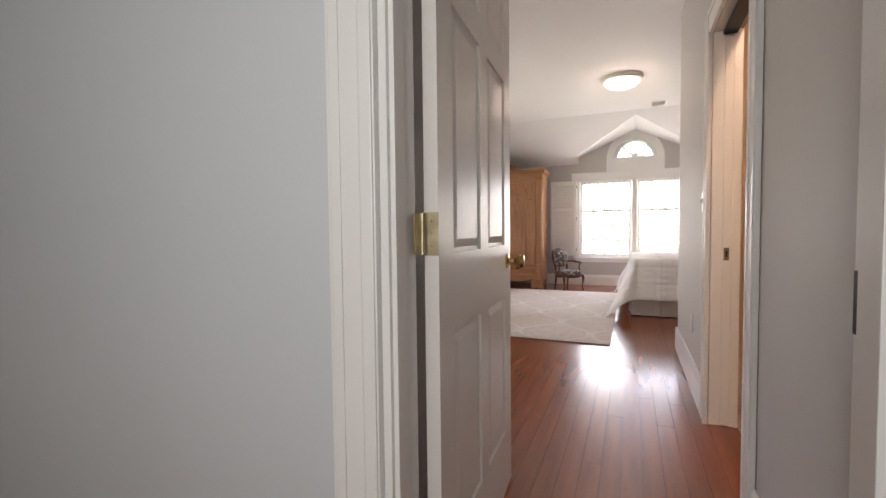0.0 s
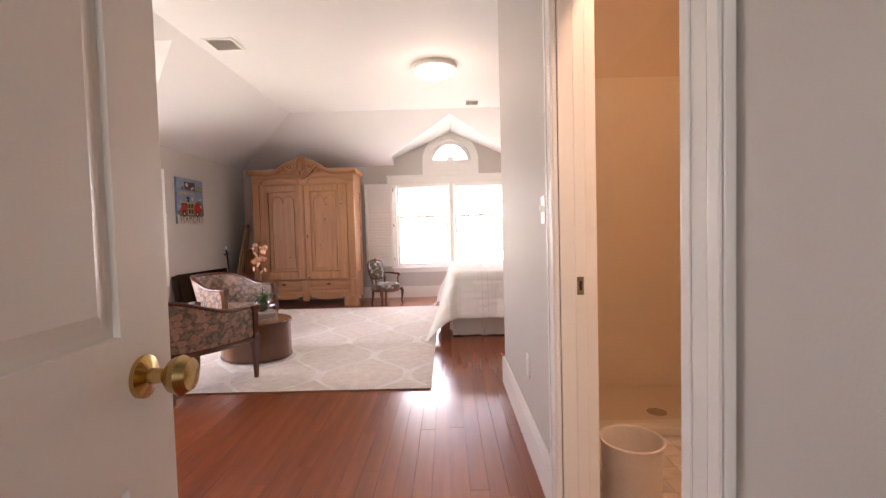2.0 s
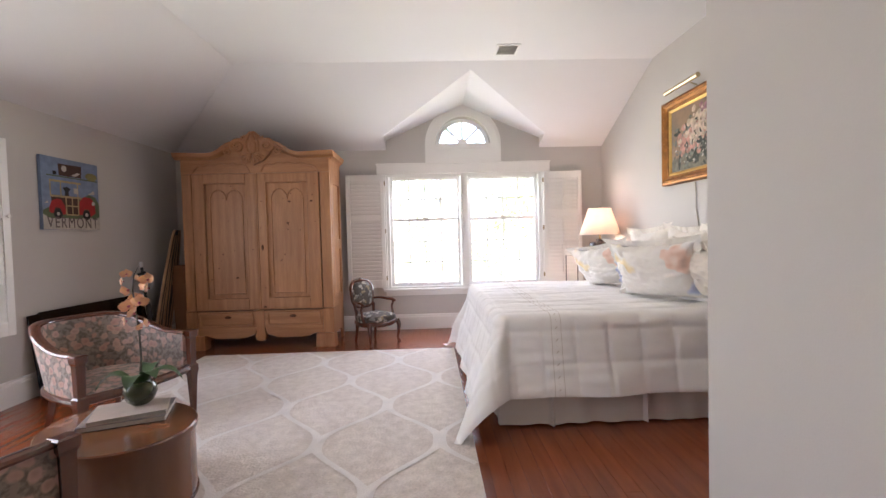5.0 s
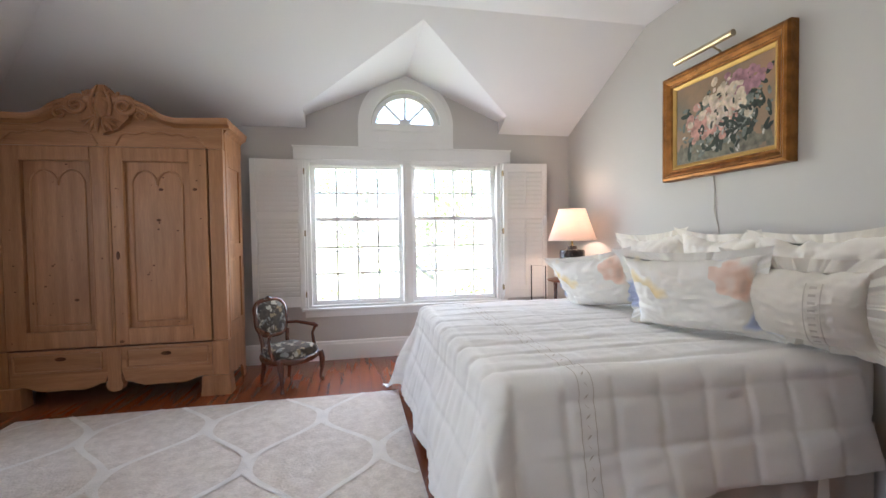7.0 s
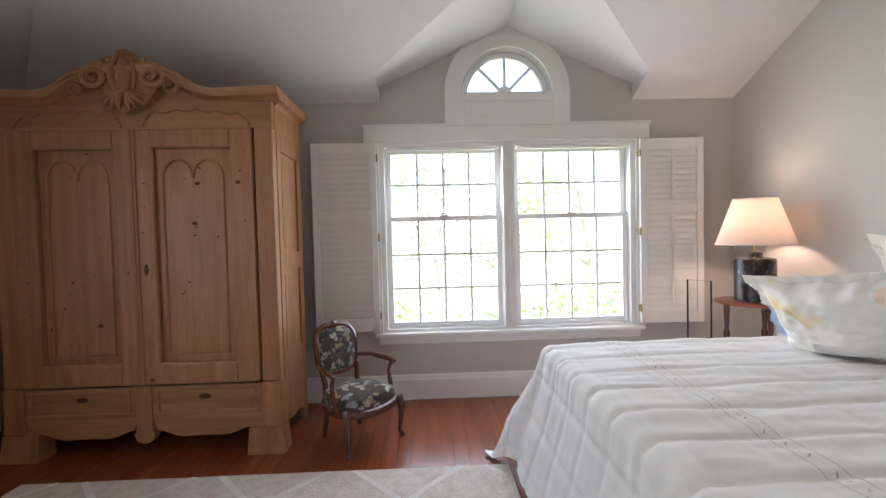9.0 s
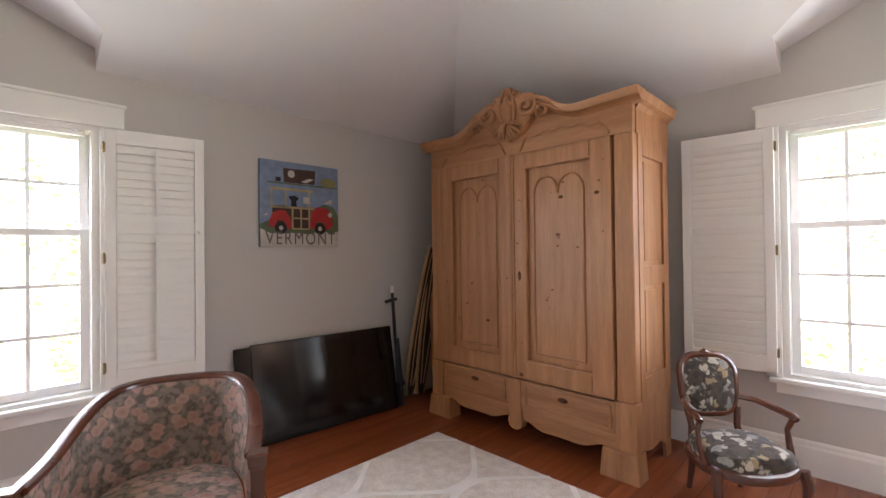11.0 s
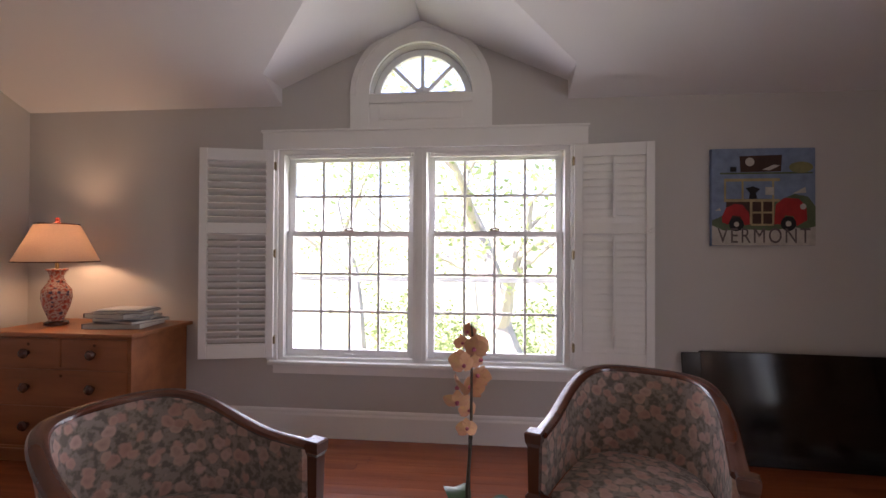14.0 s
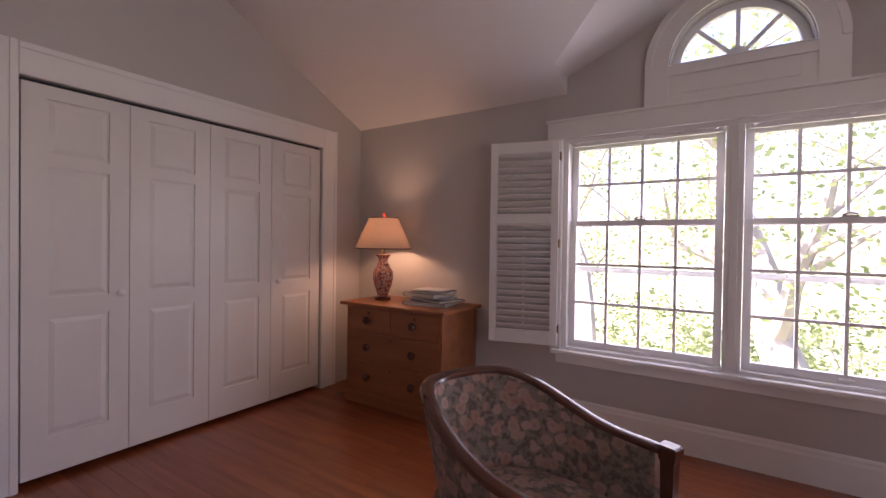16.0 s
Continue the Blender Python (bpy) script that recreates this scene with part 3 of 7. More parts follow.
for s in (-1, 1):
    lathe(bm, [(0.03, 0), (0.03, 0.006), (0.011, 0.012), (0.010, 0.03), (0.024, 0.042), (0.028, 0.055), (0.022, 0.068), (0.0, 0.072)], (0, 0, 0), 22,
          Matrix.Translation((LW - 0.07, s * 0.0175, 0.915)) @ Matrix.Rotation(radians(-90 * s), 4, "X"))
part("door_handle", bm, BRASS, door, "round polished brass knob", smooth=True)
for z in (0.25, 1.03, 1.82):
    bm = B()
    box(bm, -0.004, 0.0, -0.018, 0.02, z - 0.05, z + 0.05)
    box(bm, -0.052, -0.016, 0.0195, 0.0225, z - 0.045, z + 0.045)
    sweep(bm, [(-0.012, 0.017, z - 0.047), (-0.012, 0.017, z + 0.047)], 0.0075, 12)
    for k in (-0.03, 0.0, 0.03):
        lathe(bm, [(0.004, 0), (0.003, 0.002)], (0, 0, 0), 8, Matrix.Translation((-0.036, 0.0197, z + k)) @ Matrix.Rotation(radians(90), 4, "X"))
        lathe(bm, [(0.004, 0), (0.003, 0.002)], (0, 0, 0), 8, Matrix.Translation((-0.0042, 0.0, z + k)) @ Matrix.Rotation(radians(-90), 4, "Y"))
    part("hinge", bm, WORNBRASS, door, "worn brass butt hinge", smooth=True)

closet = thing("door_2", "white panelled folding closet doors, closed", "closet door", Matrix.Translation((CL1, YC - 0.02, 0.034)) @ Matrix.Rotation(radians(180), 4, "Z"), kind="structure")
FW = (CL1 - CL0 - 0.02) / 4
for i in range(4):
    lf = framed_leaf("leaf", FW - 0.004, 1.968, 0.03, ((0.095, FW - 0.1),), ((0.19, 0.80), (0.90, 1.56), (1.62, 1.90)), DOOR, closet)
    lf.location.x = 0.01 + FW * i + 0.002
    if i in (0, 3):
        bm = B()
        u = FW - 0.05 if i == 0 else 0.05
        lathe(bm, [(0.008, 0), (0.008, 0.012), (0.019, 0.02), (0.02, 0.03), (0.012, 0.036)], (0, 0, 0), 18,
              Matrix.Translation((u, -0.015, 0.90)) @ Matrix.Rotation(radians(90), 4, "X"))
        part("knob", bm, TRIM, lf, "small white knob", smooth=True)
# black strip that paints the shade in the gap over the closet doors
bm = B()
box(bm, CL0, CL1, YC - 0.06, YC - 0.03, CLH - 0.018, CLH)
setting("trim_closet_track", bm, BLACKMATT, "black strip standing for the shaded gap over the closet doors", "door trim")

bath_door = thing("door_3", "white pocket door slid back into the hall wall", "pocket door", kind="structure")
bm = B()
box(bm, XH + 0.055, XH + 0.095, BD1 - 0.004, BD1 + 0.018, 0.01, BDH - 0.03, 0.002)
part("leaf", bm, TRIM, bath_door)
bm = B()
box(bm, XH + 0.060, XH + 0.084, BD1 - 0.006, BD1 - 0.004, 0.88, 0.945, 0.0005)
part("edge_pull", bm, DULLBRASS, bath_door, "brass edge pull")
bm = B()
box(bm, XH + 0.068, XH + 0.077, BD1 - 0.0072, BD1 - 0.006, 0.897, 0.93)
part("edge_pull_slot", bm, BLACKMETAL, bath_door)
bm = B()
box(bm, XH + 0.002, XH + 0.0545, BD1 - 0.003, BD1 + 0.019, 0, BDH)
box(bm, XH + 0.0955, XB - 0.002, BD1 - 0.003, BD1 + 0.019, 0, BDH)
box(bm, XH + 0.002, XB - 0.002, BD0 - 0.0, BD0 + 0.018, 0, BDH)
setting("trim_bath_jamb", bm, TRIM, "white painted jamb of the bathroom opening", "door trim")
bm = B()
box(bm, XH + 0.045, XH + 0.105, BD0 + 0.02, BD1 - 0.004, BDH - 0.02, BDH - 0.001)
setting("trim_bath_track", bm, BLACKMATT, "dark sliding door track", "door trim")

# ---- patterned cloth ----


def flower_cloth(name, ground, petals, leaf, scale, threshold=0.30, sparse=0.0, rough=0.85, soft=0.06, ragged=0.9):
    """Cloth strewn with blossoms: round cells in petal tones, a leafy net between them."""
    m = bpy.data.materials.new(name)
    m.use_nodes = True
    n, l = m.node_tree.nodes, m.node_tree.links
    b = n["Principled BSDF"]
    b.inputs["Roughness"].default_value = rough
    b.inputs["Sheen Weight"].default_value = 0.1
    tc = n.new("ShaderNodeTexCoord")
    warp = n.new("ShaderNodeTexNoise")
    warp.inputs["Scale"].default_value = scale * 1.3
    l.new(tc.outputs["Object"], warp.inputs["Vector"])
    add = n.new("ShaderNodeVectorMath")
    add.operation = "MULTIPLY_ADD"
    l.new(warp.outputs["Color"], add.inputs[0])
    add.inputs[1].default_value = (ragged / scale,) * 3
    l.new(tc.outputs["Object"], add.inputs[2])
    vo = n.new("ShaderNodeTexVoronoi")
    vo.inputs["Scale"].default_value = scale
    l.new(add.outputs[0], vo.inputs["Vector"])
    sep = n.new("ShaderNodeSeparateColor")
    l.new(vo.outputs["Color"], sep.inputs[0])
    ramp = n.new("ShaderNodeValToRGB")
    ramp.color_ramp.interpolation = "CONSTANT"
    els = ramp.color_ramp.elements
    els[0].color = (*petals[0], 1)
    els[1].position, els[1].color = 1 / len(petals), (*petals[1 % len(petals)], 1)
    for i, p in enumerate(petals[2:], 2):
        e = els.new(i / len(petals))
        e.color = (*p, 1)
    l.new(sep.outputs[0], ramp.inputs[0])
    inside = n.new("ShaderNodeMapRange")
    inside.inputs[1].default_value, inside.inputs[2].default_value = threshold + soft, threshold - soft
    l.new(vo.outputs["Distance"], inside.inputs[0])
    keep = n.new("ShaderNodeMath")
    keep.operation = "GREATER_THAN"
    l.new(sep.outputs[1], keep.inputs[0])
    keep.inputs[1].default_value = sparse
    both = n.new("ShaderNodeMath")
    both.operation = "MULTIPLY"
    l.new(inside.outputs[0], both.inputs[0])
    l.new(keep.outputs[0], both.inputs[1])
    net = n.new("ShaderNodeTexNoise")
    net.inputs["Scale"].default_value, net.inputs["Detail"].default_value = scale * 2.2, 2
    l.new(tc.outputs["Object"], net.inputs["Vector"])
    nr = n.new("ShaderNodeMapRange")
    nr.inputs[1].default_value, nr.inputs[2].default_value = 0.45, 0.6
    l.new(net.outputs["Fac"], nr.inputs[0])
    bg = n.new("ShaderNodeMix")
    bg.data_type = "RGBA"
    bg.inputs[6].default_value, bg.inputs[7].default_value = (*ground, 1), (*leaf, 1)
    l.new(nr.outputs[0], bg.inputs[0])
    mid = n.new("ShaderNodeMapRange")
    mid.inputs[1].default_value, mid.inputs[2].default_value = 0.0, threshold
    mid.inputs[3].default_value, mid.inputs[4].default_value = 0.72, 1.1
    l.new(vo.outputs["Distance"], mid.inputs[0])
    hsv = n.new("ShaderNodeHueSaturation")
    l.new(ramp.outputs[0], hsv.inputs["Color"])
    l.new(mid.outputs[0], hsv.inputs["Value"])
    mix = n.new("ShaderNodeMix")
    mix.data_type = "RGBA"
    l.new(both.outputs[0], mix.inputs[0])
    l.new(bg.outputs[2], mix.inputs[6])
    l.new(hsv.outputs[0], mix.inputs[7])
    l.new(mix.outputs[2], b.inputs["Base Color"])
    weave = n.new("ShaderNodeTexNoise")
    weave.inputs["Scale"].default_value = 350
    l.new(tc.outputs["Object"], weave.inputs["Vector"])
    bp = n.new("ShaderNodeBump")
    bp.inputs["Strength"].default_value, bp.inputs["Distance"].default_value = 0.2, 0.004
    l.new(weave.outputs["Fac"], bp.inputs["Height"])
    l.new(bp.outputs[0], b.inputs["Normal"])
    return m


TUB_CLOTH = flower_cloth("rose_print_upholstery", (0.235, 0.19, 0.155), ((0.41, 0.24, 0.185), (0.44, 0.285, 0.23), (0.38, 0.215, 0.165), (0.41, 0.265, 0.205)), (0.125, 0.10, 0.075), 20, 0.46, soft=0.08, ragged=0.75)
NEEDLE = flower_cloth("needlepoint_seat", (0.06, 0.045, 0.03), ((0.46, 0.42, 0.34), (0.24, 0.24, 0.22), (0.30, 0.23, 0.13), (0.40, 0.36, 0.30)), (0.03, 0.022, 0.016), 17, 0.42, 0.25, ragged=1.6)
FLORAL = flower_cloth("flower_print_pillow", (0.88, 0.85, 0.80), ((0.84, 0.56, 0.18), (0.50, 0.56, 0.76), (0.84, 0.58, 0.46), (0.82, 0.64, 0.28), (0.85, 0.68, 0.52), (0.66, 0.70, 0.46)), (0.86, 0.83, 0.78), 4.6, 0.40, 0.52, soft=0.14, ragged=1.3)

# ---- wardrobe ----
WX, WY = 1.272, -0.765


def ped(u):
    """Height of the wardrobe's curved top."""
    a = abs(u)
    if a > 0.50:
        return 2.095 + 0.012 * min(1.0, (a - 0.50) / 0.29)
    k = (0.50 - a) / 0.38
    k = max(0.0, min(1.0, k))
    return 2.095 + 0.13 * k * k * (3 - 2 * k)


def wardrobe():
    w = thing("wardrobe", "antique waxed pine wardrobe with two doors and carved crest", "wardrobe", Matrix.Translation((WX, WY, 0)))
    H = 0.79
    bm = B()
    box(bm, -H + 0.01, H - 0.01, 0.062, 0.53, 0.24, 2.07)
    part("body", bm, PINE, w)
    for s in (-1, 1):
        bm = B()
        a, b = sorted((s * 0.684, s * H))
        box(bm, a, b, 0.0, 0.066, 0.425, 1.905, 0.008)
        part("corner_post", bm, PINE, w)
        # side with two framed panels
        x0, x1 = sorted((s * (H - 0.01), s * (H + 0.004)))
        for y0, y1 in ((0.066, 0.13), (0.45, 0.53)):
            bm = B()
            box(bm, x0, x1, y0, y1, 0.425, 1.905, 0.003)
            part("side_stile", bm, PINE, w)
        for z0, z1 in ((0.425, 0.54), (1.06, 1.17), (1.79, 1.905)):
            bm = B()
            box(bm, x0, x1, 0.13, 0.45, z0, z1, 0.003)
            part("side_rail", bm, PINE, w)
        for z0, z1 in ((0.57, 1.03), (1.20, 1.76)):
            bm = B()
            x2, x3 = sorted((s * (H - 0.01), s * (H - 0.003)))
            box(bm, x2, x3, 0.16, 0.42, z0, z1, 0.003)
            part("side_panel", bm, PINE, w)
        # base block and side of the base
        bm = B()
        a, b = sorted((s * 0.60, s * 0.80))
        box(bm, a, b, -0.022, 0.10, 0.0, 0.155, 0.008)
        for v in bm.verts:
            k = max(0.0, 1 - v.co.z / 0.06)
            v.co.x += s * 0.014 * k * (1 if abs(v.co.x) > 0.7 else -0.7)
            v.co.y -= 0.012 * k * (1 if v.co.y < 0.03 else 0)
        part("foot", bm, PINE, w)
        bm = B()
        a, b = sorted((s * 0.675, s * 0.793))
        box(bm, a, b, -0.01, 0.06, 0.155, 0.423, 0.006)
        x0, x1 = sorted((s * 0.77, s * 0.791))
        prism(bm, [(0.06, 0.423), (0.53, 0.423), (0.53, 0.0), (0.45, 0.0), (0.43, 0.09), (0.36, 0.13), (0.22, 0.12), (0.14, 0.135), (0.11, 0.155), (0.06, 0.155)], "x", x0, x1)
        part("plinth_side", bm, PINE, w)
    # frieze and curved top
    n = 48
    us = [-H + 2 * H * i / n for i in range(n + 1)]
    bm = B()
    prism(bm, [(-H, 1.905), (H, 1.905)] + [(u, ped(u) - 0.01) for u in reversed(us)], "y", 0.0, 0.04)
    part("frieze", bm, PINE_H, w)
    bm = B()
    prof = ((-0.012, -0.045), (-0.03, -0.03), (-0.05, -0.022), (-0.062, 0.0), (-0.066, 0.02), (0.05, 0.02), (0.05, -0.045))
    rows = []
    for u in [-H - 0.055] + us + [H + 0.055]:
        rows.append([bm.verts.new((u, y, ped(u) + z)) for y, z in prof])
    for a, b in zip(rows, rows[1:]):
        for i in range(len(prof)):
            bm.faces.new((a[i], a[(i + 1) % len(prof)], b[(i + 1) % len(prof)], b[i]))
    bm.faces.new(rows[0])
    bm.faces.new(rows[-1])
    part("cornice", bm, PINE_H, w, smooth=True)
    for s in (-1, 1):
        bm = B()
        prism(bm, [(s * (H - 0.01), 1.905), (s * (H + 0.003), 1.905), (s * (H + 0.003), 2.04), (s * (H + 0.02), 2.06), (s * (H + 0.045), 2.075), (s * (H + 0.06), 2.12), (s * (H - 0.01), 2.12)], "y", 0.05, 0.55)
        part("side_cornice", bm, PINE, w)
    bm = B()
    box(bm, -H, H, 0.05, 0.55, 2.07, 2.085)
    part("top_board", bm, PINE_H, w)
    # raised wavy beads on the frieze
    for s in (-1, 1):
        bm = B()
        pts = [(s * 0.06, -0.003, 1.92)]
        for i in range(25):
            u = 0.10 + 0.50 * i / 24
            pts.append((s * u, -0.003, 1.985 + 0.028 * math.sin((1 - i / 24) * math.pi * 0.9) + 0.007 * math.sin(i * 1.1)))
        pts.append((s * 0.64, -0.003, 1.955))
        pts.append((s * 0.665, -0.003, 1.92))
        sweep(bm, pts, 0.008, 8)
        part("frieze_bead", bm, PINE_H, w, smooth=True)
    # carved crest: a shield with leaf tip between two pairs of scrolls
    bm = B()
    for s in (-1, 1):
        for cx, cz, r0, turns, rad, turn0 in ((0.155, 2.185, 0.070, 1.75, 0.021, 2.2), (0.255, 2.125, 0.045, 1.4, 0.014, 2.4), (0.075, 2.275, 0.032, 1.2, 0.012, 0.4)):
            pts = []
            for i in range(34):
                k = i / 33
                a = turn0 - turns * 2 * math.pi * k
                r = r0 * (1 - 0.85 * k)
                pts.append((s * (cx + 1.15 * r * math.cos(a)), -0.050 - 0.028 * k, cz + r * math.sin(a)))
            sweep(bm, pts, [rad * (1 - 0.55 * i / 33) for i in range(34)], 8)
        # long leaf running down the shoulder
        for off, rad in ((0.0, 0.016), (-0.030, 0.011)):
            pts = [(s * (0.19 + 0.21 * t), -0.052 - 0.014 * math.sin(math.pi * t), ped(0.19 + 0.21 * t) + 0.012 + off + 0.012 * math.sin(math.pi * t)) for t in (0, 0.2, 0.4, 0.6, 0.8, 1)]
            sweep(bm, pts, [rad * f for f in (0.7, 1, 0.9, 0.7, 0.45, 0.15)], 8)
        # fanned leaves under the shield
        for ang, ln, rad in ((-82, 0.11, 0.014), (-60, 0.12, 0.014), (-38, 0.13, 0.013), (-16, 0.12, 0.011)):
            c, sn = math.cos(radians(ang)), math.sin(radians(ang))
            pts = [(s * (0.015 + ln * t * c), -0.050 - 0.022 * math.sin(math.pi * t), 2.105 + ln * t * sn) for t in (0, 0.25, 0.5, 0.75, 1)]
            sweep(bm, pts, [rad * f for f in (0.6, 1, 1.05, 0.7, 0.15)], 8)
        sweep(bm, [(s * 0.052, -0.05, 2.12), (s * 0.066, -0.064, 2.18), (s * 0.060, -0.062, 2.24), (s * 0.034, -0.055, 2.30), (s * 0.022, -0.05, 2.335)], [0.010, 0.014, 0.013, 0.011, 0.006], 8)
    prism(bm, [(-0.17, 2.10), (-0.10, 2.03), (0, 1.985), (0.10, 2.03), (0.17, 2.10), (0.20, 2.19), (0.12, 2.255), (0.06, 2.305), (0.025, 2.34), (-0.025, 2.34),
               (-0.06, 2.305), (-0.12, 2.255), (-0.20, 2.19)], "y", -0.05, 0.02)
    lathe(bm, [(0.0, -0.10), (0.03, -0.075), (0.05, 0.0), (0.042, 0.06), (0.02, 0.10), (0.0, 0.11)], (0, 0, 0), 18, Matrix.Translation((0, -0.045, 2.19)) @ Matrix.Diagonal((1, 0.5, 1, 1)))
    part("carved_crest", bm, PINE, w, "carved scroll and leaf crest", smooth=True)
    for s in (-1, 1):
        bm = B()
        lathe(bm, [(0.015, 0), (0.013, 0.004)], (0, 0, 0), 14, Matrix.Translation((s * 0.048, -0.056, 2.262)) @ Matrix.Rotation(radians(90), 4, "X"))
        part("crest_hole", bm, BLACKMATT, w)
    # doors
    for s in (-1, 1):
        d = part("door", door_frame(s), PINE, w)
        bm = B()
        a, b = sorted((s * 0.108, s * 0.540))
        box(bm, a, b, 0.012, 0.03, 0.552, 1.798)
        part("door_panel", bm, PINE, d)
        bm = B()      # moulding round the panel and twin-arch bead
        for z in (0.545, 1.806):
            sweep(bm, [(s * 0.098, -0.006, z), (s * 0.552, -0.006, z)], 0.014, 8)
        sweep(bm, [(s * 0.103, -0.006, 0.545), (s * 0.103, -0.006, 1.806)], 0.012, 8)
        pts = [(s * 0.155, 0.01, 0.60), (s * 0.155, 0.01, 1.60)]
        for c in (0.2405, 0.4115):
            pts += [(s * (c - 0.0855 * math.cos(math.pi * i / 12)), 0.01, 1.62 + 0.11 * math.sin(math.pi * i / 12)) for i in range(13)]
        pts += [(s * 0.497, 0.01, 1.60), (s * 0.497, 0.01, 0.60), (s * 0.155, 0.01, 0.60)]
        sweep(bm, pts, 0.008, 8)
        part("door_moulding", bm, PINE, d, smooth=True)
        bm = B()
        rk = random.Random(11 + s)
        for _ in range(26):
            u, z = rk.uniform(0.04, 0.64), rk.uniform(0.42, 1.85)
            if 0.085 < u < 0.12 or 0.525 < u < 0.565 or 0.52 < z < 0.57 or 1.78 < z < 1.83 or z < 0.45 or (0.13 < u < 0.18):
                continue
            y = 0.0115 if 0.12 < u < 0.53 and 0.55 < z < 1.79 else -0.0165
            r = rk.choice((0.004, 0.004, 0.005, 0.006, 0.007, 0.013))
            lathe(bm, [(r, 0), (r * 0.8, 0.0012)], (0, 0, 0), 9, Matrix.Translation((s * u, y, z)) @ Matrix.Diagonal((1.3, 1, 0.8, 1)) @ Matrix.Rotation(radians(90), 4, "X"))
        tagged(part("knots", bm, KNOT, d), kind="stuff")
        # drawer
        bm = B()
        a, b = sorted((s * 0.045, s * 0.672))
        box(bm, a, b, -0.004, 0.064, 0.235, 0.415, 0.004)
        dr = part("drawer", bm, PINE_H, w)
        bm = B()
        for z in (0.262, 0.392):
            sweep(bm, [(s * 0.085, -0.005, z), (s * 0.645, -0.005, z)], 0.008, 8)
        for u in (0.085, 0.645):
            sweep(bm, [(s * u, -0.005, 0.262), (s * u, -0.005, 0.392)], 0.008, 8)
        part("drawer_moulding", bm, PINE_H, dr)
        bm = B()
        lathe(bm, [(0.028, 0), (0.024, 0.004), (0.008, 0.008), (0.0, 0.012)], (0, 0, 0), 14, Matrix.Translation((s * 0.35, -0.006, 0.350)) @ Matrix.Diagonal((1.3, 1, 0.55, 1)) @ Matrix.Rotation(radians(90), 4, "X"))
        part("drawer_pull", bm, KNOT, dr, "dark oval keyhole plate")
        # wavy apron
        bm = B()
        top = [(s * 0.045, 0.235), (s * 0.672, 0.235)]
        low = [(s * (0.605 - 0.54 * i / 24), 0.142 - 0.030 * math.sin(math.pi * i / 24) ** 2 + 0.016 * math.cos(2 * math.pi * i / 24 * 2) * (0.3 + 0.7 * abs(1 - i / 12))) for i in range(25)]
        low = [(s * 0.672, 0.15)] + low
        prism(bm, top + low, "y", 0.0, 0.035)
        part("apron", bm, PINE_H, w)
    bm = B()
    prism(bm, [(-0.045, 0.42), (0.045, 0.42), (0.045, 0.17), (0.058, 0.135), (0.045, 0.10), (0.02, 0.085), (-0.02, 0.085), (-0.045, 0.10), (-0.058, 0.135), (-0.045, 0.17)], "y", -0.012, 0.05)
    part("middle_foot", bm, PINE, w)
    bm = B()
    box(bm, -0.022, 0.022, -0.028, 0.0, 0.43, 1.90, 0.008)
    box(bm, -0.008, 0.008, -0.036, -0.026, 0.43, 1.90, 0.004)
    part("door_batten", bm, PINE, w)
    bm = B()
    lathe(bm, [(0.016, 0), (0.013, 0.004)], (0, 0, 0), 12, Matrix.Translation((0.055, -0.0165, 1.10)) @ Matrix.Diagonal((0.8, 1, 2.0, 1)) @ Matrix.Rotation(radians(90), 4, "X"))
    part("keyhole_plate", bm, KNOT, w, "dark worn keyhole plate")
    return w


def door_frame(s):
    bm = B()
    for u0, u1 in ((0.012, 0.108), (0.548, 0.674)):
        a, b = sorted((s * u0, s * u1))
        box(bm, a, b, -0.016, 0.03, 0.43, 1.90, 0.005)
    a, b = sorted((s * 0.108, s * 0.548))
    box(bm, a, b, -0.020, 0.03, 0.43, 0.552, 0.007)
    box(bm, a, b, -0.020, 0.03, 1.798, 1.90, 0.007)
    return bm


wardrobe()

# ---- rug ----
RX0, RX1, RY0, RY1 = 0.80, 3.355, -4.49, -1.035
rug = thing("rug", "cream wool rug with an ivory ogee lattice pattern", "rug")
bm = B()
nx, ny = 60, 80
g = [[bm.verts.new((RX0 + (RX1 - RX0) * i / nx, RY0 + (RY1 - RY0) * j / ny, 0.011 + 0.0015 * noise.noise((i * 0.23, j * 0.23, 3.0)))) for i in range(nx + 1)] for j in range(ny + 1)]
for j in range(ny):
    for i in range(nx):
        bm.faces.new((g[j][i], g[j][i + 1], g[j + 1][i + 1], g[j + 1][i]))
part("surface", bm, RUG, rug, smooth=True)
bm = B()
box(bm, RX0 + 0.002, RX1 - 0.002, RY0 + 0.002, RY1 - 0.002, 0.0005, 0.009)
part("backing", bm, mat("rug_edge", (0.22, 0.17, 0.13), 0.9, fine=200), rug)
bm = B()
AX, AY, OX, OY = 0.70, 1.10, 0.36, -1.98     # width and length of a mesh of the lattice, and where it starts


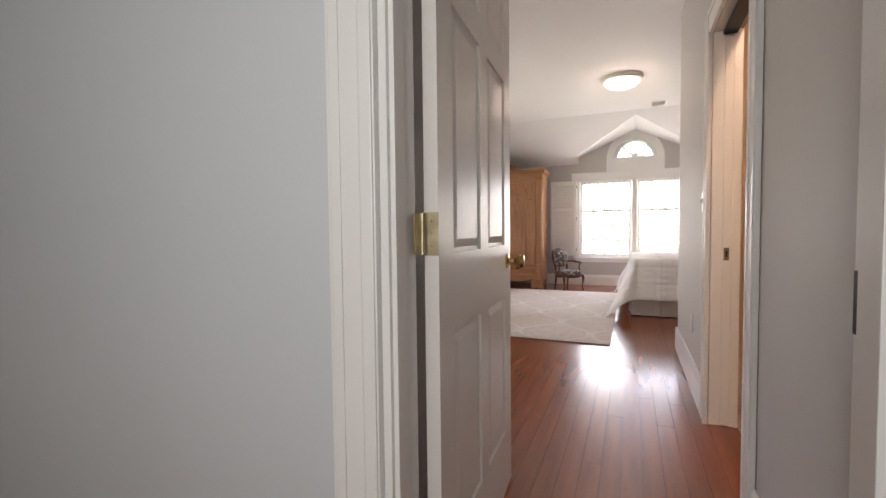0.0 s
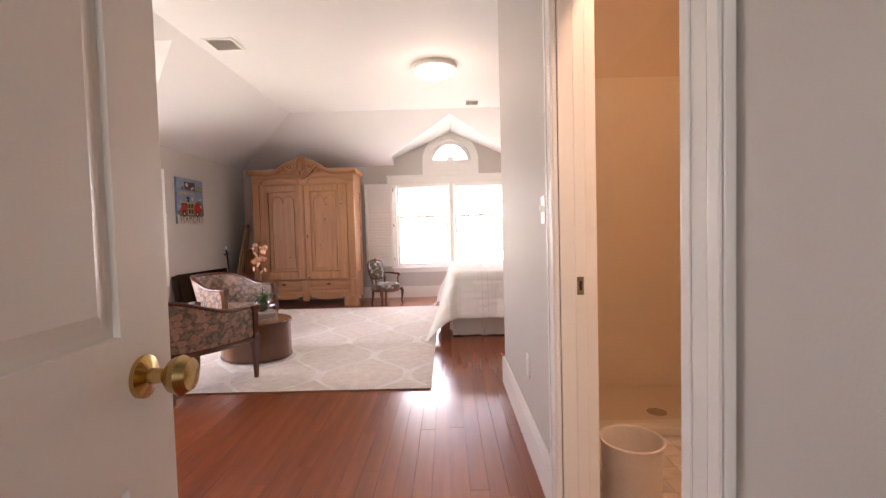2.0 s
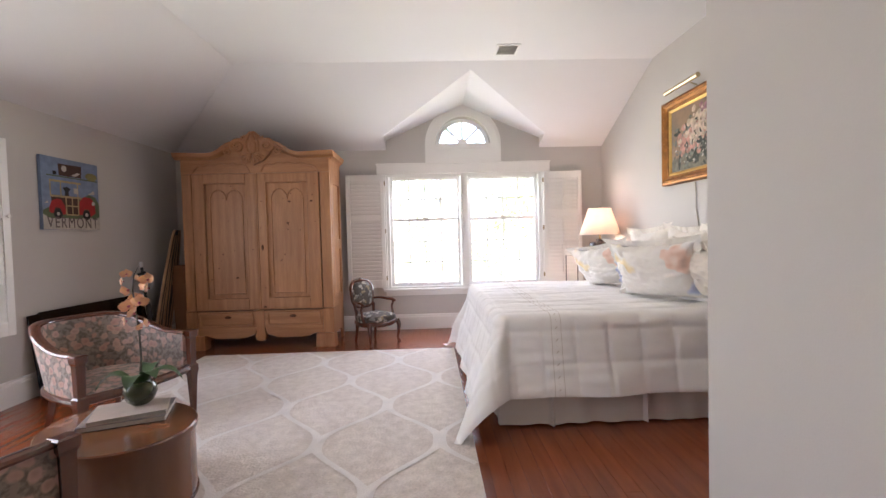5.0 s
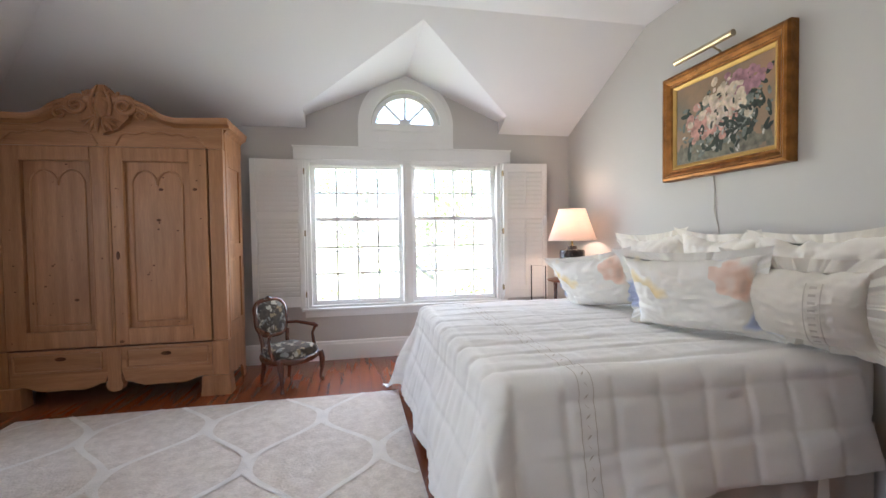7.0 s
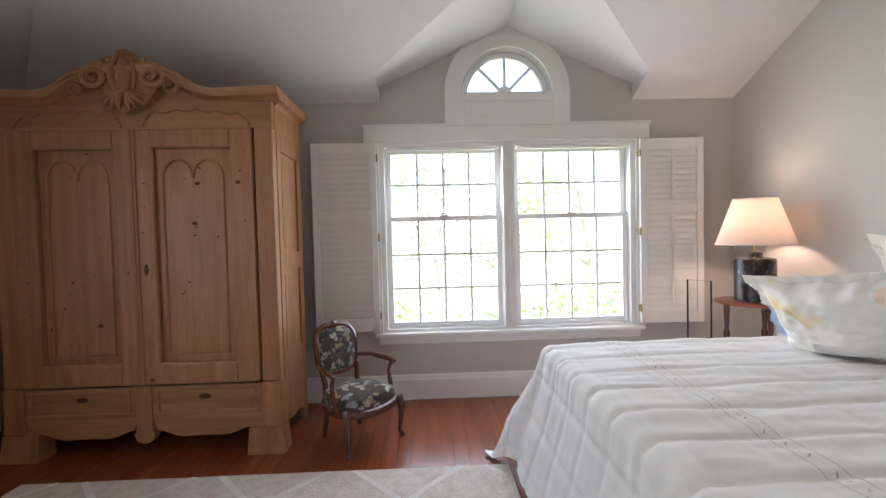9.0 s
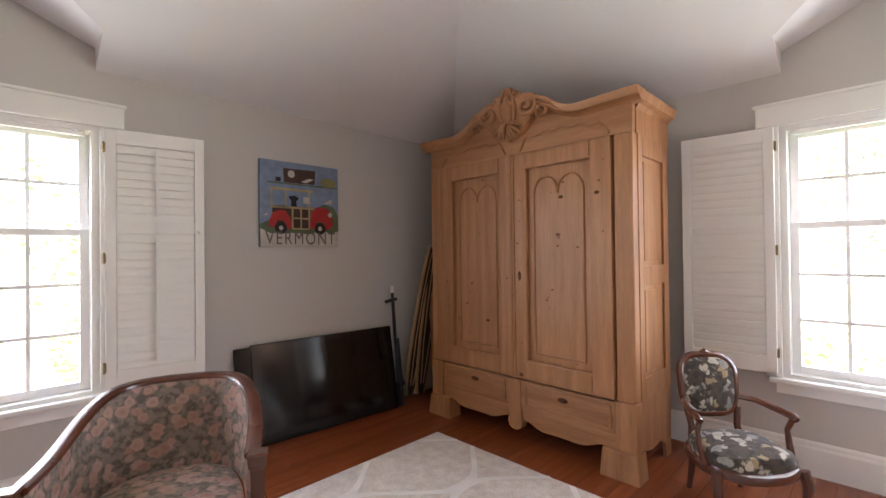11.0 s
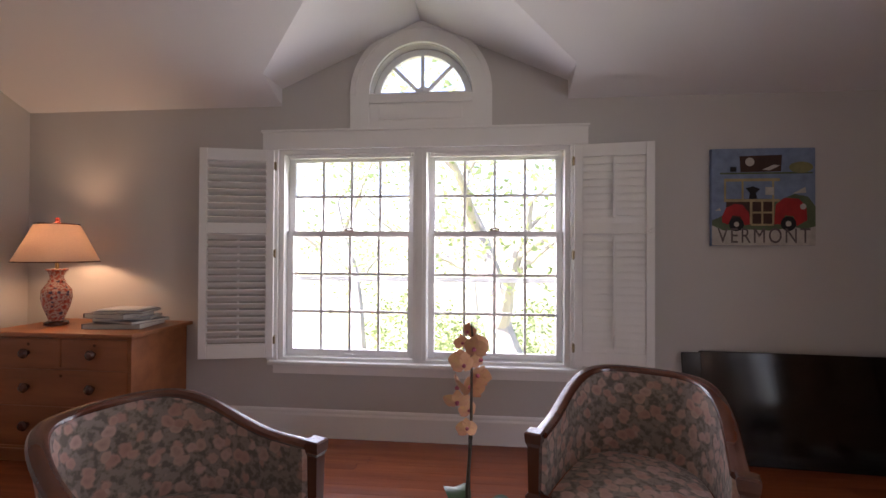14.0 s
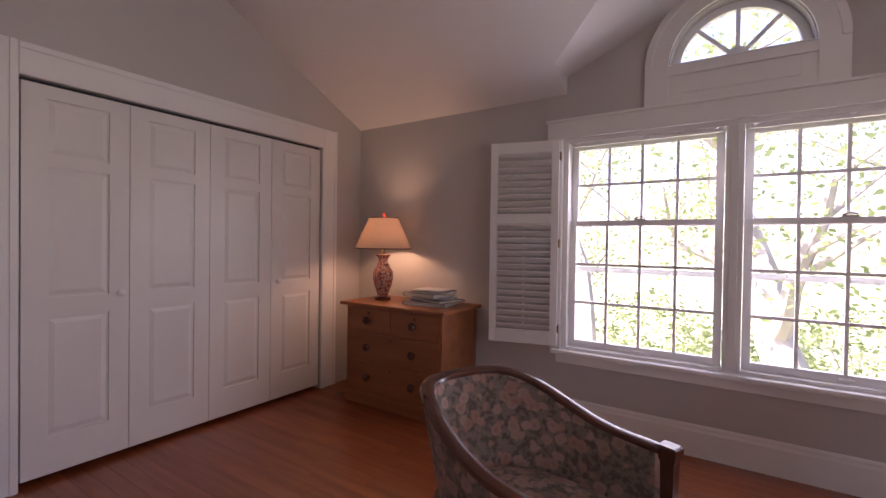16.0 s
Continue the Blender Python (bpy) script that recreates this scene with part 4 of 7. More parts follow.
def lattice_line(bm, i, s):
    pts = []
    n = 150
    for k in range(n + 1):
        y = RY0 + (RY1 - RY0) * k / n
        ph = 2 * math.pi * (y - OY) / AY
        x = OX + AX * i + s * AX / 2 * (0.5 - 0.5 * math.cos(ph))
        wgt = 0.016 + 0.022 * abs(math.cos(ph)) ** 6
        pts.append((x, y, wgt))
    for (xa, ya, wa), (xb, yb, wb) in zip(pts, pts[1:]):
        if RX0 + 0.01 < xa < RX1 - 0.01 and RX0 + 0.01 < xb < RX1 - 0.01:
            lx, ly = -(yb - ya), (xb - xa)
            ln = math.hypot(lx, ly)
            lx, ly = lx / ln, ly / ln
            z = 0.0142 if s > 0 else 0.0150
            q = [(xa - lx * wa, ya - ly * wa), (xa + lx * wa, ya + ly * wa), (xb + lx * wb, yb + ly * wb), (xb - lx * wb, yb - ly * wb)]
            bm.faces.new([bm.verts.new((min(max(u, RX0), RX1), min(max(v, RY0), RY1), z)) for u, v in q])


for i in range(-3, 9):
    lattice_line(bm, i, 1)
    lattice_line(bm, i, -1)
part("lattice", bm, RUGLINE, rug, "raised ivory lattice lines")

# ---- bed ----
BX0, BX1, BY0, BY1, BZ = 3.52, 5.30, -2.94, -1.10, 0.645


def quilt_point(x, y, lift=0.0):
    """Where a spot of the bedspread lies: flat on the mattress, hanging past its edge."""
    r = 0.06
    cx, cy = min(max(x, BX0 + r), BX1), min(max(y, BY0 + r), BY1 - r)
    ox, oy = x - cx, y - cy
    d = math.hypot(ox, oy)
    q = 0.20
    fx, fy = math.sin(math.pi * x / q), math.sin(math.pi * y / q)
    along, across = math.exp(-(fy / 0.26) ** 2), math.exp(-(fx / 0.22) ** 2)
    on_top = d < 0.05
    puff = (0.010 if on_top else 0.0065) * (1 - along) + (0.002 if on_top else 0.006) * (1 - across)
    puff += 0.008 * noise.noise((x * 2.2, y * 2.2, 0.3)) + 0.005 * noise.noise((x * 3, y * 11, 4.3)) + 0.006 * noise.noise((x * 7, y * 19, 1.3))
    if d < 1e-6:
        return Vector((x, y, BZ + 0.03 + puff + lift))
    ox, oy = ox / d, oy / d
    arc = r * math.pi / 2
    if d < arc:
        a = d / r
        h, v = r * math.sin(a), r * (1 - math.cos(a))
    else:
        t = d - arc
        corner = abs(ox * oy) * 2
        wave = 0.5 + 0.5 * noise.noise(((x + y * 0.3) * 2.6, (y - x * 0.3) * 2.6, 7.7))
        h = r + t * (0.12 + 0.22 * wave * min(1, t * 3) + 0.30 * corner)
        v = r + t * (0.97 - 0.06 * corner)
    p = Vector((cx + ox * (h + puff + lift), cy + oy * (h + puff + lift), BZ + 0.03 - v))
    if d < arc:
        p.z += (puff + lift) * math.cos(d / r)
    p.z = max(p.z, 0.018 + 0.01 * noise.noise((x * 4, y * 4, 1)))
    return p


bed = thing("bed", "double bed on a low box base with pleated cream skirt", "bed")
bm = B()
box(bm, BX0 + 0.02, BX1 + 0.03, BY0 + 0.02, BY1 - 0.02, 0.34, BZ, 0.05)
part("mattress", bm, LINEN, bed, smooth=True)
bm = B()
box(bm, BX0 + 0.05, BX1 + 0.03, BY0 + 0.05, BY1 - 0.05, 0.12, 0.335, 0.01)
for px in (BX0 + 0.15, BX1 - 0.15):
    for py in (BY0 + 0.15, BY1 - 0.15):
        box(bm, px - 0.03, px + 0.03, py - 0.03, py + 0.03, 0.0, 0.12)
part("box_base", bm, SKIRT, bed)
bm = B()
loop = []
per = [((BX1, BY0 + 0.02), (BX0 + 0.02, BY0 + 0.02)), ((BX0 + 0.02, BY0 + 0.02), (BX0 + 0.02, BY1 - 0.02)), ((BX0 + 0.02, BY1 - 0.02), (BX1, BY1 - 0.02))]
for k, ((xa, ya), (xb, yb)) in enumerate(per):
    n = 90
    nxv, nyv = ((0, -1), (-1, 0), (0, 1))[k]
    for i in range(n + 1):
        t = i / n
        off = 0.004 * math.sin(i * 0.7) + 0.016 * noise.noise((i * 0.16, k, 2.0)) + (0.02 if i % 30 == 14 else 0)
        loop.append((xa + (xb - xa) * t, ya + (yb - ya) * t, nxv, nyv, off))
cols = []
for x, y, ax, ay, off in loop:
    cols.append([bm.verts.new((x + ax * (0.01 + off * f), y + ay * (0.01 + off * f), z)) for z, f in ((0.36, 0.2), (0.25, 0.7), (0.13, 1.1), (0.012, 1.7))])
for a, b in zip(cols, cols[1:]):
    for i in range(3):
        bm.faces.new((a[i], a[i + 1], b[i + 1], b[i]))
part("bed_skirt", bm, SKIRT, bed, "gathered cream fabric skirt", smooth=True)

quilt = thing("bedspread", "white quilted cotton bedspread hanging over the bed", "bedspread")
bm = B()
OVX, OVY = 0.58, 0.45
x0, x1, y0, y1 = BX0 - OVX, BX1 - 0.10, BY0 - OVY, BY1 + OVY
nx, ny = 180, 224
g = [[bm.verts.new(quilt_point(x0 + (x1 - x0) * i / nx, y0 + (y1 - y0) * j / ny)) for i in range(nx + 1)] for j in range(ny + 1)]
for j in range(ny):
    for i in range(nx):
        bm.faces.new((g[j][i], g[j][i + 1], g[j + 1][i + 1], g[j + 1][i]))
part("quilt", bm, LINEN, quilt, smooth=True)
bm = B()      # embroidered band across the bed
for k in range(ny):
    ya, yb = y0 + (y1 - y0) * k / ny, y0 + (y1 - y0) * (k + 1) / ny
    xb = 3.88
    for xa_, xb_ in ((xb - 0.031, xb - 0.028), (xb + 0.028, xb + 0.031)):
        bm.faces.new([bm.verts.new(quilt_point(u, v, 0.004)) for u, v in ((xa_, ya), (xb_, ya), (xb_, yb), (xa_, yb))])
    if k % 3 == 0:
        ym = (ya + yb) / 2
        sg = 1 if k % 2 else -1
        bm.faces.new([bm.verts.new(quilt_point(u, v, 0.004)) for u, v in ((xb - 0.010 * sg, ym - 0.010), (xb + 0.002, ym - 0.003), (xb + 0.011 * sg, ym + 0.011), (xb - 0.002, ym + 0.003))])
part("embroidered_band", bm, mat("taupe_embroidery", (0.62, 0.56, 0.49), 0.8, fine=200), quilt, "taupe embroidered border strip")


def pillow(name, label, m, w, h, t, material, flange=0.0, group="bed pillows", band=None):
    """A plump pillow in its own upright plane: w across, h high, t thick."""
    p = thing(name, label, "pillow", m, group)
    bm = B()
    n = 44
    sides = []
    rk = random.Random(round(w * 1000 + m.translation.y * 100))
    sd = rk.uniform(0, 50)
    for s in (-1, 1):
        g = []
        for j in range(n + 1):
            row = []
            for i in range(n + 1):
                u, v = 2 * i / n - 1, 2 * j / n - 1
                d = max(0.0, (1 - u * u)) ** 0.5 * max(0.0, (1 - v * v)) ** 0.5
                pin = 1 - 0.16 * (1 - u * u) * abs(v) ** 3
                pin2 = 1 - 0.14 * (1 - v * v) * abs(u) ** 3
                edge = max(abs(u), abs(v))
                ang = math.atan2(v, u)
                wr = 0.06 * noise.noise((u * 1.8 + sd, v * 1.8, s)) - 0.05 * abs(noise.noise((u * 3 + sd, v * 4, s * 2))) + 0.07 * edge ** 3 * noise.noise((math.cos(ang) * 5 + sd, math.sin(ang) * 5, s)) + 0.03 * noise.noise((u * 9 + sd, v * 7, s))
                row.append(bm.verts.new((u * w / 2 * pin2, s * (t / 2 * d * (1 + wr * 3) + 0.001), v * h / 2 * pin + wr * 0.2)))
            g.append(row)
        sides.append(g)
        for j in range(n):
            for i in range(n):
                f = (g[j][i], g[j][i + 1], g[j + 1][i + 1], g[j + 1][i])
                bm.faces.new(f)
    part("cushion", bm, material, p, smooth=True)
    if band is not None:      # embroidered strip down the face
        bm = B()
        for k in range(30):
            for u0, u1 in ((band - 0.12, band - 0.10), (band + 0.10, band + 0.12)) + (((band - 0.05, band + 0.05),) if k % 3 == 1 else ()):
                q = []
                for u, v in ((u0, -0.84 + 1.68 * k / 30), (u1, -0.84 + 1.68 * k / 30), (u1, -0.84 + 1.68 * (k + 1) / 30), (u0, -0.84 + 1.68 * (k + 1) / 30)):
                    d = max(0.0, (1 - u * u)) ** 0.5 * max(0.0, (1 - v * v)) ** 0.5
                    q.append(bm.verts.new((u * w / 2 * (1 - 0.14 * (1 - v * v) * abs(u) ** 3), (t / 2 * d * 1.16 + 0.006), v * h / 2 * (1 - 0.16 * (1 - u * u) * abs(v) ** 3))))
                bm.faces.new(q)
        part("embroidered_band", bm, bpy.data.materials["taupe_embroidery"], p, "taupe embroidered strip")
    if flange:
        bm = B()
        outer, inner = [], []
        N = 200
        for k in range(N):
            a = 2 * math.pi * k / N
            c, s_ = math.cos(a), math.sin(a)
            e = max(abs(c), abs(s_))
            u, v = c / e, s_ / e
            pin = 1 - 0.16 * (1 - u * u) * abs(v) ** 3
            pin2 = 1 - 0.14 * (1 - v * v) * abs(u) ** 3
            inner.append(bm.verts.new((u * w / 2 * pin2 * 0.97, 0, v * h / 2 * pin * 0.97)))
            wv = 0.55 * flange * (noise.noise((k * 0.21, sd, 0)) + 0.6 * noise.noise((k * 0.55, sd, 3)))
            outer.append(bm.verts.new((u * (w / 2 * pin2 + flange), wv, v * (h / 2 * pin + flange * 0.8) + wv * 0.4)))
        for k in range(N):
            bm.faces.new((inner[k], inner[(k + 1) % N], outer[(k + 1) % N], outer[k]))
        ob = part("ruffle", bm, material, p, smooth=True)
    return p


def prop(x, y, z, lean, turn=0, roll=0):
    """Stands a pillow up with its face to the foot of the bed, leaning back."""
    return Matrix.Translation((x, y, z)) @ Matrix.Rotation(radians(90 + turn), 4, "Z") @ Matrix.Rotation(radians(lean), 4, "X") @ Matrix.Rotation(radians(roll), 4, "Y")


TOPZ = BZ + 0.05
for y, tn, rl in ((-1.66, 8, 3), (-2.24, -5, -2), (-2.84, 6, 2)):
    pillow("pillow", "large cream pillow with flanged edge against the wall", prop(5.17, y, TOPZ + 0.27, -15, tn, rl), 0.58, 0.48, 0.24, PILLOW, 0.05)
pillow("pillow", "white pillow printed with yellow and blue flowers", prop(4.74, -1.58, TOPZ + 0.18, -30, 30, 9), 0.62, 0.40, 0.30, FLORAL, 0.05)
pillow("pillow", "white pillow printed with yellow and blue flowers", prop(4.75, -2.48, TOPZ + 0.21, -24, 31, 2), 0.64, 0.43, 0.31, FLORAL, 0.055)
pillow("pillow", "white pillow with a wide ruffled flange", prop(4.98, -2.86, TOPZ + 0.20, -22, 16, -3), 0.50, 0.38, 0.24, PILLOW, 0.075, band=-0.35)
pillow("pillow", "small cream pillow lying behind the printed ones", prop(5.06, -1.28, TOPZ + 0.16, -30, 12, 5), 0.42, 0.32, 0.18, PILLOW, 0.04)

# ---- tub chairs, drum table, orchid ----


def tub_chair(m, label, wide=1.0, deep=1.0, drop=0.0):
    c = thing("armchair", label, "armchair", m @ Matrix.Diagonal((wide, deep, 0.97, 1)), "tub armchairs round the drum table")
    N = 40

    def plan(k, grow):
        a = math.pi * k / N
        co, si = math.cos(a), math.sin(a)
        x = (0.31 + grow * 0.35 * si) * math.copysign(abs(co) ** 0.72, co)
        y = 0.25 - (0.56 + grow) * abs(si) ** 0.78
        return x, y

    def top(k):
        s = math.sin(math.pi * k / N)
        s = max(0.0, min(1.0, (s - 0.12) / 0.80))
        return 0.568 + 0.128 * s * s * (3 - 2 * s)

    bm = B()
    rows = []
    for k in range(N + 1):
        col = []
        zt = top(k)
        for f in (0.0, 0.35, 0.7, 1.0):
            x, y = plan(k, 0.10 * f)
            col.append((x, y, 0.33 + (zt - 0.33) * f))
        for f in (1.0, 0.7, 0.35, 0.0):
            x, y = plan(k, 0.10 * f)
            nx_, ny_ = x - 0.0, y - 0.10
            ln = math.hypot(nx_, ny_) or 1
            th = 0.045
            col.append((x - nx_ / ln * th, y - ny_ / ln * th, 0.33 + (zt - 0.33) * f))
        rows.append([bm.verts.new(p) for p in col])
    for a, b in zip(rows, rows[1:]):
        for i in range(8):
            bm.faces.new((a[i], a[(i + 1) % 8], b[(i + 1) % 8], b[i]))
    bm.faces.new(rows[0])
    bm.faces.new(rows[-1])
    part("backrest", bm, TUB_CLOTH, c, smooth=True)
    bm = B()
    pts = []
    for k in range(N + 1):
        x, y = plan(k, 0.10)
        ln = math.hypot(x, y - 0.1) or 1
        pts.append((x * (1 - 0.022 / ln), y - (y - 0.1) / ln * 0.022, top(k) + 0.006))
    sweep(bm, pts, 0.027, 10, 0.62)
    part("top_rail", bm, DARKWOOD, c, smooth=True)
    bm = B()
    pts = [(*plan(k, 0.0), 0.318) for k in range(N + 1)]
    sweep(bm, pts, 0.022, 8, 0.9)
    part("seat_rail", bm, DARKWOOD, c, smooth=True)
    bm = B()
    pts = [(-0.30 + 0.6 * i / 12, 0.25 + 0.045 * math.sin(math.pi * i / 12), 0.325) for i in range(13)]
    sweep(bm, pts, 0.026, 8, 1.1)
    part("front_rail", bm, DARKWOOD, c, smooth=True)
    for s in (-1, 1):
        bm = B()
        x = s * 0.305
        lv = [(0.0, 0.011), (0.14, 0.016), (0.27, 0.021), (0.30, 0.026), (0.345, 0.026), (0.355, 0.018), (0.535, 0.021), (0.55, 0.027), (0.586, 0.030), (0.592, 0.024)]
        rings = [[bm.verts.new((x + sx * r, 0.255 + sy * r, z)) for sx, sy in ((-1, -1), (1, -1), (1, 1), (-1, 1))] for z, r in lv]
        for a, b in zip(rings, rings[1:]):
            for i in range(4):
                bm.faces.new((a[i], a[(i + 1) % 4], b[(i + 1) % 4], b[i]))
        bm.faces.new(rings[0])
        bm.faces.new(rings[-1])
        part("front_leg", bm, DARKWOOD, c)
        bm = B()
        pts = [(s * 0.165, -0.245, 0.33), (s * 0.170, -0.25, 0.24), (s * 0.18, -0.262, 0.12), (s * 0.197, -0.295, -drop)]
        sweep(bm, pts, [0.027, 0.024, 0.020, 0.016], 4)
        part("rear_leg", bm, DARKWOOD, c)
    bm = B()
    rings = []
    for f, z in ((1.0, 0.30), (1.0, 0.325), (0.97, 0.345), (0.85, 0.357), (0.5, 0.368), (0.05, 0.372)):
        ring_ = []
        for k in range(N + 1):
            x, y = plan(k, 0.0)
            ln = math.hypot(x, y - 0.1) or 1
            x, y = x * (1 - 0.05 / ln), y - (y - 0.1) / ln * 0.05
            ring_.append((x * f, 0.0 + y * f, z))
        for k in range(1, 8):
            ring_.append(((-0.26 + 0.52 * k / 8) * f, (0.255 + 0.05 * math.sin(math.pi * k / 8)) * f, z))
        rings.append([bm.verts.new(p) for p in ring_])
    for a, b in zip(rings, rings[1:]):
        for i in range(len(a)):
            bm.faces.new((a[i], a[(i + 1) % len(a)], b[(i + 1) % len(a)], b[i]))
    bm.faces.new(rings[0])
    bm.faces.new(rings[-1])
    part("seat", bm, TUB_CLOTH, c, smooth=True)
    bm = B()      # brass nails along the rail
    for k in range(2, N - 1, 1):
        x, y = plan(k, 0.004)
        lathe(bm, [(0.004, 0), (0.003, 0.003)], (x, y, 0.339), 6)
    part("nail_trim", bm, BRASS, c, "row of small brass nails")
    return c


tub_chair(pose(1.575, -4.335, 0.014, 0, 0, 70 - 90), "rose print tub armchair with dark wooden frame on the rug", 1.03, 1.13, 0.0138)
tub_chair(pose(1.10, -2.745, 0.014, 0, 0, -24 - 90), "rose print tub armchair with dark wooden frame before the wall", 1.09, 1.09)

TX, TY, TH = 1.70, -3.55, 0.345
table = thing("drum_table", "low oval drum table of dark polished wood on the rug", "coffee table", Matrix.Translation((TX, TY, 0.014)) @ Matrix.Rotation(radians(-25), 4, "Z") @ Matrix.Diagonal((1.12, 0.92, 1, 1)))
DRUM = mat("veneered_drum_wood", (0.21, 0.078, 0.03), 0.25, var=0.45, scale=4, fine=30, stretch=(1, 1, 0.25), coat=0.35)
bm = B()
lathe(bm, [(0.285, 0.0), (0.30, 0.004), (0.30, TH - 0.03)], n=48)
part("drum", bm, DRUM, table, smooth=True)
bm = B()
lathe(bm, [(0.30, TH - 0.03), (0.312, TH - 0.026), (0.312, TH - 0.006), (0.306, TH), (0.28, TH - 0.002), (0.0, TH - 0.002)], n=48)
part("tabletop", bm, DRUM, table, smooth=True)
bm = B()
lathe(bm, [(0.3, 0.006), (0.306, 0.008), (0.306, 0.02), (0.3, 0.022)], n=48)
part("base_band", bm, DARKWOOD, table, smooth=True)

PAPER = mat("book_pages", (0.55, 0.52, 0.46), 0.8, var=0.08, fine=200)
COVERS = [mat("book_cover_%s" % n_, c_, 0.35, var=0.25, scale=12, fine=60, color2=d_) for n_, c_, d_ in
          (("white", (0.75, 0.75, 0.74), (0.55, 0.56, 0.58)), ("dark", (0.05, 0.05, 0.06), (0.3, 0.27, 0.25)), ("beige", (0.5, 0.40, 0.33), (0.42, 0.35, 0.3)),
           ("blue", (0.22, 0.30, 0.40), (0.5, 0.5, 0.5)), ("black", (0.02, 0.02, 0.025), (0.1, 0.1, 0.1)))]


def book(m, w, d, h, cover, label, soft=False):
    b = thing("magazine" if soft else "book", label, "magazine" if soft else "book", m, "stacked reading")
    bm = B()
    e = 0.0 if soft else 0.004
    box(bm, -w / 2 + e, w / 2 - e, -d / 2 + e, d / 2 - e, 0.002, h - 0.002)
    part("page_block", bm, PAPER, b)
    bm = B()
    box(bm, -w / 2, w / 2, -d / 2, d / 2, 0, 0.0018)
    box(bm, -w / 2, w / 2, -d / 2, d / 2, h - 0.0018, h)
    box(bm, -w / 2 - 0.002, -w / 2, -d / 2, d / 2, 0, h)
    part("cover", bm, cover, b)
    return b


tz = 0.014 + TH
book(pose(TX - 0.02, TY + 0.10, tz, 0, 0, 20), 0.34, 0.26, 0.022, COVERS[1], "dark large picture book on the drum table")
book(pose(TX - 0.01, TY + 0.10, tz + 0.022, 0, 0, 26), 0.30, 0.23, 0.02, COVERS[2], "beige picture book on the drum table")

orchid = thing("orchid", "potted orchid with peach and yellow flowers on one stem", "potted orchid", Matrix.Translation((1.70, -3.40, tz + 0.042)))
bm = B()
lathe(bm, [(0.035, 0.0), (0.058, 0.02), (0.072, 0.055), (0.07, 0.085), (0.058, 0.108), (0.05, 0.112), (0.05, 0.1), (0.0, 0.098)], n=28)
part("pot", bm, mat("green_glazed_pot", (0.045, 0.06, 0.02), 0.2, var=0.5, scale=14, coat=0.5), orchid, "dark green glazed pot", smooth=True)
LEAF = mat("orchid_leaf", (0.05, 0.11, 0.035), 0.35, var=0.3, scale=12, fine=50)
STEM = mat("orchid_stem", (0.035, 0.026, 0.014), 0.5, var=0.3)
PETAL = mat("peach_petal", (0.72, 0.44, 0.20), 0.5, var=0.2, scale=30, color2=(0.64, 0.30, 0.20), sheen=0.2)
LIP = mat("magenta_lip", (0.50, 0.10, 0.16), 0.5, var=0.4, scale=40)
for ang, ln, droop in ((20, 0.15, 0.06), (95, 0.12, 0.03), (200, 0.15, 0.07), (285, 0.13, 0.05), (330, 0.11, 0.02)):
    bm = B()
    n = 9
    L, R_ = [], []
    for i in range(n + 1):
        t = i / n
        wd = 0.036 * math.sin(math.pi * min(1, t * 0.92 + 0.08)) ** 0.7 + 0.002
        r = 0.03 + ln * t
        z = 0.11 + 0.07 * math.sin(math.pi * t * 0.75) - droop * t * t
        c, s = math.cos(radians(ang)), math.sin(radians(ang))
        L.append((bm.verts.new((r * c - wd * s, r * s + wd * c, z + 0.008)), bm.verts.new((r * c - wd * s, r * s + wd * c, z + 0.005))))
        R_.append((bm.verts.new((r * c, r * s, z)), bm.verts.new((r * c, r * s, z - 0.004)), bm.verts.new((r * c + wd * s, r * s - wd * c, z + 0.008)), bm.verts.new((r * c + wd * s, r * s - wd * c, z + 0.005))))
    for i in range(n):
        a, b = L[i] + R_[i], L[i + 1] + R_[i + 1]
        bm.faces.new((a[0], b[0], b[2], a[2]))
        bm.faces.new((a[2], b[2], b[4], a[4]))
        bm.faces.new((a[1], b[1], b[3], a[3]))
        bm.faces.new((a[3], b[3], b[5], a[5]))
    part("leaf", bm, LEAF, orchid, smooth=True)
bm = B()
stem = [(0, 0, 0.10), (0.012, 0.0, 0.22), (0.0, 0.01, 0.36), (-0.012, 0.01, 0.46), (-0.02, 0.01, 0.56), (-0.012, 0.012, 0.63), (0.01, 0.01, 0.665)]
sweep(bm, stem, [0.005, 0.005, 0.0045, 0.004, 0.0035, 0.003, 0.002], 8)
sweep(bm, [(0.004, 0.004, 0.1), (0.008, 0.006, 0.40)], 0.003, 6)
part("stem", bm, STEM, orchid, "dark brown stem tied to a stake")
rk = random.Random(3)
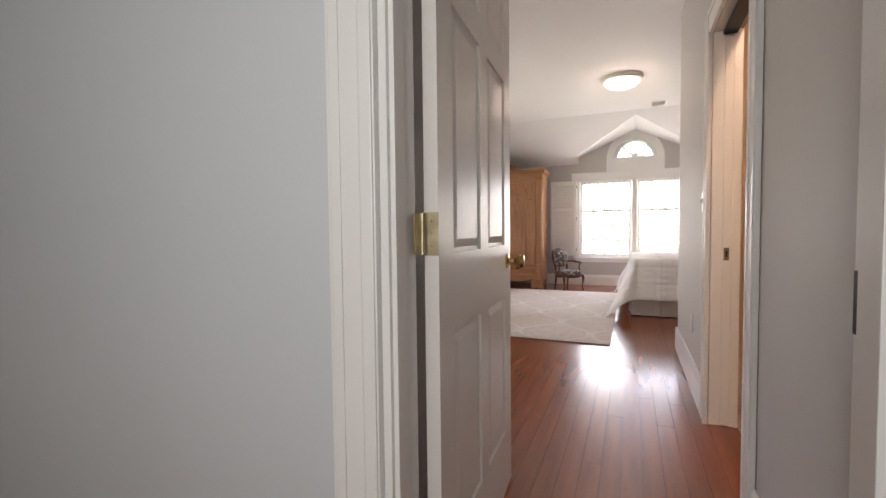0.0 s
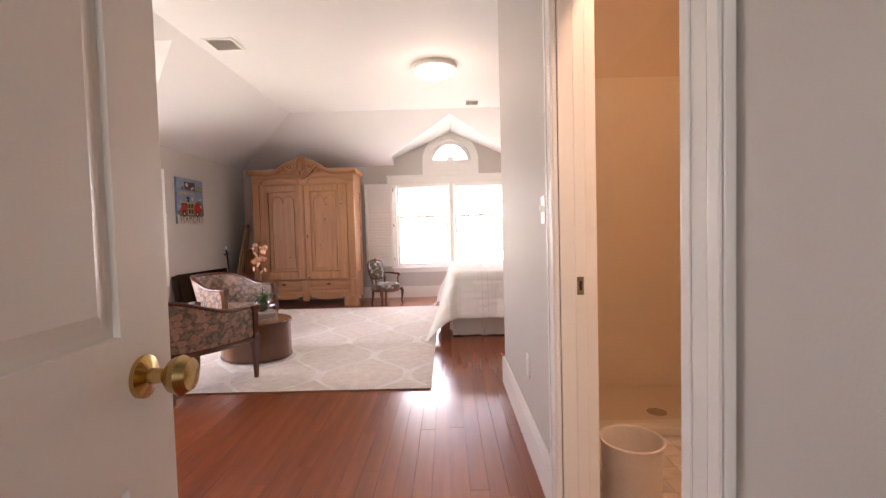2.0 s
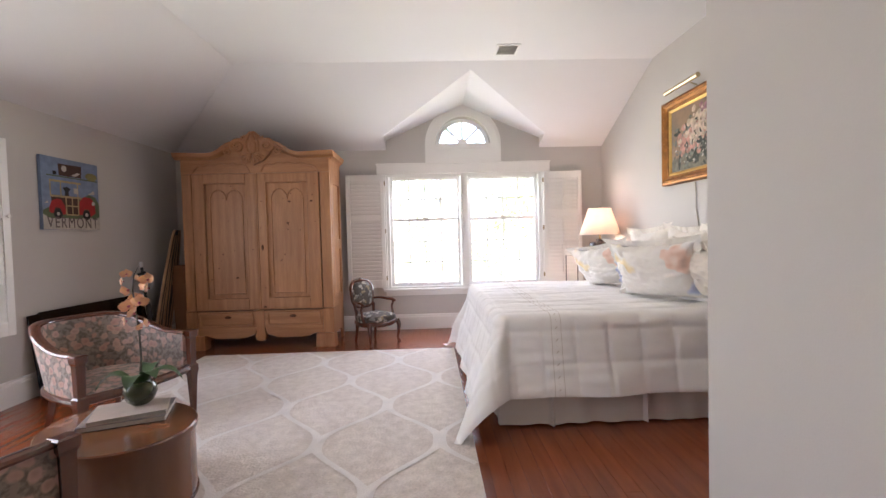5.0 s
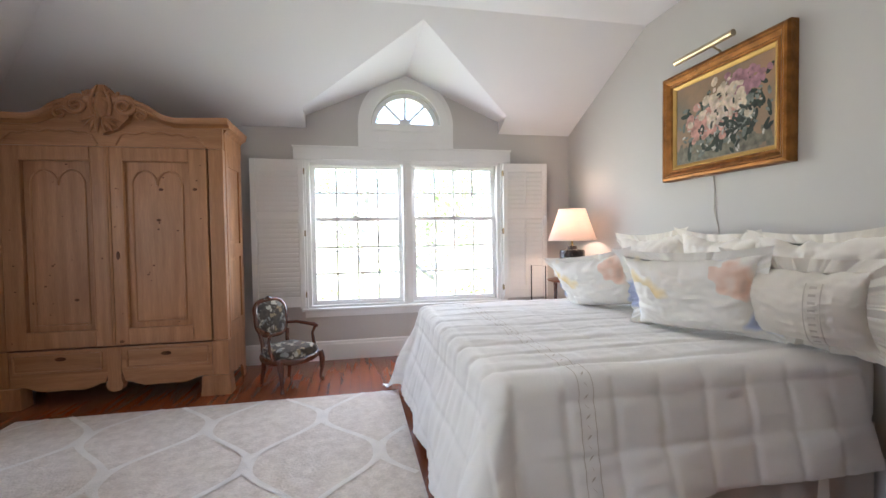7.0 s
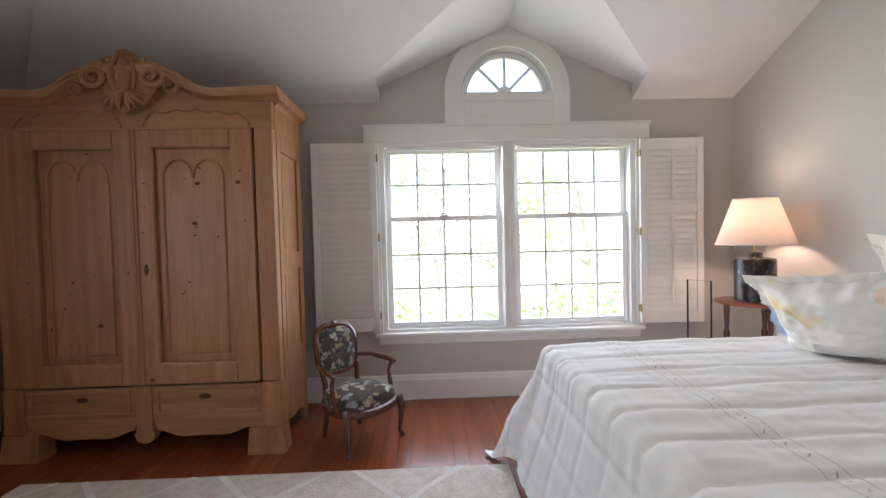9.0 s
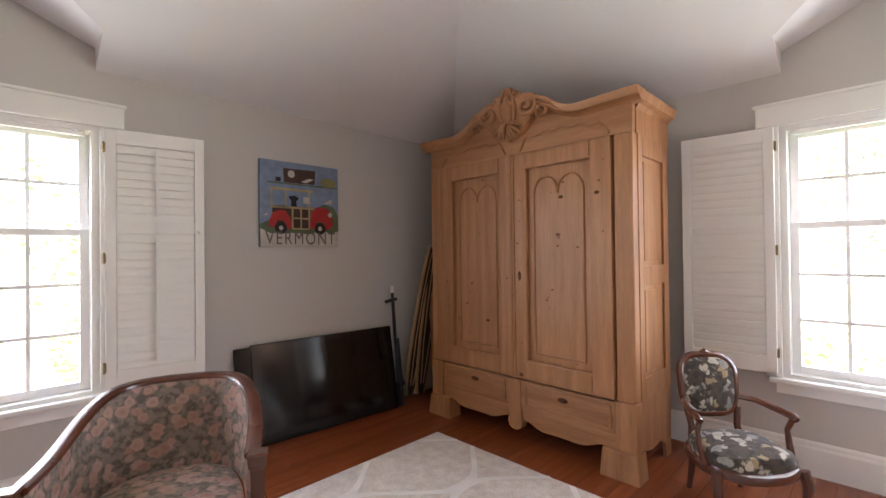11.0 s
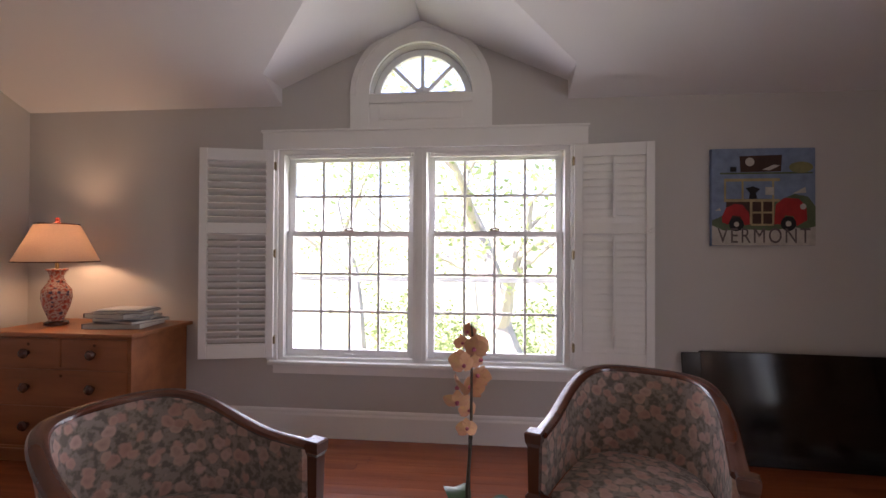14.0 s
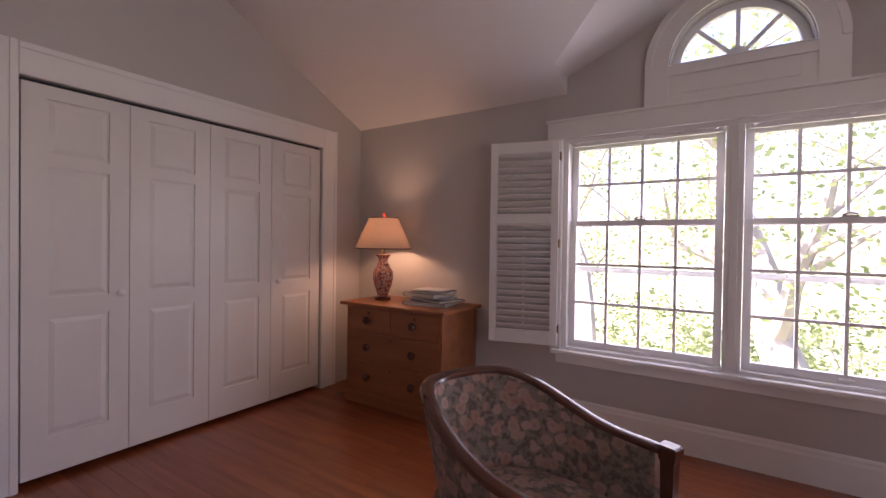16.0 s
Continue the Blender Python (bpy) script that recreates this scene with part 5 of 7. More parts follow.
for k, (fx, fy, fz, sc) in enumerate(((-0.04, 0.0, 0.635, 0.75), (0.045, 0.02, 0.605, 1.0), (-0.03, -0.02, 0.555, 1.0), (0.03, -0.02, 0.50, 1.1), (-0.045, 0.01, 0.475, 1.1), (0.02, 0.03, 0.57, 0.9),
                                      (-0.06, 0.0, 0.405, 0.85), (0.05, 0.0, 0.395, 0.8), (0.0, -0.03, 0.45, 1.05), (0.015, 0.0, 0.375, 0.7), (0.0, 0.03, 0.61, 0.85), (0.06, -0.01, 0.565, 0.9), (-0.015, 0.03, 0.515, 1.0), (-0.05, -0.02, 0.60, 0.7))):
    bm = B()
    for q, (a0, ln, wd) in enumerate(((90, 0.040, 0.017), (210, 0.038, 0.016), (330, 0.038, 0.016), (10, 0.043, 0.026), (170, 0.043, 0.026))):
        c, s = math.cos(radians(a0)), math.sin(radians(a0))
        for i in range(5):
            t0, t1 = i / 5, (i + 1) / 5
            w0, w1 = (wd * math.sin(math.pi * min(0.97, t * 0.85 + 0.1)) for t in (t0, t1))
            y0_, y1_ = (-0.006 + 0.014 * t * t + q * 0.0006 for t in (t0, t1))
            bm.faces.new([bm.verts.new((r * c - w_ * s, y_, r * s + w_ * c)) for r, w_, y_ in ((ln * t0, w0, y0_), (ln * t0, -w0, y0_), (ln * t1, -w1, y1_), (ln * t1, w1, y1_))])
    bmesh.ops.remove_doubles(bm, verts=bm.verts, dist=0.0004)
    me = mesh_of("blossom", bm, PETAL, True)
    yaw = rk.uniform(15, 150)
    mm = Matrix.Translation((fx, fy, fz)) @ Matrix.Rotation(radians(yaw), 4, "Z") @ Matrix.Rotation(radians(rk.uniform(-35, 40)), 4, "X") @ Matrix.Scale(sc * 0.86, 4)
    fo = shared_part("blossom", me, orchid, mm)
    bm = B()
    lathe(bm, [(0.002, 0), (0.0075, 0.005), (0.006, 0.012), (0.002, 0.017)], n=8, m=Matrix.Rotation(radians(90), 4, "X"))
    part("lip", bm, LIP, fo, "magenta flower lip", smooth=True)

# ---- small carved chair ----
fc = thing("small_armchair", "small carved child's armchair with needlepoint seat and back", "child's chair", pose(2.485, -0.63, 0, 0, 0, -45 - 90))
bm = B()
for j in range(1):
    rings = []
    for f, z in ((0.98, 0.245), (1.0, 0.27), (1.0, 0.29), (0.93, 0.315), (0.7, 0.332), (0.3, 0.338), (0.03, 0.339)):
        ring_ = []
        for k in range(32):
            a = 2 * math.pi * k / 32
            c, s = math.cos(a), math.sin(a)
            x = math.copysign(abs(c) ** 0.45, c) * (0.185 + 0.04 * max(0, s)) * f
            y = math.copysign(abs(s) ** 0.55, s) * 0.17 * f + 0.01 + (0.02 * (1 - abs(c)) if s > 0 else 0)
            ring_.append(bm.verts.new((x, y, z)))
        rings.append(ring_)
    for a, b in zip(rings, rings[1:]):
        for i in range(32):
            bm.faces.new((a[i], a[(i + 1) % 32], b[(i + 1) % 32], b[i]))
    bm.faces.new(rings[0])
    bm.faces.new(rings[-1])
part("seat", bm, NEEDLE, fc, smooth=True)
bm = B()
pts = []
for k in range(33):
    a = 2 * math.pi * k / 32
    c, s = math.cos(a), math.sin(a)
    pts.append((math.copysign(abs(c) ** 0.6, c) * (0.19 + 0.03 * max(0, s)), math.copysign(abs(s) ** 0.6, s) * 0.175 + 0.01 + (0.02 * (1 - abs(c)) if s > 0 else 0), 0.235 - 0.01 * math.cos(4 * a)))
sweep(bm, pts, 0.02, 8, 1.3)
part("seat_rail", bm, DARKWOOD, fc, smooth=True)
for s in (-1, 1):
    bm = B()
    sweep(bm, [(s * 0.195, 0.165, 0.25), (s * 0.205, 0.18, 0.19), (s * 0.198, 0.178, 0.10), (s * 0.19, 0.17, 0.04), (s * 0.20, 0.185, 0.012), (s * 0.203, 0.192, 0.0)], [0.025, 0.024, 0.015, 0.012, 0.016, 0.014], 8)
    part("front_leg", bm, DARKWOOD, fc, smooth=True)
    bm = B()
    sweep(bm, [(s * 0.125, -0.15, 0.25), (s * 0.128, -0.155, 0.14), (s * 0.135, -0.175, 0.0)], [0.022, 0.017, 0.013], 8)
    part("rear_leg", bm, DARKWOOD, fc, smooth=True)
    bm = B()
    sweep(bm, [(s * 0.145, -0.185, 0.47), (s * 0.185, -0.12, 0.475), (s * 0.215, -0.02, 0.465), (s * 0.225, 0.07, 0.462), (s * 0.228, 0.095, 0.45)], [0.013, 0.014, 0.016, 0.018, 0.015], 8)
    sweep(bm, [(s * 0.222, 0.08, 0.455), (s * 0.215, 0.05, 0.39), (s * 0.215, 0.06, 0.33), (s * 0.205, 0.09, 0.25)], [0.014, 0.012, 0.014, 0.018], 8)
    part("arm", bm, DARKWOOD, fc, smooth=True)
bm = B()
ov = []
for k in range(41):
    a = 2 * math.pi * k / 40
    c, s = math.cos(a), math.sin(a)
    ov.append((math.copysign(abs(c) ** 0.5, c) * 0.142 * (1 + 0.10 * s), -0.185 - (s + 1) * 0.035, 0.525 + math.copysign(abs(s) ** 0.55, s) * 0.135 + 0.022 * max(0.0, s) ** 6))
sweep(bm, ov, 0.021, 8, 1.0)
sweep(bm, [(-0.035, -0.253, 0.69), (0, -0.25, 0.702), (0.035, -0.253, 0.69)], [0.008, 0.016, 0.008], 8)
for s in (-1, 1):
    sweep(bm, [(s * 0.13, -0.155, 0.25), (s * 0.12, -0.17, 0.33), (s * 0.135, -0.185, 0.42)], 0.017, 8)
part("back_frame", bm, DARKWOOD, fc, smooth=True)
bm = B()
rings = []
for f, dy in ((0.97, 0.012), (0.9, 0.02), (0.6, 0.028), (0.03, 0.03)):
    ring_ = []
    for k in range(40):
        x, y, z = ov[k]
        ring_.append(bm.verts.new((x * f, -0.215 + (y + 0.215) * f + dy, 0.52 + (z - 0.52) * f)))
    rings.append(ring_)
back = [bm.verts.new((ov[k][0] * 0.97, ov[k][1] - 0.012, 0.52 + (ov[k][2] - 0.52) * 0.97)) for k in range(40)]
rings.insert(0, back)
for a, b in zip(rings, rings[1:]):
    for i in range(40):
        bm.faces.new((a[i], a[(i + 1) % 40], b[(i + 1) % 40], b[i]))
bm.faces.new(rings[0])
bm.faces.new(rings[-1])
part("back_panel", bm, NEEDLE, fc, smooth=True)

# ---- chest of drawers and its lamp ----
CX1, CY0, CY1, CZ = 0.53, -6.33, -5.40, 0.777
chest = thing("chest_of_drawers", "small waxed pine chest of drawers with dark knobs", "chest of drawers")
PINE_C = mat("waxed_pine_chest", (0.33, 0.115, 0.04), 0.42, var=0.3, scale=2.2, fine=16, bump=0.08, stretch=(5, 0.6, 5), fine_var=0.10)
bm = B()
box(bm, 0.03, CX1 - 0.02, CY0 + 0.02, CY1 - 0.02, 0.07, CZ - 0.025)
part("body", bm, PINE_C, chest)
bm = B()
box(bm, 0.02, CX1 + 0.025, CY0 - 0.02, CY1 + 0.02, CZ - 0.025, CZ, 0.006)
part("top", bm, PINE_C, chest)
bm = B()
box(bm, 0.025, CX1 - 0.005, CY0 + 0.01, CY1 - 0.01, 0.0, 0.075, 0.006)
box(bm, 0.025, CX1 - 0.012, CY0 + 0.012, CY1 - 0.012, 0.075, 0.09, 0.005)
part("plinth", bm, PINE_C, chest)
ym = (CY0 + CY1) / 2
for z0, z1, ys in ((0.565, 0.735, ((CY0 + 0.04, ym - 0.006), (ym + 0.006, CY1 - 0.04))), (0.345, 0.55, ((CY0 + 0.04, CY1 - 0.04),)), (0.11, 0.33, ((CY0 + 0.04, CY1 - 0.04),))):
    for a, b in ys:
        bm = B()
        box(bm, CX1 - 0.045, CX1 - 0.012, a, b, z0, z1, 0.003)
        dr = part("drawer", bm, PINE_C, chest)
        for ky in ([(a + b) / 2] if len(ys) == 2 else [a + (b - a) * 0.25, a + (b - a) * 0.75]):
            bm = B()
            lathe(bm, [(0.012, 0), (0.012, 0.012), (0.026, 0.022), (0.03, 0.034), (0.02, 0.046), (0.0, 0.05)], n=18,
                  m=Matrix.Translation((CX1 - 0.013, ky, (z0 + z1) / 2)) @ Matrix.Rotation(radians(90), 4, "Y"))
            part("knob", bm, DARKWOOD, dr, "dark turned wooden knob", smooth=True)
        bm = B()
        lathe(bm, [(0.010, 0), (0.008, 0.003)], n=10, m=Matrix.Translation((CX1 - 0.0125, (a + b) / 2, z1 - 0.035)) @ Matrix.Rotation(radians(90), 4, "Y"))
        part("keyhole", bm, KNOT, dr)


def shade_mat(name, color, glow_color, strength):
    """Cloth shade lit from inside: lets light through and shows the lit bulb's warmth."""
    m = bpy.data.materials.new(name)
    m.use_nodes = True
    n, l = m.node_tree.nodes, m.node_tree.links
    d, t, x = n.new("ShaderNodeBsdfDiffuse"), n.new("ShaderNodeBsdfTranslucent"), n.new("ShaderNodeMixShader")
    tc, no, mx = n.new("ShaderNodeTexCoord"), n.new("ShaderNodeTexNoise"), n.new("ShaderNodeMix")
    no.inputs["Scale"].default_value = 120
    l.new(tc.outputs["Object"], no.inputs["Vector"])
    mx.data_type = "RGBA"
    mx.inputs[6].default_value, mx.inputs[7].default_value = (*color, 1), (*[c * 0.86 for c in color], 1)
    l.new(no.outputs["Fac"], mx.inputs[0])
    l.new(mx.outputs[2], d.inputs["Color"])
    l.new(mx.outputs[2], t.inputs["Color"])
    x.inputs[0].default_value = strength
    l.new(d.outputs[0], x.inputs[1])
    l.new(t.outputs[0], x.inputs[2])
    l.new(x.outputs[0], n["Material Output"].inputs["Surface"])
    return m


def shade(parent, at_, r0, r1, z0, z1, material, trim):
    bm = B()
    n = 40
    rings = []
    for r, z in ((r0, z0), (r1, z1), (r1 - 0.003, z1), (r0 - 0.003, z0)):
        rings.append([bm.verts.new((at_[0] + r * math.cos(2 * math.pi * k / n), at_[1] + r * math.sin(2 * math.pi * k / n), z)) for k in range(n)])
    for i in range(4):
        a, b = rings[i], rings[(i + 1) % 4]
        for k in range(n):
            bm.faces.new((a[k], a[(k + 1) % n], b[(k + 1) % n], b[k]))
    s = part("shade", bm, material, parent, smooth=True)
    for r, z in ((r0, z0), (r1, z1)):
        bm = B()
        pts = [(at_[0] + r * math.cos(2 * math.pi * k / n), at_[1] + r * math.sin(2 * math.pi * k / n), z) for k in range(n + 1)]
        sweep(bm, pts, 0.004, 6)
        part("shade_trim", bm, trim, s)
    bm = B()      # wire spider that carries the shade
    for k in range(3):
        a = 2 * math.pi * k / 3
        sweep(bm, [(at_[0], at_[1], z1 - 0.01), (at_[0] + (r1 - 0.002) * math.cos(a), at_[1] + (r1 - 0.002) * math.sin(a), z1 - 0.003)], 0.0018, 5)
    part("shade_wire", bm, BRASS, s)
    return s


LX, LY = 0.29, -6.14
lamp1 = thing("table_lamp", "lit table lamp with red and white porcelain vase base", "table lamp")
PORC = flower_cloth("red_figured_porcelain", (0.46, 0.33, 0.28), ((0.36, 0.07, 0.05), (0.10, 0.07, 0.10), (0.45, 0.12, 0.07)), (0.33, 0.09, 0.06), 42, 0.42, rough=0.2)
bm = B()
lathe(bm, [(0.055, 0.0), (0.065, 0.004), (0.065, 0.02), (0.05, 0.028)], (LX, LY, CZ), 24)
part("base", bm, DARKWOOD, lamp1, smooth=True)
bm = B()
lathe(bm, [(0.04, 0.028), (0.045, 0.05), (0.07, 0.12), (0.082, 0.18), (0.078, 0.23), (0.055, 0.265), (0.04, 0.285), (0.036, 0.32), (0.045, 0.345), (0.06, 0.36), (0.06, 0.366), (0.0, 0.366)], (LX, LY, CZ), 28)
for s in (-1, 1):
    lathe(bm, [(0.004, -0.012), (0.014, 0.0), (0.004, 0.012)], (LX, LY + s * 0.05, CZ + 0.285), 10)
part("vase", bm, PORC, lamp1, smooth=True)
bm = B()
sweep(bm, [(LX, LY, CZ + 0.36), (LX, LY, CZ + 0.47)], 0.011, 10)
sweep(bm, [(LX, LY, CZ + 0.60), (LX, LY, CZ + 0.685)], 0.004, 8)
part("stem", bm, BRASS, lamp1)
shade(lamp1, (LX, LY), 0.225, 0.115, 1.19, 1.435, shade_mat("tan_paper_shade", (0.60, 0.49, 0.40), WARM, 0.42), DARKWOOD)
bm = B()
lathe(bm, [(0.006, 0), (0.016, 0.012), (0.01, 0.022), (0.015, 0.034), (0.0, 0.044)], (LX, LY, 1.438), 12)
part("finial", bm, mat("red_finial", (0.6, 0.06, 0.03), 0.35), lamp1, "small red finial", smooth=True)
bm = B()
lathe(bm, [(0.012, -0.05), (0.02, -0.03), (0.03, 0.0), (0.026, 0.025), (0.0, 0.034)], (LX, LY, 1.30), 14)
bl = part("light_bulb", bm, glow("lit_bulb", (1.0, 0.75, 0.45), 2.0), lamp1, "lit bulb", smooth=True)
bl.visible_shadow = False

rk = random.Random(9)
z = CZ
for i, (w_, d_, h_, cv, lab, ang) in enumerate(((0.35, 0.27, 0.032, 1, "dark magazine stack lying on the chest", 8), (0.33, 0.25, 0.017, 4, "black covered magazine on the chest", -14), (0.31, 0.23, 0.015, 3, "blue covered magazine on the chest", 22),
                                                 (0.30, 0.23, 0.028, 1, "dark covered book on the chest", -6), (0.29, 0.215, 0.014, 4, "black covered magazine near the top of the pile", 12), (0.25, 0.19, 0.008, 0, "white covered magazine on top of the pile", 4))):
    book(pose(0.27 + rk.uniform(-0.02, 0.02), -5.66 + rk.uniform(-0.04, 0.04), z, 0, 0, 90 + ang), w_, d_, h_, COVERS[cv], lab, soft=h_ < 0.018)
    z += h_

# ---- bedside table and lamp ----
NX, NY, NZ = 5.09, -0.55, 0.775
ns = thing("bedside_table", "round dark wooden bedside table on turned legs", "bedside table")
bm = B()
lathe(bm, [(0.20, NZ - 0.02), (0.225, NZ - 0.014), (0.228, NZ - 0.004), (0.22, NZ), (0.0, NZ)], (NX, NY, 0), 36)
part("tabletop", bm, REDWOOD, ns, smooth=True)
for k in range(3):
    a = 2 * math.pi * k / 3 + 0.5
    bm = B()
    lathe(bm, [(0.012, 0.0), (0.016, 0.03), (0.011, 0.06), (0.014, 0.2), (0.02, 0.24), (0.012, 0.27), (0.015, 0.5), (0.021, 0.55), (0.013, 0.58), (0.018, 0.68), (0.02, NZ - 0.02)],
          (NX + 0.15 * math.cos(a), NY + 0.15 * math.sin(a), 0), 14)
    part("leg", bm, DARKWOOD, ns, smooth=True)
bm = B()
lathe(bm, [(0.15, 0.25), (0.165, 0.256), (0.165, 0.268), (0.0, 0.27)], (NX, NY, 0), 30)
part("shelf", bm, REDWOOD, ns, smooth=True)
lamp2 = thing("table_lamp", "lit table lamp with black painted canister base and cream shade", "table lamp")
TOLE = flower_cloth("black_painted_tole", (0.012, 0.010, 0.009), ((0.25, 0.12, 0.05), (0.10, 0.09, 0.07)), (0.02, 0.012, 0.01), 9, 0.25, 0.5, 0.25)
bm = B()
lathe(bm, [(0.10, 0), (0.118, 0.004), (0.118, 0.27), (0.11, 0.282), (0.045, 0.29), (0.04, 0.32), (0.0, 0.322)], (NX + 0.01, NY, NZ), 32)
part("canister", bm, TOLE, lamp2, "black painted metal canister", smooth=True)
bm = B()
sweep(bm, [(NX + 0.01, NY, NZ + 0.31), (NX + 0.01, NY, NZ + 0.42)], 0.01, 10)
sweep(bm, [(NX + 0.01, NY, 1.34), (NX + 0.01, NY, 1.462)], 0.004, 8)
part("stem", bm, BRASS, lamp2)
shade(lamp2, (NX + 0.01, NY), 0.225, 0.125, 1.15, 1.445, shade_mat("cream_pleated_shade", (0.80, 0.71, 0.65), (1.0, 0.72, 0.58), 0.5), PILLOW)
bm = B()
lathe(bm, [(0.012, -0.05), (0.02, -0.03), (0.03, 0.0), (0.026, 0.025), (0.0, 0.034)], (NX + 0.01, NY, 1.30), 14)
bl = part("light_bulb", bm, bpy.data.materials["lit_bulb"], lamp2, "lit bulb", smooth=True)
bl.visible_shadow = False
rackt = thing("magazine_rack", "thin black metal rack beside the bedside table", "magazine rack")
bm = B()
sweep(bm, [(4.87, -0.45, 0.0), (4.87, -0.45, 0.90), (4.76, -0.36, 0.905), (4.76, -0.36, 0.0)], 0.006, 8)
sweep(bm, [(4.87, -0.45, 0.45), (4.76, -0.36, 0.45)], 0.005, 8)
part("rack_frame", bm, BLACKMETAL, rackt)

# ---- dresser beside the bed ----
dr_ = thing("dresser", "reddish cherry dresser with dark knobs beside the bed", "dresser")
DX0, DX1, DY0, DY1, DZ = 4.86, 5.33, -4.25, -3.30, 0.885
bm = B()
box(bm, DX0 + 0.02, DX1, DY0, DY1 - 0.015, 0.08, DZ - 0.03)
part("body", bm, REDWOOD, dr_)
bm = B()
box(bm, DX0 - 0.015, DX1, DY0 - 0.02, DY1 + 0.01, DZ - 0.03, DZ, 0.008)
part("top", bm, REDWOOD, dr_)
bm = B()
box(bm, DX0 + 0.008, DX1, DY0 - 0.008, DY1 - 0.005, 0.0, 0.085, 0.006)
part("plinth", bm, REDWOOD, dr_)
for z0, z1 in ((0.65, 0.84), (0.38, 0.635), (0.105, 0.365)):
    bm = B()
    box(bm, DX0, DX0 + 0.03, DY0 + 0.05, DY1 - 0.065, z0, z1, 0.004)
    d = part("drawer", bm, REDWOOD, dr_)
    for ky in (DY0 + 0.22, DY1 - 0.22):
        bm = B()
        lathe(bm, [(0.012, 0), (0.012, 0.014), (0.026, 0.022), (0.03, 0.034), (0.0, 0.048)], n=16, m=Matrix.Translation((DX0, ky, (z0 + z1) / 2)) @ Matrix.Rotation(radians(-90), 4, "Y"))
        part("knob", bm, BLACKMETAL, d, "dark round knob", smooth=True)

# ---- screen and gear leaning in the corner ----


def screen(m, w, h, label, stand):
    t = thing("television", label, "television", m)
    bm = B()
    box(bm, 0, w, -0.05, 0, 0, h, 0.012)
    part("case", bm, BLACKMATT, t)
    bm = B()
    box(bm, 0.0, w, 0.0005, 0.006, 0.0, h, 0.004)
    for u0, u1, v0, v1 in ((0.004, 0.07, 0.004, h - 0.004), (w - 0.07, w - 0.004, 0.004, h - 0.004), (0.07, w - 0.07, h - 0.055, h - 0.004), (0.07, w - 0.07, 0.004, 0.075)):
        box(bm, u0, u1, 0.006, 0.012, v0, v1, 0.002)
    part("bezel", bm, BLACKGLOSS, t, "glossy black bezel")
    bm = B()
    box(bm, 0.07, w - 0.07, 0.0065, 0.008, 0.075, h - 0.055)
    part("display", bm, mat("dark_display_glass", (0.004, 0.003, 0.003), 0.1, var=0.1, bump=0, spec=0.45), t, "dark switched-off display")
    return t


# local x runs along the wall to the south, local y out of the wall
LEAN = Matrix.Translation((0.205, -0.90, 0.004)) @ Matrix.Rotation(radians(-90), 4, "Z") @ Matrix.Rotation(radians(-4), 4, "Z") @ Matrix.Rotation(radians(10), 4, "X")
screen(LEAN, 1.12, 0.66, "large black flat television leaning against the wall", True)
bb = thing("black_panel", "black glass panel leaning behind the television", "panel", Matrix.Translation((0.105, -0.98, 0.004)) @ Matrix.Rotation(radians(-90), 4, "Z") @ Matrix.Rotation(radians(7), 4, "X"))
bm = B()
box(bm, 0, 1.14, -0.012, 0.0, 0, 0.645, 0.004)
part("sheet", bm, BLACKGLOSS, bb)

board = thing("longboard", "long black board with wooden edges leaning in the corner", "board", Matrix.Translation((0.10, -0.70, 0.003)) @ Matrix.Rotation(radians(9), 4, "Y") @ Matrix.Rotation(radians(-5), 4, "X"))
bm = B()
out = []
for k in range(41):
    t = k / 40
    out.append((0.075 * math.sin(math.pi * min(1, max(0, t))) ** 0.28, 1.36 * t))
prism(bm, [(-w_, z_) for w_, z_ in out[1:-1]] + [(w_, z_) for w_, z_ in reversed(out[1:-1])], "x", -0.008, 0.008)
part("deck", bm, BLACKMATT, board)
EDGE = mat("pale_wood_edge", (0.42, 0.25, 0.13), 0.5, var=0.3, stretch=(1, 1, 0.2))
for s in (-1, 1):
    bm = B()
    sweep(bm, [(0.0, s * w_, z_) for w_, z_ in out[1:-1]], 0.014, 8)
    part("edge", bm, EDGE, board, "pale wooden edge strip")
bm = B()
for y_ in (-0.035, 0.035):
    sweep(bm, [(0.009, y_ * 0.4, 0.12), (0.009, y_, 0.5), (0.009, y_, 0.9), (0.009, y_ * 0.4, 1.28)], 0.006, 6)
part("stripe", bm, EDGE, board)
board2 = copy_thing(board, Matrix.Translation((0.13, -0.60, 0.003)) @ Matrix.Rotation(radians(7), 4, "Y") @ Matrix.Rotation(radians(-3), 4, "X"))
tp = thing("folded_stand", "folded black tripod stand with a light tip leaning in the corner", "stand", Matrix.Translation((0.17, -0.86, 0.0)) @ Matrix.Rotation(radians(-5), 4, "Y"))
bm = B()
sweep(bm, [(0, 0, 0.0), (0, 0, 0.93)], 0.014, 10)
sweep(bm, [(0.02, 0.02, 0.0), (0.01, 0.01, 0.55)], 0.018, 10)
part("pole", bm, BLACKMATT, tp)
bm = B()
sweep(bm, [(0, -0.075, 0.86), (0, 0.04, 0.875)], 0.014, 8)
part("crossbar", bm, BLACKMATT, tp)
bm = B()
sweep(bm, [(0, -0.06, 0.17), (0, 0.06, 0.17)], 0.02, 8)
part("clamp", bm, BLACKMATT, tp)
bm = B()
lathe(bm, [(0.014, 0.93), (0.016, 0.94), (0.016, 0.985), (0.010, 0.99)], n=12)
part("tip", bm, TRIM, tp, "white plastic tip")
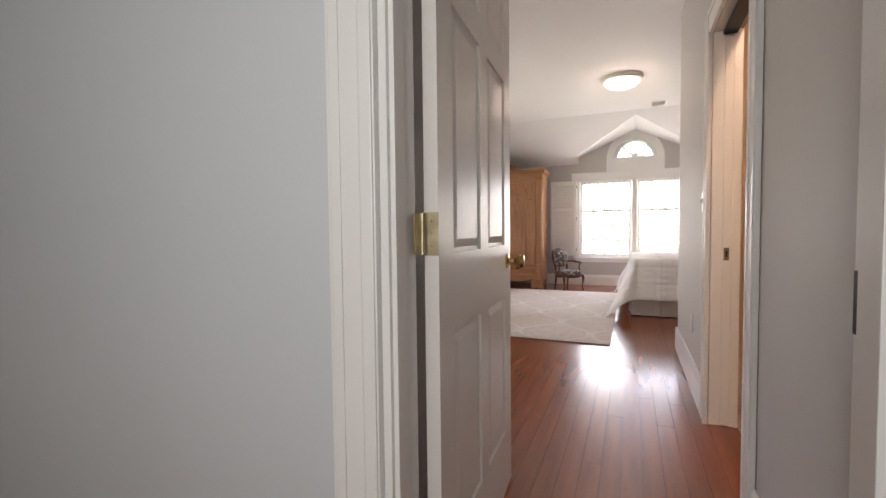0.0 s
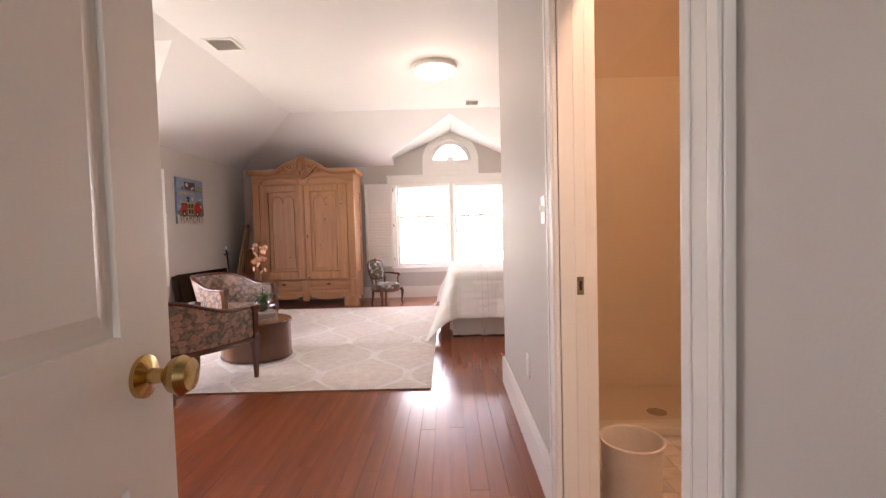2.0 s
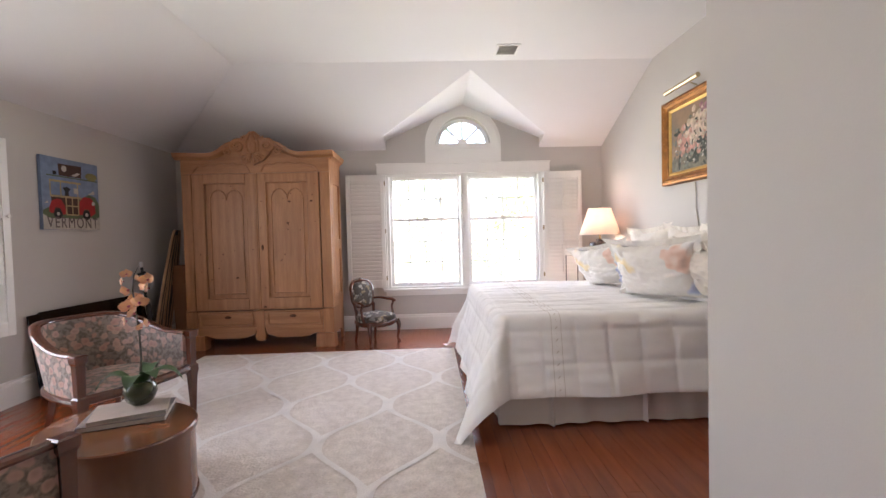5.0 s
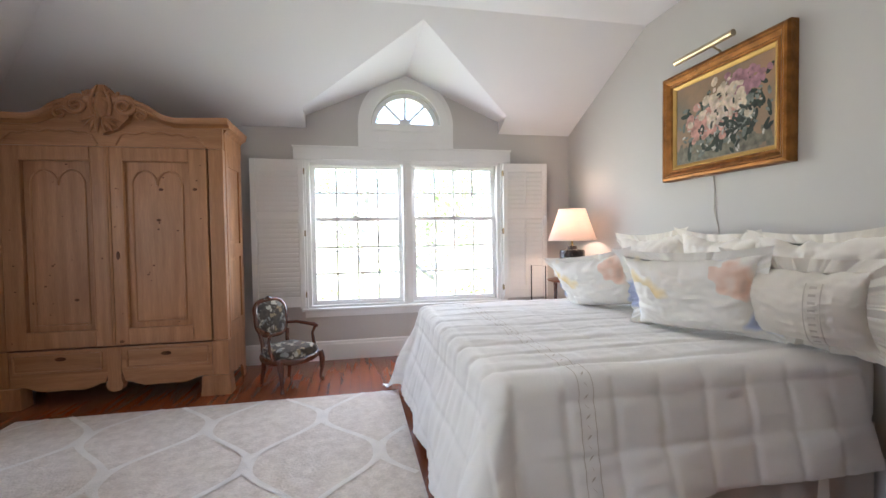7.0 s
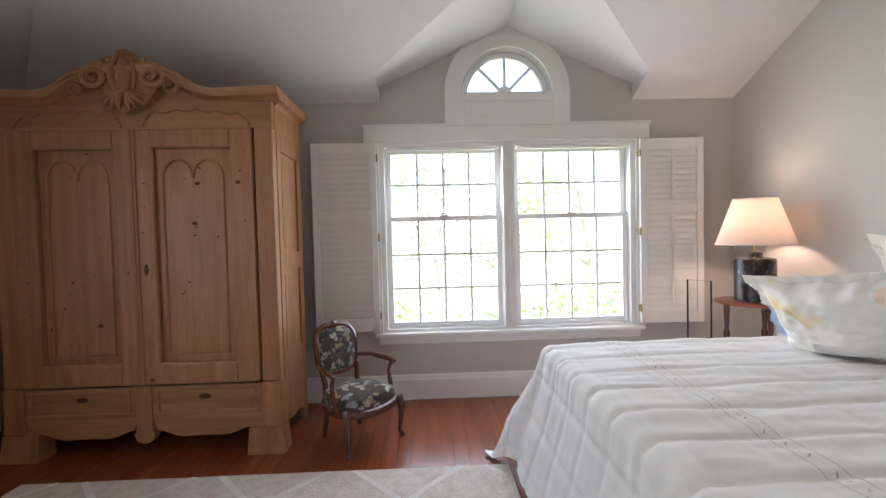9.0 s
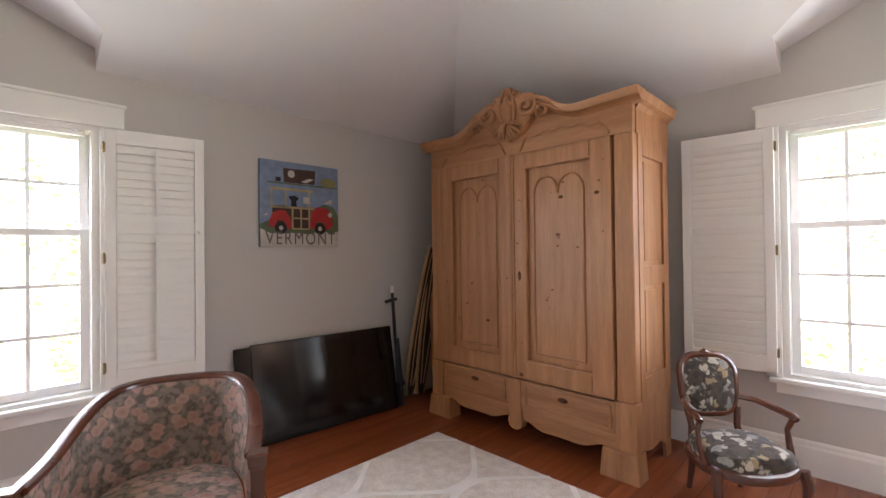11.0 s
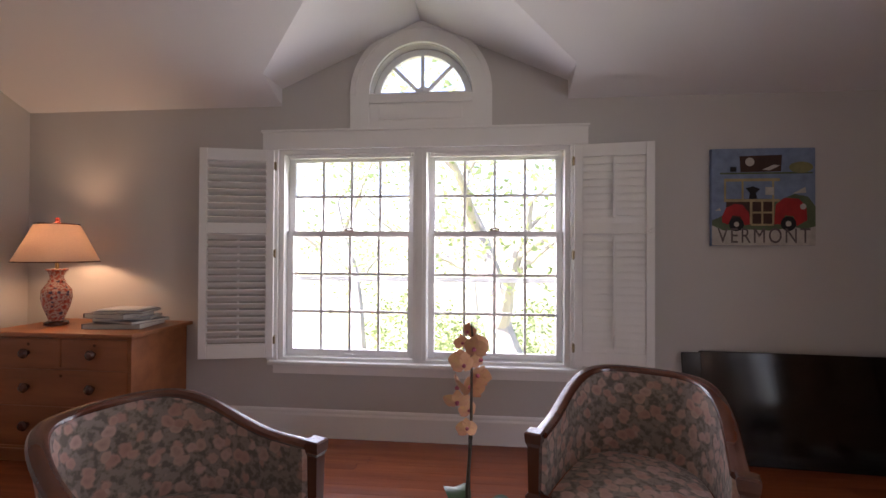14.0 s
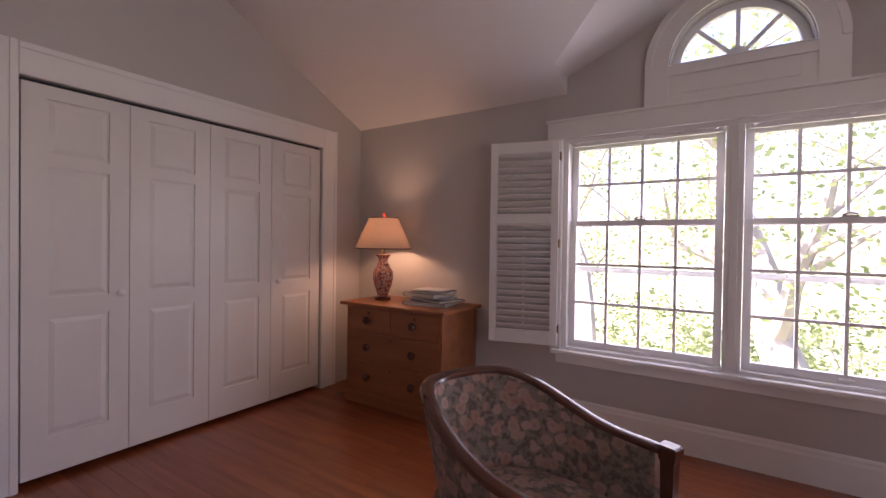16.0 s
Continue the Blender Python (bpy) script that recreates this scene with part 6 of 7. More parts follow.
cb = thing("cardboard_box", "flat brown cardboard box leaning beside the wardrobe", "cardboard box", Matrix.Translation((0.34, -0.46, 0.002)) @ Matrix.Rotation(radians(3), 4, "X"))
bm = B()
box(bm, -0.12, 0.15, -0.06, 0.06, 0, 0.92, 0.004)
part("carton", bm, mat("brown_cardboard", (0.28, 0.13, 0.06), 0.8, var=0.2, scale=4, fine=90), cb)
bm = B()
box(bm, 0.03, 0.10, -0.062, -0.0602, 0.42, 0.54)
part("sticker", bm, PAPER, cb, "white paper sticker")

# ---- pictures ----


def flat(bm, pts, x):
    """A flat shape on the wall plane, given in (y, z)."""
    bm.faces.new([bm.verts.new((x, y, z)) for y, z in pts])


def disc(cy, cz, r, n=18, squash=1.0):
    return [(cy + r * math.cos(2 * math.pi * k / n), cz + r * squash * math.sin(2 * math.pi * k / n)) for k in range(n)]


def paint(name, c, var=0.25, scale=18):
    return mat(name, c, 0.7, var=var, scale=scale, fine=120, bump=0.15)


VY0, VZ0, VS = -1.941, 1.313, 0.605
poster = thing("canvas_painting", "canvas painting of a red wood-sided car, lettered VERMONT", "painting")
bm = B()
box(bm, 0.002, 0.03, VY0, VY0 + VS, VZ0, VZ0 + VS, 0.003)
part("canvas", bm, paint("painted_sky_blue", (0.20, 0.27, 0.40)), poster)


def daub(name, material, shapes, layer):
    for s in shapes:
        bm = B()
        flat(bm, [(VY0 + VS * u, VZ0 + VS * v) for u, v in s], 0.0305 + 0.0004 * layer)
        part(name, bm, material, poster)


def rect(u0, v0, u1, v1):
    return [(u0, v0), (u1, v0), (u1, v1), (u0, v1)]


CREAMP, REDP, GREENP, BROWNP, TANP, BLACKP, OLIVEP = (paint("painted_" + n_, c_) for n_, c_ in (
    ("cream", (0.52, 0.48, 0.42)), ("red", (0.42, 0.02, 0.02)), ("green", (0.10, 0.14, 0.07)), ("brown", (0.06, 0.025, 0.015)),
    ("tan", (0.42, 0.33, 0.17)), ("black", (0.01, 0.01, 0.012)), ("olive", (0.24, 0.23, 0.09))))
daub("hillside", GREENP, [[(0.002, 0.15), (0.998, 0.15), (0.998, 0.40), (0.93, 0.50), (0.80, 0.53), (0.65, 0.46), (0.3, 0.40), (0.002, 0.26)]], 1)
daub("snow_strip", CREAMP, [[(0.002, 0.002), (0.998, 0.002), (0.998, 0.20), (0.9, 0.17), (0.8, 0.19), (0.55, 0.155), (0.3, 0.17), (0.12, 0.155), (0.002, 0.21)]], 2)
daub("car_side", BROWNP, [rect(0.14, 0.22, 0.60, 0.48)], 3)
daub("car_fender", REDP, [[(0.10, 0.24), (0.10, 0.30), (0.14, 0.39), (0.22, 0.43), (0.30, 0.42), (0.36, 0.34), (0.38, 0.22), (0.32, 0.21), (0.28, 0.30), (0.2, 0.31), (0.16, 0.22)],
                           [(0.60, 0.22), (0.62, 0.42), (0.70, 0.49), (0.84, 0.48), (0.91, 0.40), (0.92, 0.26), (0.82, 0.20), (0.79, 0.30), (0.71, 0.31), (0.67, 0.22)]], 4)
daub("wood_frame", TANP, [rect(0.12, 0.45, 0.66, 0.478), rect(0.37, 0.22, 0.395, 0.46), rect(0.48, 0.22, 0.50, 0.46), rect(0.585, 0.22, 0.605, 0.66), rect(0.385, 0.33, 0.60, 0.35),
                          rect(0.12, 0.46, 0.14, 0.68), rect(0.29, 0.46, 0.31, 0.68), rect(0.12, 0.66, 0.66, 0.69), rect(0.38, 0.205, 0.60, 0.225)], 5)
daub("roof_rack", GREENP, [rect(0.08, 0.735, 0.97, 0.752)], 4)
daub("suitcase", BROWNP, [[(0.28, 0.755), (0.27, 0.92), (0.68, 0.93), (0.67, 0.76)]], 5)
daub("paddle", OLIVEP, [disc(0.86, 0.80, 0.115, 18, 0.5)], 6)
daub("bundle", CREAMP, [disc(0.37, 0.86, 0.045), [(0.49, 0.78), (0.60, 0.83), (0.66, 0.82), (0.56, 0.77)], rect(0.52, 0.52, 0.60, 0.60), [(0.78, 0.53), (0.90, 0.60), (0.91, 0.54)], [(0.03, 0.36), (0.08, 0.39), (0.09, 0.36)], disc(0.88, 0.40, 0.03)], 6)
daub("dark_bundle", BLACKP, [[(0.36, 0.48), (0.37, 0.54), (0.33, 0.59), (0.40, 0.61), (0.47, 0.58), (0.43, 0.54), (0.44, 0.48)], rect(0.18, 0.76, 0.24, 0.81)], 6)
daub("tyre", BLACKP, [disc(0.24, 0.22, 0.072), disc(0.74, 0.225, 0.075)], 7)
daub("hub", CREAMP, [disc(0.24, 0.22, 0.026), disc(0.74, 0.225, 0.028)], 8)
txt = bpy.data.curves.new("lettering", "FONT")
txt.body, txt.size, txt.extrude, txt.space_character = "VERMONT", 0.132, 0.0006, 1.22
tob = new("lettering_source", txt)
bpy.context.view_layer.update()
tme = bpy.data.meshes.new_from_object(tob.evaluated_get(bpy.context.evaluated_depsgraph_get()))
wid = max(v.co.x for v in tme.vertices) - min(v.co.x for v in tme.vertices)
bpy.data.objects.remove(tob)
tme.materials.clear()
tme.materials.append(paint("painted_letter_grey", (0.13, 0.10, 0.10)))
ltr = new("lettering", tme)
ltr.parent = poster
ltr.matrix_basis = Matrix.Translation((0.0345, VY0 + 0.055 * VS, VZ0 + 0.018)) @ Matrix.Rotation(radians(90), 4, "Z") @ Matrix.Rotation(radians(90), 4, "X") @ Matrix.Diagonal((0.89 * VS / wid, 1, 1, 1))
ltr["label"] = "grey hand-painted letters reading VERMONT"

PY0, PY1, PZ0, PZ1 = -2.53, -1.57, 1.58, 2.325
pic = thing("framed_painting", "flower still life painting in a heavy gilt frame", "painting")


def frame_ring(bm, inset, width, x0, x1):
    a0, a1, b0, b1 = PY0 + inset, PY1 - inset, PZ0 + inset, PZ1 - inset
    o = [(a0, b0), (a1, b0), (a1, b1), (a0, b1)]
    i = [(a0 + width, b0 + width), (a1 - width, b0 + width), (a1 - width, b1 - width), (a0 + width, b1 - width)]
    vo = [bm.verts.new((x0, *p)) for p in o]
    vi = [bm.verts.new((x1, *p)) for p in i]
    for k in range(4):
        bm.faces.new((vo[k], vo[(k + 1) % 4], vi[(k + 1) % 4], vi[k]))


bm = B()
prof = [(0.0, XE - 0.004), (0.0, XE - 0.055), (0.008, XE - 0.07), (0.024, XE - 0.074), (0.034, XE - 0.064), (0.040, XE - 0.067), (0.062, XE - 0.048), (0.068, XE - 0.053), (0.078, XE - 0.051), (0.082, XE - 0.042)]
for (a, xa), (b, xb) in zip(prof, prof[1:]):
    frame_ring(bm, a, b - a, xa, xb)
part("frame", bm, GOLD, pic, "carved gilt frame")
bm = B()
prof = [(0.082, XE - 0.042), (0.088, XE - 0.046), (0.104, XE - 0.036), (0.109, XE - 0.028)]
for (a, xa), (b, xb) in zip(prof, prof[1:]):
    frame_ring(bm, a, b - a, xa, xb)
part("frame_liner", bm, mat("bright_gilt", (0.62, 0.40, 0.13), 0.5, 0.7, var=0.15, scale=8), pic, "bright gilt liner")
bm = B()
box(bm, XE - 0.03, XE - 0.002, PY0 + 0.10, PY1 - 0.10, PZ0 + 0.10, PZ1 - 0.10)
part("canvas", bm, mat("painted_tan_ground", (0.34, 0.20, 0.11), 0.5, var=0.5, scale=4, fine=80, bump=0.2, color2=(0.18, 0.14, 0.09)), pic)
rk = random.Random(21)
pcx, pcz, pw, ph = (PY0 + PY1) / 2, (PZ0 + PZ1) / 2, (PY1 - PY0) / 2 - 0.112, (PZ1 - PZ0) / 2 - 0.112


def strokes(name, color, n, cy, cz, sy, sz, size, layer, long=2.2):
    n, size, sy, sz = n * 3, size * 0.7, sy * 0.82, sz * 0.85
    bm = B()
    for i in range(n):
        u, v = rk.gauss(cy, sy), rk.gauss(cz, sz)
        u, v = max(-0.93, min(0.93, u)), max(-0.93, min(0.93, v))
        a, s = rk.uniform(0, 2 * math.pi), size * rk.uniform(0.6, 1.3)
        c, sn = math.cos(a), math.sin(a)
        pts = []
        for k in range(9):
            t = 2 * math.pi * k / 9
            p, q = s * long * math.cos(t) * (1 + 0.2 * rk.random()), s * math.sin(t) * (1 + 0.2 * rk.random())
            yy, zz = pcx - (u * pw) + p * c - q * sn, pcz + v * ph + p * sn + q * c
            pts.append((max(pcx - pw, min(pcx + pw, yy)), max(pcz - ph, min(pcz + ph, zz))))
        flat(bm, pts, XE - 0.0302 - 0.00035 * layer - 0.0000015 * i)
    tagged(part(name, bm, paint("oil_" + name, color, 0.55, 26), pic), kind="stuff")


strokes("table_tone", (0.22, 0.20, 0.14), 26, 0.0, -0.85, 0.55, 0.10, 0.030, 1, 4)
strokes("dark_leaves", (0.04, 0.055, 0.035), 70, 0.05, -0.1, 0.46, 0.36, 0.019, 2, 2.6)
strokes("grey_leaves", (0.22, 0.24, 0.20), 50, 0.0, -0.1, 0.45, 0.32, 0.016, 3)
strokes("mauve_flowers", (0.44, 0.22, 0.26), 34, 0.45, 0.55, 0.22, 0.22, 0.022, 4, 1.3)
strokes("pink_flowers", (0.66, 0.34, 0.27), 26, -0.16, 0.0, 0.26, 0.26, 0.034, 5, 1.2)
strokes("cream_flowers", (0.74, 0.60, 0.44), 16, 0.05, 0.25, 0.26, 0.26, 0.032, 6, 1.2)
strokes("white_touches", (0.62, 0.58, 0.50), 22, 0.05, -0.2, 0.42, 0.34, 0.008, 7, 2.4)
strokes("leaf_accents", (0.05, 0.06, 0.045), 16, 0.1, -0.15, 0.42, 0.32, 0.012, 8, 2.8)
strokes("petal_lights", (0.80, 0.62, 0.50), 14, -0.04, 0.12, 0.24, 0.26, 0.016, 9, 1.3)
bm = B()
sweep(bm, [(XE - 0.17, -1.83, 2.345), (XE - 0.17, -2.29, 2.345)], 0.019, 14)
sweep(bm, [(XE - 0.17, -2.06, 2.35), (XE - 0.12, -2.06, 2.375), (XE - 0.04, -2.06, 2.345), (XE - 0.012, -2.06, 2.31)], 0.006, 8)
lt = tagged(part("picture_light", bm, mat("satin_brass", (0.60, 0.50, 0.32), 0.3, 0.9, bump=0), smooth=True), "slim brass picture light over the gilt frame", "picture light")
bm = B()
sweep(bm, [(XE - 0.006, -1.975, 1.60), (XE - 0.006, -1.99, 1.48), (XE - 0.006, -1.985, 1.36), (XE - 0.006, -2.02, 1.25), (XE - 0.006, -2.03, 0.4), (XE - 0.006, -2.03, 0.32)], 0.0035, 6)
tagged(part("power_cord", bm, mat("tan_cord", (0.5, 0.45, 0.38), 0.6)), "thin beige cord hanging down the wall", "cord")

# ---- ceiling fittings, switch, socket ----
cl = thing("ceiling_light", "lit flush ceiling light with opal glass bowl", "ceiling light", Matrix.Translation((3.41, -2.90, FLAT - 0.001)) @ Matrix.Diagonal((1.06, 1.06, -1.1, 1)))
bm = B()
lathe(bm, [(0.215, 0.0), (0.22, 0.006), (0.22, 0.022), (0.205, 0.04), (0.19, 0.043), (0.19, 0.03)], n=44)
part("pan", bm, mat("cream_enamel", (0.82, 0.77, 0.68), 0.35), cl, "cream metal pan", smooth=True)
bm = B()
lathe(bm, [(0.19, 0.04), (0.185, 0.06), (0.16, 0.085), (0.11, 0.103), (0.05, 0.112), (0.0, 0.113)], n=40)
gl = part("glass_bowl", bm, LAMPGLASS, cl, "lit opal glass bowl", smooth=True)
gl.visible_shadow = False
VENT = mat("grey_vent_metal", (0.74, 0.71, 0.66), 0.5, 0.2)


def vent(x0, x1, y0, y1):
    v = thing("ceiling_vent", "small slatted metal vent in the ceiling", "air vent", group="ceiling vents")
    bm = B()
    z = FLAT
    box(bm, x0, x1, y0, y0 + 0.025, z - 0.008, z - 0.001, 0.002)
    box(bm, x0, x1, y1 - 0.025, y1, z - 0.008, z - 0.001, 0.002)
    box(bm, x0, x0 + 0.025, y0 + 0.025, y1 - 0.025, z - 0.008, z - 0.001, 0.002)
    box(bm, x1 - 0.025, x1, y0 + 0.025, y1 - 0.025, z - 0.008, z - 0.001, 0.002)
    part("frame", bm, TRIM, v)
    bm = B()
    box(bm, x0 + 0.02, x1 - 0.02, y0 + 0.02, y1 - 0.02, z - 0.002, z - 0.0012)
    part("backing", bm, VENT, v)
    n = 9
    for i in range(n):
        bm = B()
        y = y0 + 0.03 + (y1 - y0 - 0.06) * (i + 0.5) / n
        box(bm, x0 + 0.025, x1 - 0.025, -0.009, 0.009, -0.0012, 0.0012, m=None)
        part("slat", bm, VENT, v, m=Matrix.Translation((0, y, z - 0.007)) @ Matrix.Rotation(radians(28), 4, "X"))


vent(3.77, 3.985, -1.665, -1.425)
vent(1.40, 1.665, -3.70, -3.435)
sw = thing("light_switch", "white toggle light switch on the hall wall", "light switch")
bm = B()
box(bm, XH - 0.007, XH - 0.001, -5.797, -5.72, 1.14, 1.255, 0.003)
part("plate", bm, TRIM, sw)
bm = B()
box(bm, XH - 0.02, XH - 0.006, -5.764, -5.753, 1.19, 1.215, 0.002)
part("toggle", bm, TRIM, sw)
so = thing("wall_socket", "white wall socket plate near the skirting", "socket")
bm = B()
box(bm, XH - 0.007, XH - 0.001, -5.375, -5.30, 0.365, 0.48, 0.003)
part("plate", bm, TRIM, so)
bm = B()
for z in (0.40, 0.445):
    box(bm, XH - 0.010, XH - 0.0065, -5.352, -5.323, z - 0.016, z + 0.016, 0.003)
part("outlet_face", bm, SASH, so)

# ---- bathroom ----
bm = B()
box(bm, XB + 0.001, XE, -7.76, -5.26, -0.012, -0.001)
bf = setting("floor_bath", bm, mat("bath_grout", (0.45, 0.40, 0.34), 0.8), "pale marble mosaic bathroom floor", "floor")
bm = B()
box(bm, XH, XB, BD0, BD1, 0.0005, 0.006, 0.002)
setting("trim_threshold", bm, FLOOR, "wooden threshold of the bathroom", "threshold")
bm = B()
box(bm, 0.001, 0.096, 0.001, 0.096, -0.004, 0.001)
tm = mesh_of("tile", bm, mat("marble_tile", (0.66, 0.58, 0.50), 0.25, var=0.2, scale=9, fine=40, rand=0.12, color2=(0.5, 0.42, 0.36)))
for i in range(13):
    for j in range(20):
        shared_part("tile", tm, bf, Matrix.Translation((XB + 0.003 + i * 0.0985, -7.235 + j * 0.0985, 0.0)))
bm = B()
box(bm, XB + 0.001, XE, -5.26, -4.581, -0.01, 0.028)
setting("floor_shower", bm, SHOWER, "tan moulded shower floor", "floor")
bm = B()
box(bm, XB + 0.001, XE, -5.27, -5.16, 0.0, 0.05, 0.01)
setting("trim_shower_curb", bm, mat("pale_stone_curb", (0.66, 0.58, 0.48), 0.3, var=0.1), "pale shower curb", "curb")
bm = B()
box(bm, XB + 0.001, XE - 0.012, -4.593, -4.581, 0.028, 2.11)
box(bm, XE - 0.012, XE - 0.001, -5.26, -4.581, 0.028, 2.11)
box(bm, XB + 0.001, XB + 0.012, -5.26, -4.593, 0.028, 2.11)
setting("wall_shower_panel", bm, SHOWER, "glossy tan shower wall panels", "wall")
bm = B()
box(bm, XE - 0.006, XE - 0.001, -7.76, -5.26, 0, FLAT)
box(bm, XB + 0.001, XE - 0.006, -4.587, -4.581, 2.11, FLAT)
box(bm, XE - 0.006, XE - 0.001, -5.26, -4.587, 2.11, FLAT)
setting("wall_bath_lining", bm, BATHWALL, "tan painted bathroom walls", "wall")
enc = thing("shower_screen", "clear frameless glass shower screen with door", "shower screen")
for a, b in ((XB + 0.012, 5.085), (5.097, XE - 0.013)):
    bm = B()
    box(bm, a, b, -5.215, -5.207, 0.052, 2.35)
    p = part("glass_panel", bm, GLASSY, enc)
    p.visible_shadow = False
bm = B()
box(bm, 5.084, 5.098, -5.219, -5.203, 0.051, 2.35, 0.002)
part("edge_strip", bm, mat("bronze_edge", (0.12, 0.075, 0.04), 0.35, 0.6), enc)
bm = B()
for sy in (-1, 1):
    yy = -5.211 + sy * 0.055
    sweep(bm, [(5.15, -5.211 + sy * 0.006, 0.93), (5.15, yy, 0.93), (5.15, yy, 1.13), (5.15, -5.211 + sy * 0.006, 1.13)], 0.010, 10)
part("pull_handle", bm, CHROME, enc, "nickel pull handle", smooth=True)
hs = thing("hand_shower", "nickel hand shower on a bracket with hose", "hand shower")
bm = B()
sweep(bm, [(XE - 0.012, -4.71, 1.44), (XE - 0.08, -4.71, 1.44)], 0.016, 10)
sweep(bm, [(XE - 0.085, -4.71, 1.40), (XE - 0.09, -4.71, 1.47), (XE - 0.13, -4.71, 1.55), (XE - 0.20, -4.71, 1.59)], [0.011, 0.012, 0.013, 0.02], 10)
part("handset", bm, CHROME, hs, smooth=True)
bm = B()
lathe(bm, [(0.018, 0.03), (0.038, 0.01), (0.042, 0.0), (0.0, -0.004)], n=18, m=Matrix.Translation((XE - 0.235, -4.715, 1.575)) @ Matrix.Rotation(radians(20), 4, "Y"))
part("spray_head", bm, CHROME, hs, smooth=True)
bm = B()
hose = [(XE - 0.085, -4.71, 1.40), (XE - 0.075, -4.76, 1.15), (XE - 0.06, -4.80, 0.92), (XE - 0.05, -4.76, 0.82), (XE - 0.05, -4.70, 0.80), (XE - 0.055, -4.65, 0.86), (XE - 0.07, -4.66, 1.1), (XE - 0.085, -4.70, 1.39)]
cvp = []
for i in range(len(hose) - 1):
    for k in range(5):
        t = k / 5
        p0, p1, p2, p3 = (Vector(hose[max(0, min(len(hose) - 1, i + d))]) for d in (-1, 0, 1, 2))
        cvp.append(0.5 * ((2 * p1) + (p2 - p0) * t + (2 * p0 - 5 * p1 + 4 * p2 - p3) * t * t + (3 * p1 - p0 - 3 * p2 + p3) * t ** 3))
sweep(bm, cvp, 0.008, 8)
part("hose", bm, CHROME, hs, smooth=True)
hd = thing("wall_shower", "nickel shower head on a wall arm", "wall shower")
bm = B()
sweep(bm, [(XE - 0.012, -5.08, 2.03), (XE - 0.12, -5.08, 2.04), (XE - 0.20, -5.08, 2.0)], 0.010, 10)
part("arm", bm, CHROME, hd, smooth=True)
bm = B()
lathe(bm, [(0.014, 0.08), (0.02, 0.05), (0.045, 0.02), (0.052, 0.0), (0.0, -0.006)], n=20, m=Matrix.Translation((XE - 0.235, -5.08, 1.94)) @ Matrix.Rotation(radians(25), 4, "Y"))
part("spray_head", bm, CHROME, hd, smooth=True)
for z, kind in ((1.43, "jet"), (0.79, "jet"), (1.235, "valve"), (1.05, "valve")):
    v = thing("shower_" + kind, "nickel body spray jet" + " on the shower wall" if kind == "jet" else "nickel cross-handled valve on the shower wall", "shower fitting")
    bm = B()
    for dy in ((-5.08,) if kind == "jet" else (-5.04, -5.12)):
        lathe(bm, [(0.03, 0), (0.03, 0.006), (0.016, 0.012), (0.016, 0.04), (0.02, 0.045), (0.018, 0.06), (0.0, 0.062)], n=16, m=Matrix.Translation((XE - 0.012, dy, z)) @ Matrix.Rotation(radians(-90), 4, "Y"))
        if kind == "valve":
            for k in range(4):
                a = math.pi / 2 * k + 0.4
                sweep(bm, [(XE - 0.062, dy, z), (XE - 0.062, dy + 0.035 * math.cos(a), z + 0.035 * math.sin(a))], 0.006, 6)
    part("fitting", bm, CHROME, v, smooth=True)
bm = B()
lathe(bm, [(0.055, 0.0), (0.055, 0.003), (0.04, 0.0045), (0.0, 0.004)], (4.70, -5.02, 0.0285), 20)
tagged(part("shower_drain", bm, CHROME), "round metal drain in the shower floor", "drain")
bm = B()
lathe(bm, [(0.10, 0.0), (0.104, 0.006), (0.115, 0.28), (0.118, 0.29), (0.112, 0.29), (0.107, 0.27), (0.098, 0.012), (0.0, 0.012)], (4.20, -5.87, 0.0015), 36)
bin_ = thing("waste_bin", "round white waste bin on the bathroom floor", "waste bin")
BINPLASTIC = mat("white_bin_plastic", (0.74, 0.66, 0.58), 0.4)
part("body", bm, BINPLASTIC, bin_, smooth=True)
bm = B()
sweep(bm, [(4.20 + 0.118 * math.cos(2 * math.pi * k / 36), -5.87 + 0.118 * math.sin(2 * math.pi * k / 36), 0.29) for k in range(37)], 0.005, 8)
part("rim", bm, BINPLASTIC, bin_, smooth=True)

# ---- outdoors ----
GZ = -3.3
bm = B()
n = 40
g = [[bm.verts.new((-600 + 1200 * i / n, -600 + 1200 * j / n, GZ)) for i in range(n + 1)] for j in range(n + 1)]
for j in range(n):
    for i in range(n):
        bm.faces.new((g[j][i], g[j][i + 1], g[j + 1][i + 1], g[j + 1][i]))
setting("ground", bm, mat("lawn_grass", (0.27, 0.31, 0.15), 0.9, var=0.5, scale=0.35, fine=6, bump=0.3, color2=(0.34, 0.36, 0.21), fine_var=0.2), "sunlit green lawn", "lawn")


def leafy(name, color, rough, **kw):
    """Leaf surface that lets the sun shine through."""
    m = mat(name, color, rough, **kw)
    n, l = m.node_tree.nodes, m.node_tree.links
    b = n["Principled BSDF"]
    src = b.inputs["Base Color"].links[0].from_socket
    t, x = n.new("ShaderNodeBsdfTranslucent"), n.new("ShaderNodeMixShader")
    l.new(src, t.inputs["Color"])
    x.inputs[0].default_value = 0.5
    l.new(b.outputs[0], x.inputs[1])
    l.new(t.outputs[0], x.inputs[2])
    l.new(x.outputs[0], n["Material Output"].inputs["Surface"])
    return m


BARK = mat("grey_bark", (0.45, 0.41, 0.38), 0.9, var=0.4, scale=3, fine=20, bump=0.8, stretch=(1, 1, 0.3))
